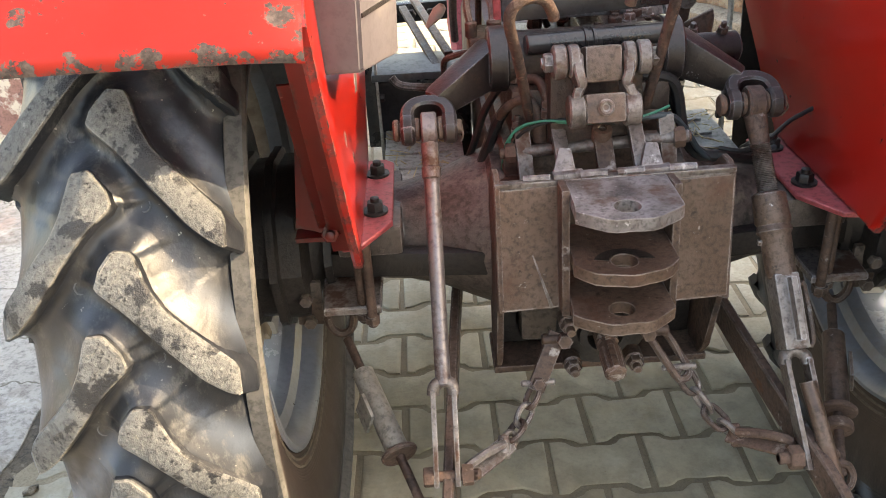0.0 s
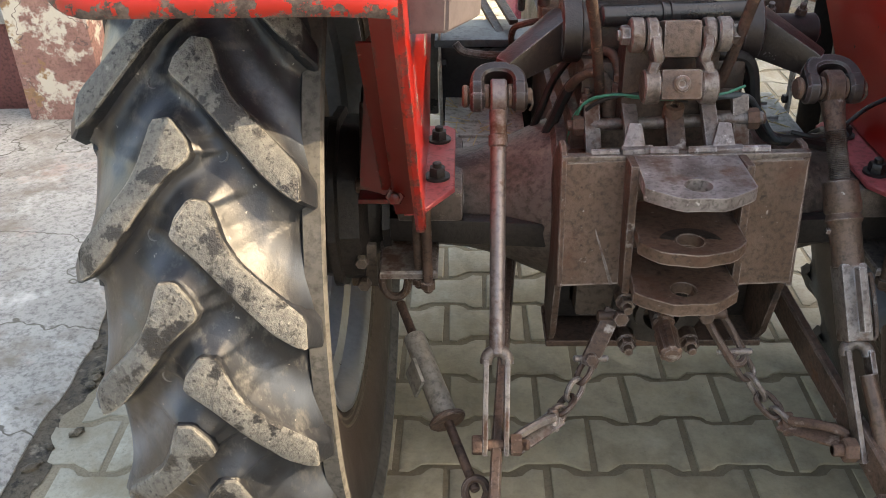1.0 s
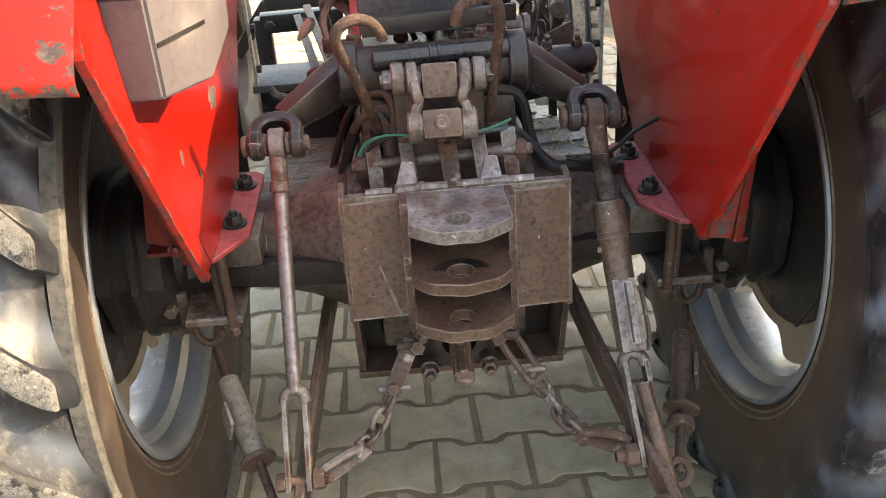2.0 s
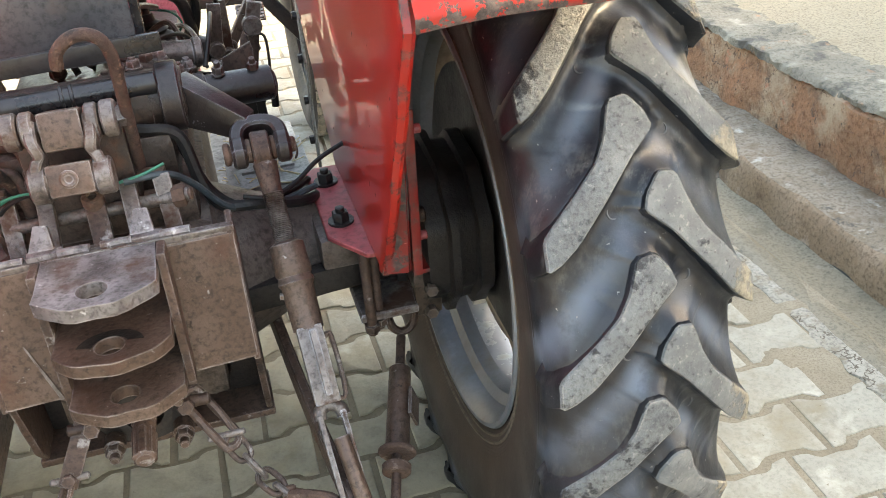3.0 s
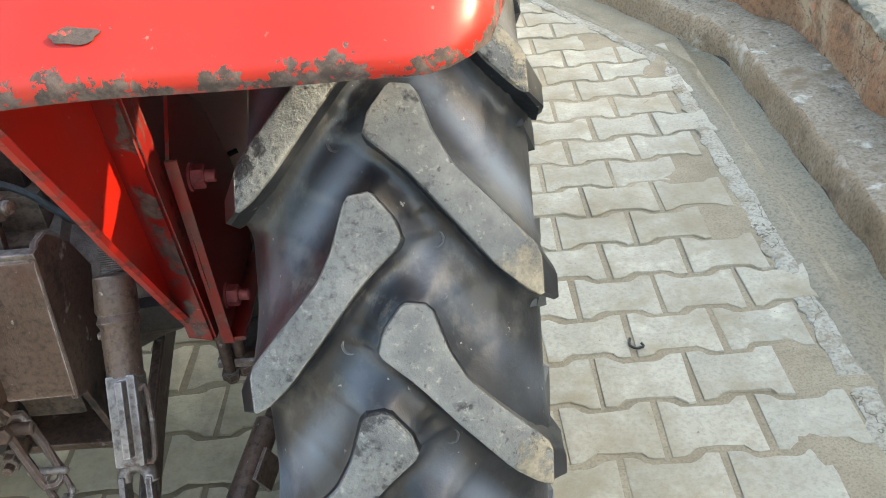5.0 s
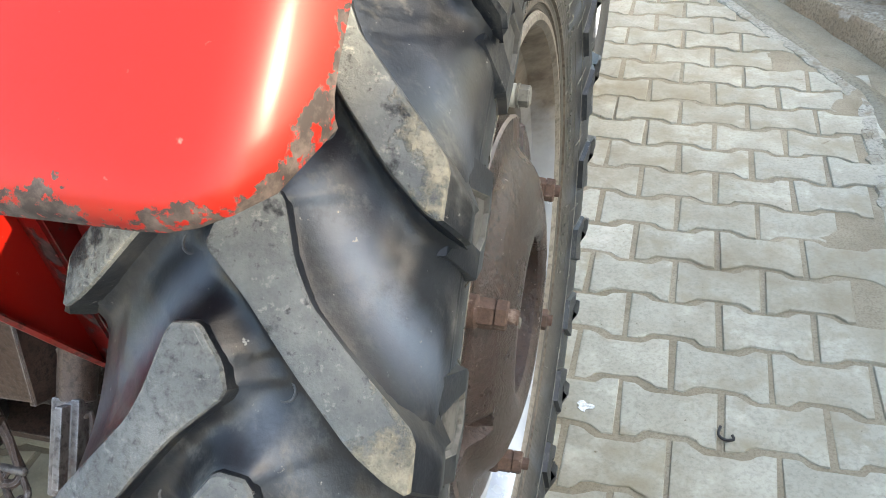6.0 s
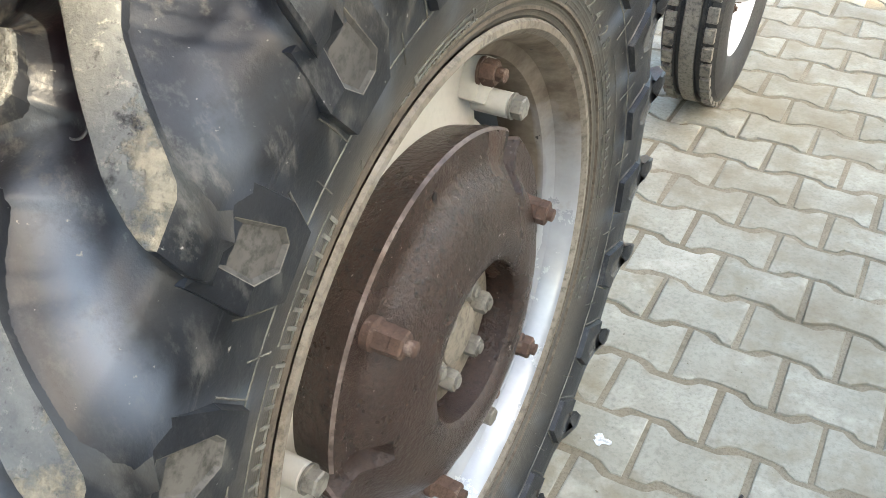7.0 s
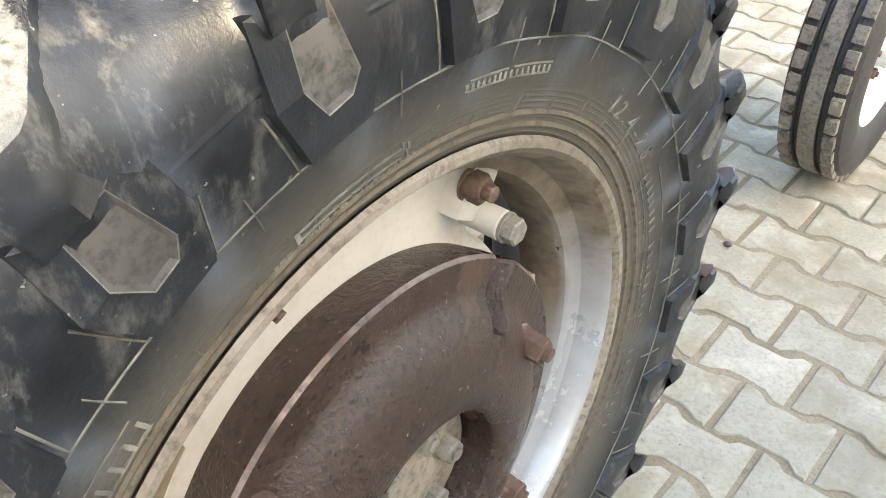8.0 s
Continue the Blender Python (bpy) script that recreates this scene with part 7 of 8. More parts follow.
# ---- gearbox, controls and front axle, seen past the lift ----
bm = bmesh.new()
box(bm, (-0.145, 0.5, 0.44), (0.15, 1.35, 0.76), bev=0.04)
box(bm, (-0.11, 0.5, 0.74), (0.11, 1.05, 0.80), bev=0.02)
box(bm, (-0.16, 0.44, 0.42), (0.165, 0.52, 0.79), bev=0.012)
gear = part("gearbox", bm, GREASE, tractor, "oily black gearbox casing")
for x, z in ((-0.15, 0.55), (-0.15, 0.70), (0.155, 0.55), (0.155, 0.70)):
    bm = bmesh.new()
    hexa(bm, (x, 0.440, z), (0, -1, 0), 0.024, 0.014)
    part("casing_bolt", bm, RUST, gear)
bm = bmesh.new()
box(bm, (-0.17, 1.35, 0.45), (0.17, 2.05, 1.0), bev=0.04)
part("engine_block", bm, PINK, tractor, "dusty red engine block")
bm = bmesh.new()
bar(bm, (-0.70, 2.03, 0.40), (-0.55, 2.03, 0.60), 0.05, 0.06, up=(0, 1, 0), bev=0.01)
bar(bm, (-0.56, 2.03, 0.60), (0.44, 2.03, 0.60), 0.06, 0.07, up=(0, 0, 1), bev=0.01)
bar(bm, (0.43, 2.03, 0.60), (0.58, 2.03, 0.40), 0.05, 0.06, up=(0, 1, 0), bev=0.01)
part("front_axle", bm, GREASE, tractor, "black front axle beam")

# seat with the dark sheet below it
bm = bmesh.new()
bar(bm, (-0.010, 0.120, 0.985), (-0.010, 0.125, 1.22), 0.232, 0.008, up=(0, 1, 0), bev=0.002)
sp = part("seat_plate", bm, DARKGREY, tractor, "dark grey sheet plate below the seat with orange rust")
for x in (-0.134, 0.114):
    bm = bmesh.new()
    bar(bm, (x, 0.13, 0.92), (x, 0.135, 1.20), 0.014, 0.034, up=(0, 1, 0), bev=0.002)
    part("seat_bracket", bm, BLACK if x > 0 else RED_FLAT, sp)
for x, z in ((-0.09, 1.0), (0.08, 0.998)):
    bm = bmesh.new()
    hexa(bm, (x, 0.116, z), (0, -1, 0), 0.020, 0.010)
    part("plate_bolt", bm, RUST, sp)
bm = bmesh.new()
box(bm, (-0.27, 0.145, 1.066), (0.195, 0.60, 1.15), bev=0.034)
seat = part("seat", bm, LEATHER, tractor, "brown worn cloth seat pad")
bm = bmesh.new()
tube(bm, [(-0.262, 0.153, 1.11), (0.187, 0.153, 1.11), (0.187, 0.592, 1.11), (-0.262, 0.592, 1.11)], 0.007, 8, 4, True)
part("piping", bm, HOSE, seat)

# foot boards with pressed ribs
for s in (1, -1):
    bm = bmesh.new()
    bar(bm, (s * 0.17, 0.66, 0.528), (s * 0.385, 0.66, 0.53), 0.40, 0.008, bev=0.002)
    for k in range(7):
        bar(bm, (s * (0.26 + 0.03 * (k % 2)), 0.50 + 0.05 * k, 0.536), (s * (0.32 + 0.03 * (k % 2)), 0.50 + 0.05 * k, 0.537), 0.010, 0.008, bev=0.002)
    fb = part("foot_board", bm, TREADPLATE if s > 0 else TREADPLATE_LIT, tractor, "ribbed grey footboard strewn with dry straw")
    bm = bmesh.new()
    bar(bm, (s * 0.20, 0.25, 0.66), (s * 0.37, 0.25, 0.665), 0.36, 0.008, bev=0.002)
    for k in range(4):
        bar(bm, (s * 0.23, 0.12 + 0.08 * k, 0.668), (s * 0.34, 0.12 + 0.08 * k, 0.671), 0.010, 0.007, bev=0.002)
    part("platform", bm, TREADPLATE if s > 0 else TREADPLATE_LIT, fb, "dented grey platform plate")
    # beige dusty flange of the mudguard's front edge
    bm = bmesh.new()
    xf = 0.404 if s > 0 else 0.378
    bar(bm, (s * xf, 0.40, 0.56), (s * (xf + 0.008), 0.46, 1.14), 0.022, 0.006, up=(s, 0, 0), bev=0.001)
    fl = part("flange", bm, CEMENT, fb, "dusty beige edge flange")
    for k in range(5):
        bm = bmesh.new()
        hexa(bm, (s * (xf - 0.003 + 0.0012 * k), 0.410 + 0.010 * k, 0.66 + 0.09 * k), (-s, 0, 0), 0.017, 0.010)
        part("flange_bolt", bm, GREASE, fl)

# side frame and black box on the left
bm = bmesh.new()
bar(bm, (-0.43, 0.95, 0.805), (-0.20, 0.97, 0.805), 0.05, 0.052, bev=0.006)
bar(bm, (-0.425, 0.95, 0.42), (-0.425, 0.95, 0.82), 0.045, 0.05, up=(0, 1, 0), bev=0.006)
bar(bm, (-0.43, 0.95, 0.60), (-0.20, 0.97, 0.60), 0.05, 0.05, bev=0.006)
fr = part("side_frame", bm, BLACK, tractor, "black steel side frame with bolts")
for x in (-0.40, -0.30, -0.245):
    bm = bmesh.new()
    hexa(bm, (x, 0.922, 0.805), (0, -1, 0), 0.026, 0.014)
    part("frame_bolt", bm, GREASE, fr)
bm = bmesh.new()
box(bm, (-0.385, 0.42, 0.56), (-0.172, 0.56, 0.785), bev=0.010)
bx = part("battery_box", bm, BLACK, tractor, "black sheet-metal box beside the casing")
bm = bmesh.new()
box(bm, (-0.392, 0.412, 0.787), (-0.165, 0.568, 0.805), bev=0.004)
part("box_lid", bm, DARKGREY, bx)
bm = bmesh.new()
tube(bm, [(-0.345, 0.36, 0.815), (-0.325, 0.355, 0.797), (-0.26, 0.35, 0.790), (-0.20, 0.35, 0.795)], 0.009, 8, 5)
part("bent_bar", bm, BARE, tractor, "bent grey steel bar")
for a, b in (((-0.321, 0.9, 0.83), (-0.245, 0.47, 0.80)), ((-0.292, 0.9, 0.855), (-0.215, 0.47, 0.825))):
    bm = bmesh.new()
    bar(bm, a, b, 0.020, 0.012, bev=0.003)
    part("lever", bm, CAST, tractor, "worn dark steel control lever")
bm = bmesh.new()
lathe(bm, [(0.0, 0.004), (0.02, 0.010), (0.04, 0.013), (0.055, 0.009), (0.06, 0.0001)], Matrix.Translation((-0.262, 0.30, 0.935)) @ basis((0.4, -0.1, 0.5)), 14)
part("indicator_knob", bm, CREAM, tractor, "pale plastic knob")
# control valve and pipes on the lift cover
bm = bmesh.new()
box(bm, (-0.190, 0.06, 0.925), (-0.125, 0.16, 0.972), bev=0.006)
rod(bm, (-0.185, 0.08, 0.97), (-0.185, 0.08, 1.0), 0.011, seg=12)
rod(bm, (-0.14, 0.12, 0.97), (-0.14, 0.12, 0.99), 0.014, seg=12)
hexa(bm, (-0.165, 0.058, 0.95), (0, -1, 0), 0.026, 0.018, 0.008)
part("control_valve", bm, RUST, tractor, "rusty hydraulic control valve")
for pts, r in (([(-0.185, 0.08, 0.99), (-0.19, 0.10, 1.03), (-0.165, 0.20, 1.05), (-0.155, 0.30, 1.02), (-0.150, 0.40, 0.90)], 0.007), ([(-0.14, 0.12, 0.985), (-0.145, 0.16, 1.02), (-0.19, 0.24, 1.03), (-0.205, 0.34, 0.98), (-0.20, 0.46, 0.86)], 0.009), ([(-0.17, 0.10, 0.94), (-0.215, 0.11, 0.93), (-0.235, 0.16, 0.90), (-0.23, 0.28, 0.80)], 0.006)):
    bm = bmesh.new()
    tube(bm, pts, r, 8, 6)
    part("oil_pipe", bm, BARE if r > 0.008 else RUST, tractor, "bent steel oil pipe")

# lift cover fittings on the right
bm = bmesh.new()
rod(bm, (0.14, 0.105, 0.91), (0.315, 0.125, 0.907), 0.031, seg=20)
rod(bm, (0.180, 0.11, 0.91), (0.200, 0.112, 0.91), 0.036, seg=20)
rod(bm, (0.300, 0.122, 0.907), (0.318, 0.126, 0.907), 0.024, seg=18)
sh = part("side_shaft", bm, ARM, tractor, "dark control shaft beside the lift")
bm = bmesh.new()
rod(bm, (0.110, 0.20, 0.965), (0.200, 0.205, 0.957), 0.021, seg=18)
rod(bm, (0.188, 0.20, 0.958), (0.204, 0.202, 0.957), 0.026, seg=18)
part("spool", bm, BARE, sh)
bm = bmesh.new()
box(bm, (0.02, 0.07, 0.925), (0.15, 0.25, 0.962), bev=0.012)
box(bm, (0.05, 0.03, 0.955), (0.13, 0.13, 0.985), bev=0.010)
cap = part("cover_casting", bm, LIFT, tractor, "dusty brown casting with slotted ears")
for x, y, z in ((0.045, 0.09, 0.962), (0.14, 0.10, 0.962), (0.14, 0.22, 0.962), (0.04, 0.23, 0.962), (0.07, 0.06, 0.985), (0.115, 0.10, 0.985)):
    bm = bmesh.new()
    hexa(bm, (x, y, z), (0, 0, 1), 0.022, 0.013, 0.005)
    part("cover_bolt", bm, RUST, cap)
bm = bmesh.new()
plate(bm, [(0.0, 0.0), (0.058, 0.0), (0.064, 0.075), (0.060, 0.090), (0.006, 0.066)], 0.006, Matrix.Translation((0.231, 0.205, 0.872)) @ pose(0, 0, 0, 90), 0.001)
part("quadrant_plate", bm, RUST, tractor, "rusty lever quadrant plate")
# bell crank, links and long levers
bm = bmesh.new()
rod(bm, (0.150, 0.51, 0.868), (0.196, 0.505, 0.868), 0.016, 0.020, seg=18)
rod(bm, (0.196, 0.505, 0.868), (0.226, 0.50, 0.866), 0.032, 0.024, seg=20)
tube(bm, [(0.183, 0.50, 0.866), (0.190, 0.50, 0.90), (0.186, 0.50, 0.95), (0.172, 0.50, 0.985), (0.138, 0.50, 1.000)], 0.0125, 10, 5)
part("bell_crank", bm, GREASE, tractor, "black bell crank with a curved arm")
for a, b, w, h, mt in (((0.256, 0.55, 0.835), (0.256, 0.55, 0.955), 0.026, 0.008, BARE), ((0.266, 0.60, 0.84), (0.345, 0.62, 0.965), 0.022, 0.022, PLATE), ((0.250, 0.75, 0.885), (0.325, 0.76, 0.955), 0.020, 0.020, PLATE), ((0.232, 0.45, 0.88), (0.242, 0.45, 0.975), 0.028, 0.010, BARE)):
    bm = bmesh.new()
    bar(bm, a, b, w, h, up=(0, 1, 0), bev=0.003)
    rod(bm, Vector(a) + Vector((0, -0.016, 0)), Vector(a) + Vector((0, 0.016, 0)), w * 0.62, seg=14)
    part("link", bm, mt, tractor, "flat steel control link")
bm = bmesh.new()
rod(bm, (0.253, 0.50, 0.94), (0.244, 0.50, 1.0), 0.005, seg=8)
lathe(bm, [(0.0, 0.006), (0.006, 0.013), (0.014, 0.0165), (0.022, 0.014), (0.029, 0.0001)], Matrix.Translation((0.244, 0.50, 0.996)), 18)
part("lever_knob", bm, HOSE, tractor, "black ball knob on a thin lever")
# rubber boots with gear levers
for x, y, z, k in ((0.110, 0.42, 0.885, 1.0), (0.048, 0.42, 0.895, 0.95)):
    bm = bmesh.new()
    lathe(bm, [(0.0, 0.046 * k), (0.034, 0.044 * k), (0.040, 0.047 * k), (0.046, 0.040 * k), (0.052, 0.043 * k), (0.058, 0.033 * k), (0.064, 0.036 * k), (0.070, 0.026 * k), (0.076, 0.028 * k), (0.082, 0.016 * k), (0.096, 0.013 * k)], Matrix.Translation((x, y, z)), 28)
    bt = part("lever_boot", bm, HOSE, tractor, "ribbed black rubber lever boot")
    bm = bmesh.new()
    tube(bm, [(x, y, z + 0.09), (x - 0.002, y + 0.004, z + 0.13), (x - 0.008, y + 0.02, z + 0.22)], 0.009, 10, 4)
    part("gear_lever", bm, GREASE, bt)
bm = bmesh.new()
box(bm, (-0.02, 0.36, 0.80), (0.165, 0.50, 0.886), bev=0.010)
part("lever_housing", bm, LIFT, tractor, "dusty gear lever housing")
# pedals
for y, z, x0, x1, tilt in ((0.95, 0.812, 0.300, 0.374, 0.9), (0.85, 0.660, 0.300, 0.368, 0.35)):
    bm = bmesh.new()
    up = Vector((0, -tilt, 1)).normalized()
    bar(bm, (x0, y, z), (x1, y, z), 0.052, 0.010, up=up, bev=0.003)
    ped = part("foot_pedal", bm, BARE, tractor, "ribbed grey foot pedal")
    fw = Vector((0, 1, tilt)).normalized()
    for k in range(5):
        bm = bmesh.new()
        c = Vector((0, y, z)) + up * 0.007 + fw * (-0.020 + 0.010 * k)
        bar(bm, (x0 + 0.004, c.y, c.z), (x1 - 0.004, c.y, c.z), 0.005, 0.006, up=up, bev=0)
        part("tread_rib", bm, BARE, ped)
    bm = bmesh.new()
    bar(bm, (x0 + 0.016, y - 0.01, z), (x0 - 0.020, y - 0.09, z - 0.20 if tilt > 0.5 else z - 0.07), 0.020, 0.010, up=(0, 1, 0), bev=0.002)
    part("pedal_arm", bm, RUST, ped)
bm = bmesh.new()
tube(bm, [(0.335, 0.9, 0.771), (0.358, 0.9, 0.762), (0.362, 0.9, 0.72), (0.358, 0.9, 0.66), (0.347, 0.9, 0.633)], 0.004, 8, 5)
rod(bm, (0.323, 0.9, 0.776), (0.334, 0.9, 0.725), 0.013, seg=12)
part("return_spring", bm, GREASE, tractor, "black pedal spring and rod")

# more levers and brackets among the controls
for a, b, w, h, mt, nm, lb in (
    ((0.290, 0.45, 0.790), (0.318, 0.45, 0.930), 0.024, 0.008, RUST, "lever", "flat rusty steel lever"),
    ((0.312, 0.45, 0.920), (0.324, 0.45, 0.968), 0.030, 0.014, BARE, "lever_head", "grey worn lever head"),
    ((0.300, 0.47, 0.785), (0.306, 0.47, 0.650), 0.020, 0.012, GREASE, "lever", "oily black lever"),
    ((0.160, 0.62, 0.80), (0.200, 0.63, 0.955), 0.020, 0.020, CAST, "lever", "brown steel lever"),
    ((0.020, 0.56, 0.80), (0.030, 0.60, 1.02), 0.016, 0.016, GREASE, "lever", "oily black lever"),
    ((-0.060, 0.56, 0.80), (-0.085, 0.60, 1.00), 0.016, 0.012, CAST, "lever", "brown steel lever"),
):
    bm = bmesh.new()
    bar(bm, a, b, w, h, up=(0, 1, 0), bev=0.003)
    rod(bm, Vector(a) + Vector((0, -0.014, 0)), Vector(a) + Vector((0, 0.014, 0)), w * 0.7, seg=14)
    part(nm, bm, mt, tractor, lb)
bm = bmesh.new()
plate(bm, [(0.200, 0.755), (0.318, 0.742), (0.300, 0.700), (0.245, 0.690), (0.215, 0.72)], 0.012, Matrix.Translation((0, 0.50, 0)) @ pose(0, 0, 0, 90), 0.002)
part("gusset_bracket", bm, GREASE, tractor, "black oily bracket below the shaft")
bm = bmesh.new()
tube(bm, [(0.318, 0.52, 0.775), (0.332, 0.52, 0.790), (0.338, 0.52, 0.765), (0.336, 0.52, 0.71)], 0.009, 10, 5)
part("hooked_handle", bm, HOSE, tractor, "black hooked handle")
for x, y, z in ((0.135, 0.10, 0.985), (0.160, 0.13, 0.945), (0.175, 0.16, 0.942), (0.120, 0.17, 0.964), (0.095, 0.06, 0.987)):
    bm = bmesh.new()
    hexa(bm, (x, y, z), (0, 0, 1), 0.020, 0.012, 0.006, 0.014)
    part("cover_bolt", bm, BARE, cap)
bm = bmesh.new()
tube(bm, [(-0.150, -0.02, 0.835), (-0.146, -0.06, 0.875), (-0.122, -0.085, 0.905), (-0.095, -0.095, 0.90), (-0.086, -0.10, 0.86)], 0.008, 10, 5)
rod(bm, (-0.088, -0.10, 0.872), (-0.085, -0.10, 0.835), 0.014, seg=12)
part("oil_pipe", bm, RUST, tractor, "rusty bent oil pipe with a union nut")

# small fittings on the casings
for x, y, z, d, sz, mt in ((0.168, 0.30, 0.90, (1, -0.4, 0.3), 0.026, BARE), (0.150, 0.36, 0.925, (0.4, -1, 0.2), 0.022, RUST), (0.205, 0.24, 0.885, (0, -1, 0.3), 0.022, BARE), (0.060, 0.25, 0.945, (0, -0.4, 1), 0.026, RUST), (0.010, 0.28, 0.94, (0, -0.5, 1), 0.024, BARE), (-0.05, 0.24, 0.94, (0, -0.5, 1), 0.024, RUST), (0.235, 0.40, 0.86, (0.3, -1, 0), 0.024, BARE), (0.285, 0.12, 0.935, (0, -0.3, 1), 0.018, RUST), (0.225, 0.11, 0.94, (0, -0.3, 1), 0.018, BARE)):
    bm = bmesh.new()
    hexa(bm, (x, y, z), Vector(d).normalized(), sz, sz * 0.7, 0.010, sz * 0.65)
    rod(bm, Vector((x, y, z)) - Vector(d).normalized() * 0.05, Vector((x, y, z)), sz * 0.3, seg=10)
    part("fitting", bm, mt, tractor, "worn steel hydraulic fitting")

# hoses and wires
for pts, r, mt, nm in (
    ([(0.06, -0.05, 0.925), (0.10, -0.07, 0.930), (0.146, -0.07, 0.912), (0.164, -0.08, 0.835), (0.189, -0.09, 0.79), (0.25, -0.09, 0.780), (0.31, -0.065, 0.758), (0.345, -0.01, 0.735), (0.35, 0.08, 0.70)], 0.0100, HOSE, "black_hose"),
    ([(0.07, -0.03, 0.905), (0.125, -0.04, 0.915), (0.152, -0.055, 0.868), (0.180, -0.065, 0.805), (0.225, -0.075, 0.775), (0.30, -0.04, 0.768), (0.34, 0.05, 0.74), (0.35, 0.12, 0.70)], 0.0070, HOSE, "black_hose"),
    ([(0.225, -0.095, 0.800), (0.27, -0.105, 0.796), (0.315, -0.085, 0.806), (0.36, -0.06, 0.828), (0.43, -0.03, 0.845)], 0.0040, HOSE, "thin_hose"),
    ([(0.06, -0.16, 0.89), (0.12, -0.145, 0.885), (0.155, -0.12, 0.85), (0.20, -0.10, 0.79), (0.27, -0.07, 0.765), (0.35, -0.03, 0.765)], 0.0055, BLUETAPE, "taped_cable"),
    ([(-0.14, -0.08, 0.78), (-0.135, -0.12, 0.86), (-0.09, -0.13, 0.884), (0.0, -0.15, 0.884), (0.07, -0.16, 0.893), (0.12, -0.14, 0.90)], 0.0023, GREEN, "green_wire"),
    ([(-0.15, -0.07, 0.76), (-0.142, -0.11, 0.845), (-0.10, -0.125, 0.880), (-0.02, -0.142, 0.880), (0.05, -0.155, 0.886)], 0.0021, GREEN, "green_wire"),
    ([(-0.135, -0.08, 0.77), (-0.125, -0.12, 0.855), (-0.06, -0.135, 0.886), (0.03, -0.15, 0.880)], 0.0032, HOSE, "thin_wire"),
    ([(-0.20, -0.02, 0.72), (-0.17, -0.03, 0.80), (-0.145, -0.05, 0.87), (-0.11, -0.05, 0.90)], 0.010, HOSE, "black_hose"),
    ([(-0.22, 0.05, 0.70), (-0.195, 0.02, 0.78), (-0.165, 0.02, 0.86), (-0.12, 0.02, 0.92)], 0.007, HOSE, "black_hose"),
    ([(0.115, 0.46, 0.905), (0.155, 0.45, 0.920), (0.174, 0.45, 0.945), (0.155, 0.45, 0.970), (0.11, 0.47, 0.975)], 0.0025, GREEN, "green_wire"),
    ([(0.204, 0.50, 1.10), (0.204, 0.50, 1.027), (0.207, 0.50, 0.963), (0.192, 0.51, 0.905), (0.16, 0.53, 0.86)], 0.010, HOSE, "corrugated_hose"),
    ([(0.02, 0.33, 0.90), (0.08, 0.30, 0.93), (0.15, 0.31, 0.90), (0.20, 0.36, 0.86), (0.26, 0.40, 0.84)], 0.006, HOSE, "thin_hose"),
    ([(0.16, 0.26, 0.88), (0.20, 0.30, 0.93), (0.18, 0.40, 0.95), (0.14, 0.48, 0.93)], 0.005, BARE, "control_cable"),
    ([(0.05, 0.28, 0.925), (0.07, 0.30, 0.985), (0.10, 0.36, 1.01), (0.13, 0.46, 0.98)], 0.0065, BARE, "oil_pipe"),
    ([(0.165, 0.24, 0.90), (0.172, 0.27, 0.955), (0.15, 0.32, 0.985), (0.10, 0.34, 0.955)], 0.0055, RUST, "oil_pipe"),
    ([(0.205, 0.16, 0.94), (0.222, 0.20, 0.985), (0.232, 0.32, 0.99), (0.225, 0.44, 0.93)], 0.0045, HOSE, "thin_hose"),
    ([(0.10, 0.10, 0.96), (0.13, 0.18, 0.99), (0.175, 0.26, 0.975), (0.20, 0.36, 0.91), (0.205, 0.44, 0.85)], 0.0040, HOSE, "thin_wire"),
    ([(-0.02, 0.26, 0.93), (-0.05, 0.30, 0.985), (-0.09, 0.36, 0.99), (-0.12, 0.44, 0.92)], 0.0065, HOSE, "thin_hose"),
    ([(0.24, 0.30, 0.80), (0.262, 0.33, 0.85), (0.285, 0.38, 0.87), (0.30, 0.46, 0.83)], 0.0060, HOSE, "thin_hose"),
    ([(0.21, 0.14, 0.875), (0.20, 0.20, 0.845), (0.215, 0.30, 0.83), (0.24, 0.42, 0.82)], 0.007, RUST, "oil_pipe"),
):
    bm = bmesh.new()
    tube(bm, pts, r, 8, 6)
    part(nm, bm, mt, tractor)
# dry straw caught on the platforms and the axle
rr = random.Random(11)
bm = bmesh.new()
for k in range(150):
    s = 1 if k % 5 < 3 else -1
    if k % 3:
        p = Vector((s * rr.uniform(0.21, 0.36), rr.uniform(0.08, 0.42), 0.672))
    else:
        p = Vector((s * rr.uniform(0.20, 0.36), rr.uniform(0.47, 0.85), 0.539))
    a = rr.uniform(0, math.pi)
    ln = rr.uniform(0.015, 0.045)
    bar(bm, p, p + Vector((math.cos(a) * ln, math.sin(a) * ln, rr.uniform(0, 0.006))), 0.0022, 0.0015, bev=0)
tagged(part("straw", bm, STRAW), "dry straw scattered on the tractor's platforms", "straw", "", "stuff")

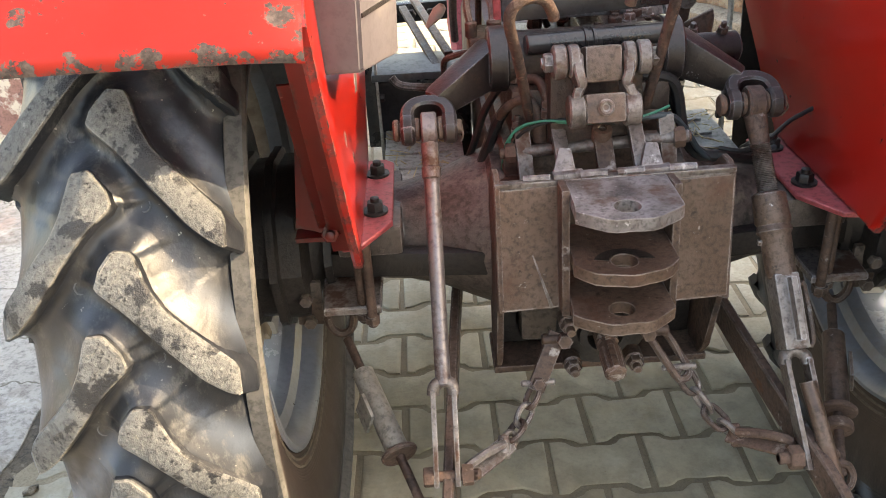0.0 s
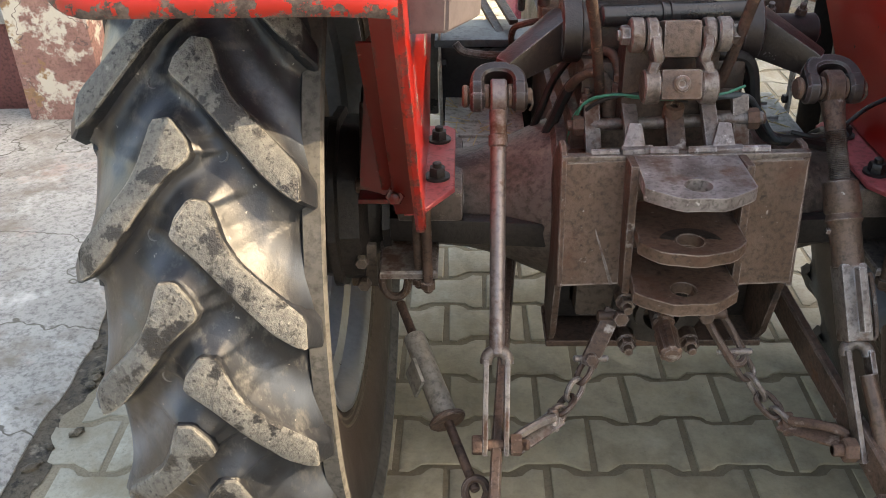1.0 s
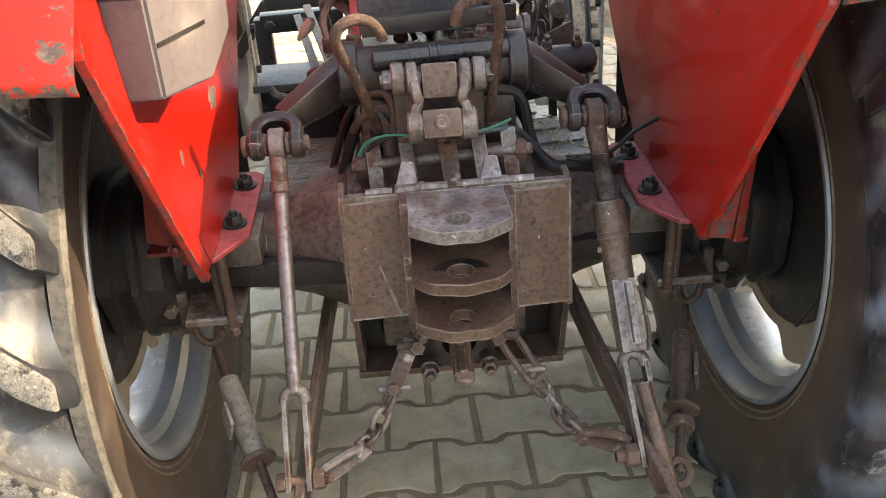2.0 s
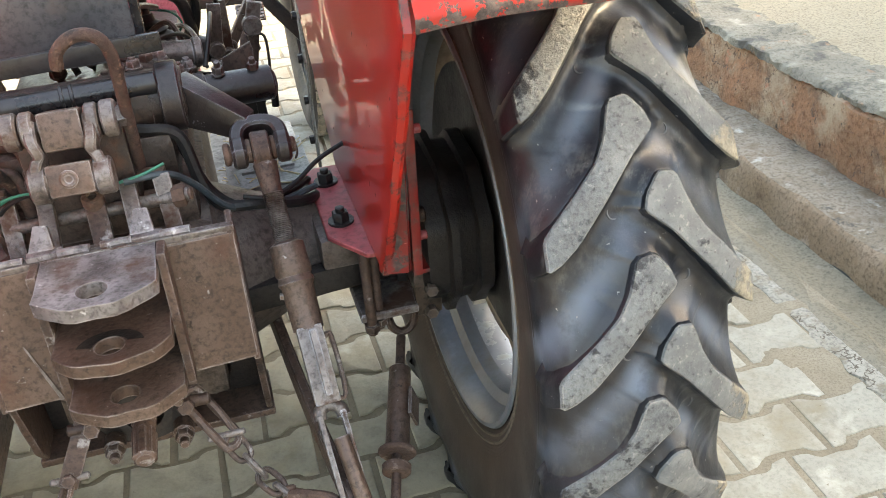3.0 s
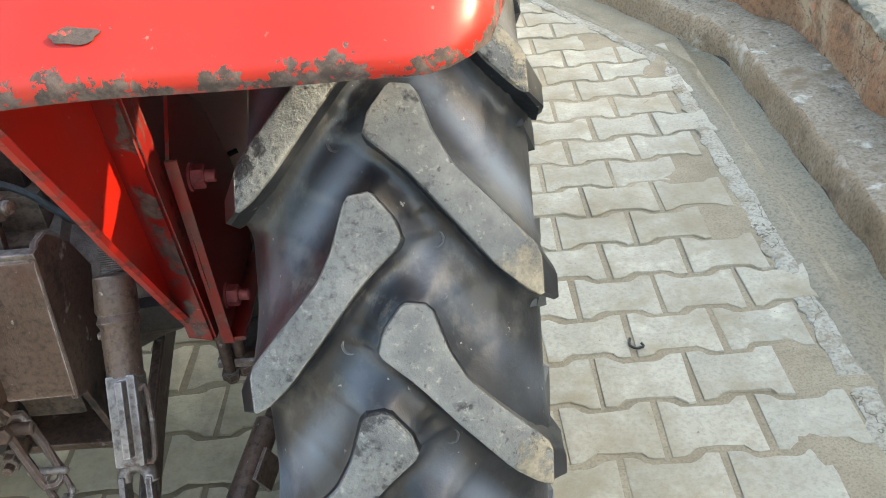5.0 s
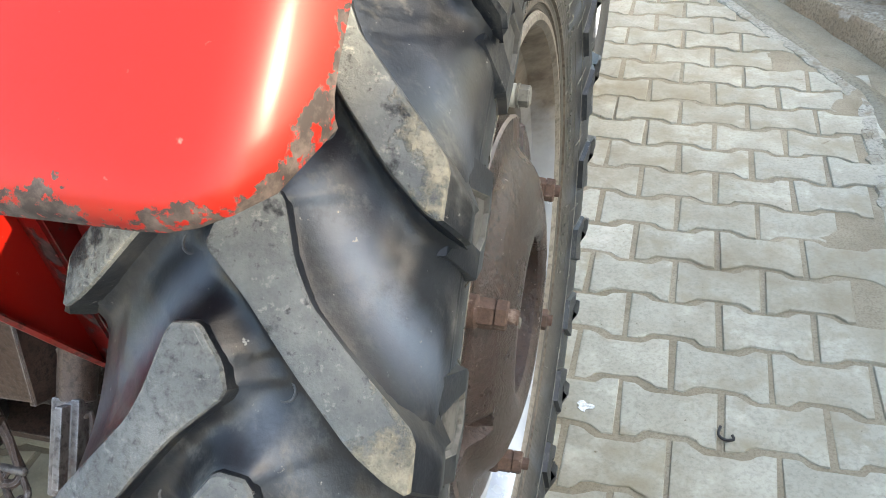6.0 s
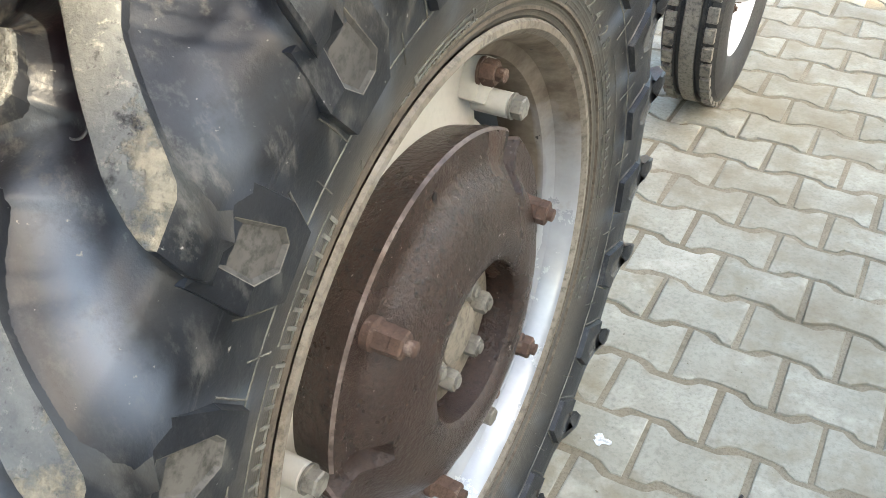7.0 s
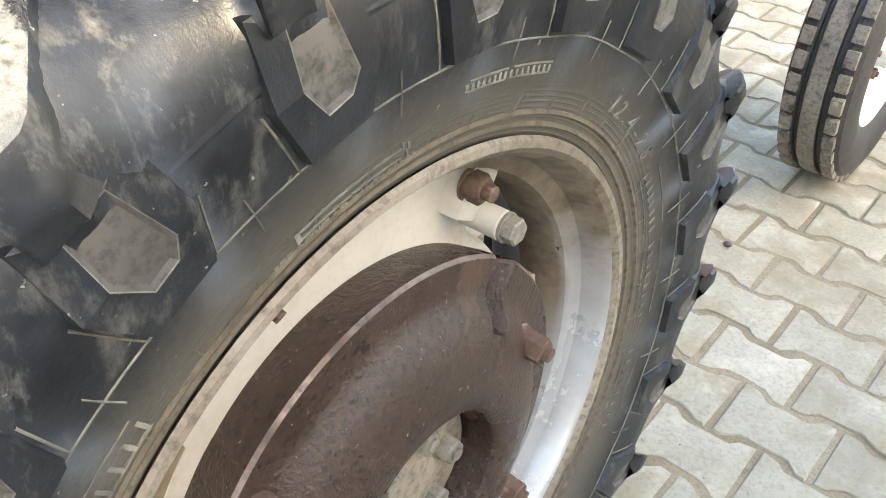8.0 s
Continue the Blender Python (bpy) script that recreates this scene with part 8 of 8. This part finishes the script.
# ---- small things lying on the paving ----
clip = thing("metal_clip", (1.151, 0.428, 0.0), "small rusty bent metal clip lying on the pavers", "clip")
bm = bmesh.new()
tube(bm, [(1.140, 0.446, 0.008), (1.136, 0.424, 0.006), (1.148, 0.412, 0.006), (1.166, 0.414, 0.008), (1.163, 0.424, 0.010)], 0.0032, 8, 5)
part("wire", bm, GREASE, clip)
spot = bmesh.new()
plate(spot, [(0.854 + (0.017 + 0.007 * math.sin(3.1 * a + 1)) * math.cos(a), 0.449 + (0.013 + 0.005 * math.sin(4.3 * a)) * math.sin(a)) for a in [2 * math.pi * k / 18 for k in range(18)]], 0.0012, Matrix.Translation((0, 0, 0.0035)), 0)
tagged(part("paint_spot", spot, WHITE_SPOT), "spilt spot of white paint on a paver", "paint spot")
bm = bmesh.new()
bmesh.ops.create_icosphere(bm, subdivisions=2, radius=1.0, matrix=Matrix.Translation((0.568, 1.448, 0.008)) @ Matrix.Diagonal((0.012, 0.009, 0.007, 1)))
tagged(part("pebble", bm, CAST), "dark brown pebble on the pavers", "pebble")

# ---- paving ----
PL, PW, GAP = 0.218, 0.1563, 0.0125
Y0, X0, A = 0.546, 1.032, 0.0115


def flare(q):
    """Half-width of a dumbbell paver along its length: wide ends, narrow waist."""
    d = min(q, 1.0 - q)
    k = max(0.0, min(1.0, (d - 0.13) / 0.17))
    return A * (1.0 - 2.0 * k * k * (3.0 - 2.0 * k))


def paver_outline(odd, var):
    rr = random.Random(odd * 100 + var)
    g = GAP / 2
    qs = (0.0, 0.13, 0.19, 0.25, 0.32, 0.50, 0.68, 0.75, 0.81, 0.87, 1.0)
    xs = [max(g, min(PL - g, q * PL)) for q in qs]
    j = lambda: rr.uniform(-0.0030, 0.0030)
    low = [(x + j(), g - flare(q) + j()) for q, x in zip(qs, xs)]
    top = [(x + j(), PW + flare(q) - g + j()) for q, x in zip(reversed(qs), reversed(xs))]
    return low + top


def paver_bm(bm, outline, m):
    n = len(outline)
    cx, cy = sum(p[0] for p in outline) / n, sum(p[1] for p in outline) / n
    rings = []
    for k, z in ((1.0, -0.045), (1.0, -0.007), (0.975, -0.0015), (0.94, 0.0)):
        rings.append([bm.verts.new(m @ Vector((cx + (x - cx) * k, cy + (y - cy) * (1 - (1 - k) * 1.4), z))) for x, y in outline])
    for a, b in zip(rings, rings[1:]):
        for i in range(n):
            bm.faces.new((a[i], a[(i + 1) % n], b[(i + 1) % n], b[i]))
    bm.faces.new(rings[-1])


pavement = bpy.data.objects["pavement"]
PAVER_MESH = {}
for odd in (0, 1):
    for var in range(8):
        b2 = bmesh.new()
        paver_bm(b2, paver_outline(odd, var), Matrix())
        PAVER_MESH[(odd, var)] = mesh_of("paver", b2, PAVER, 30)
rest = bmesh.new()
rr = random.Random(5)
near = 0
for k in range(-22, 52):
    odd = k % 2
    for i in range(-14, 4):
        x, y = X0 + i * PL + (PL / 2 if odd else 0.0) - 0.016 * (k * PW), Y0 + k * PW
        right = kerb_x(y) - 0.205
        if x + PL > right + 0.05 or x < -1.36:
            continue
        tilt = pose(x, y, rr.uniform(-0.0003, 0.0030), rr.uniform(-0.5, 0.5), rr.uniform(-0.4, 0.4), rr.uniform(-0.8, 0.8))
        var = rr.randrange(8)
        if x + PL > right and rr.random() < 0.5:
            continue
        inner = (0.25 < x < 1.7 and -0.45 < y < 3.6) or (-0.75 < x <= 0.25 and -0.4 < y < 1.3)
        if inner and near < 300:
            copies(PAVER_MESH[(odd, var)], "paver", [place(tilt)], pavement)
            near += 1
        else:
            paver_bm(rest, paver_outline(odd, var), tilt)
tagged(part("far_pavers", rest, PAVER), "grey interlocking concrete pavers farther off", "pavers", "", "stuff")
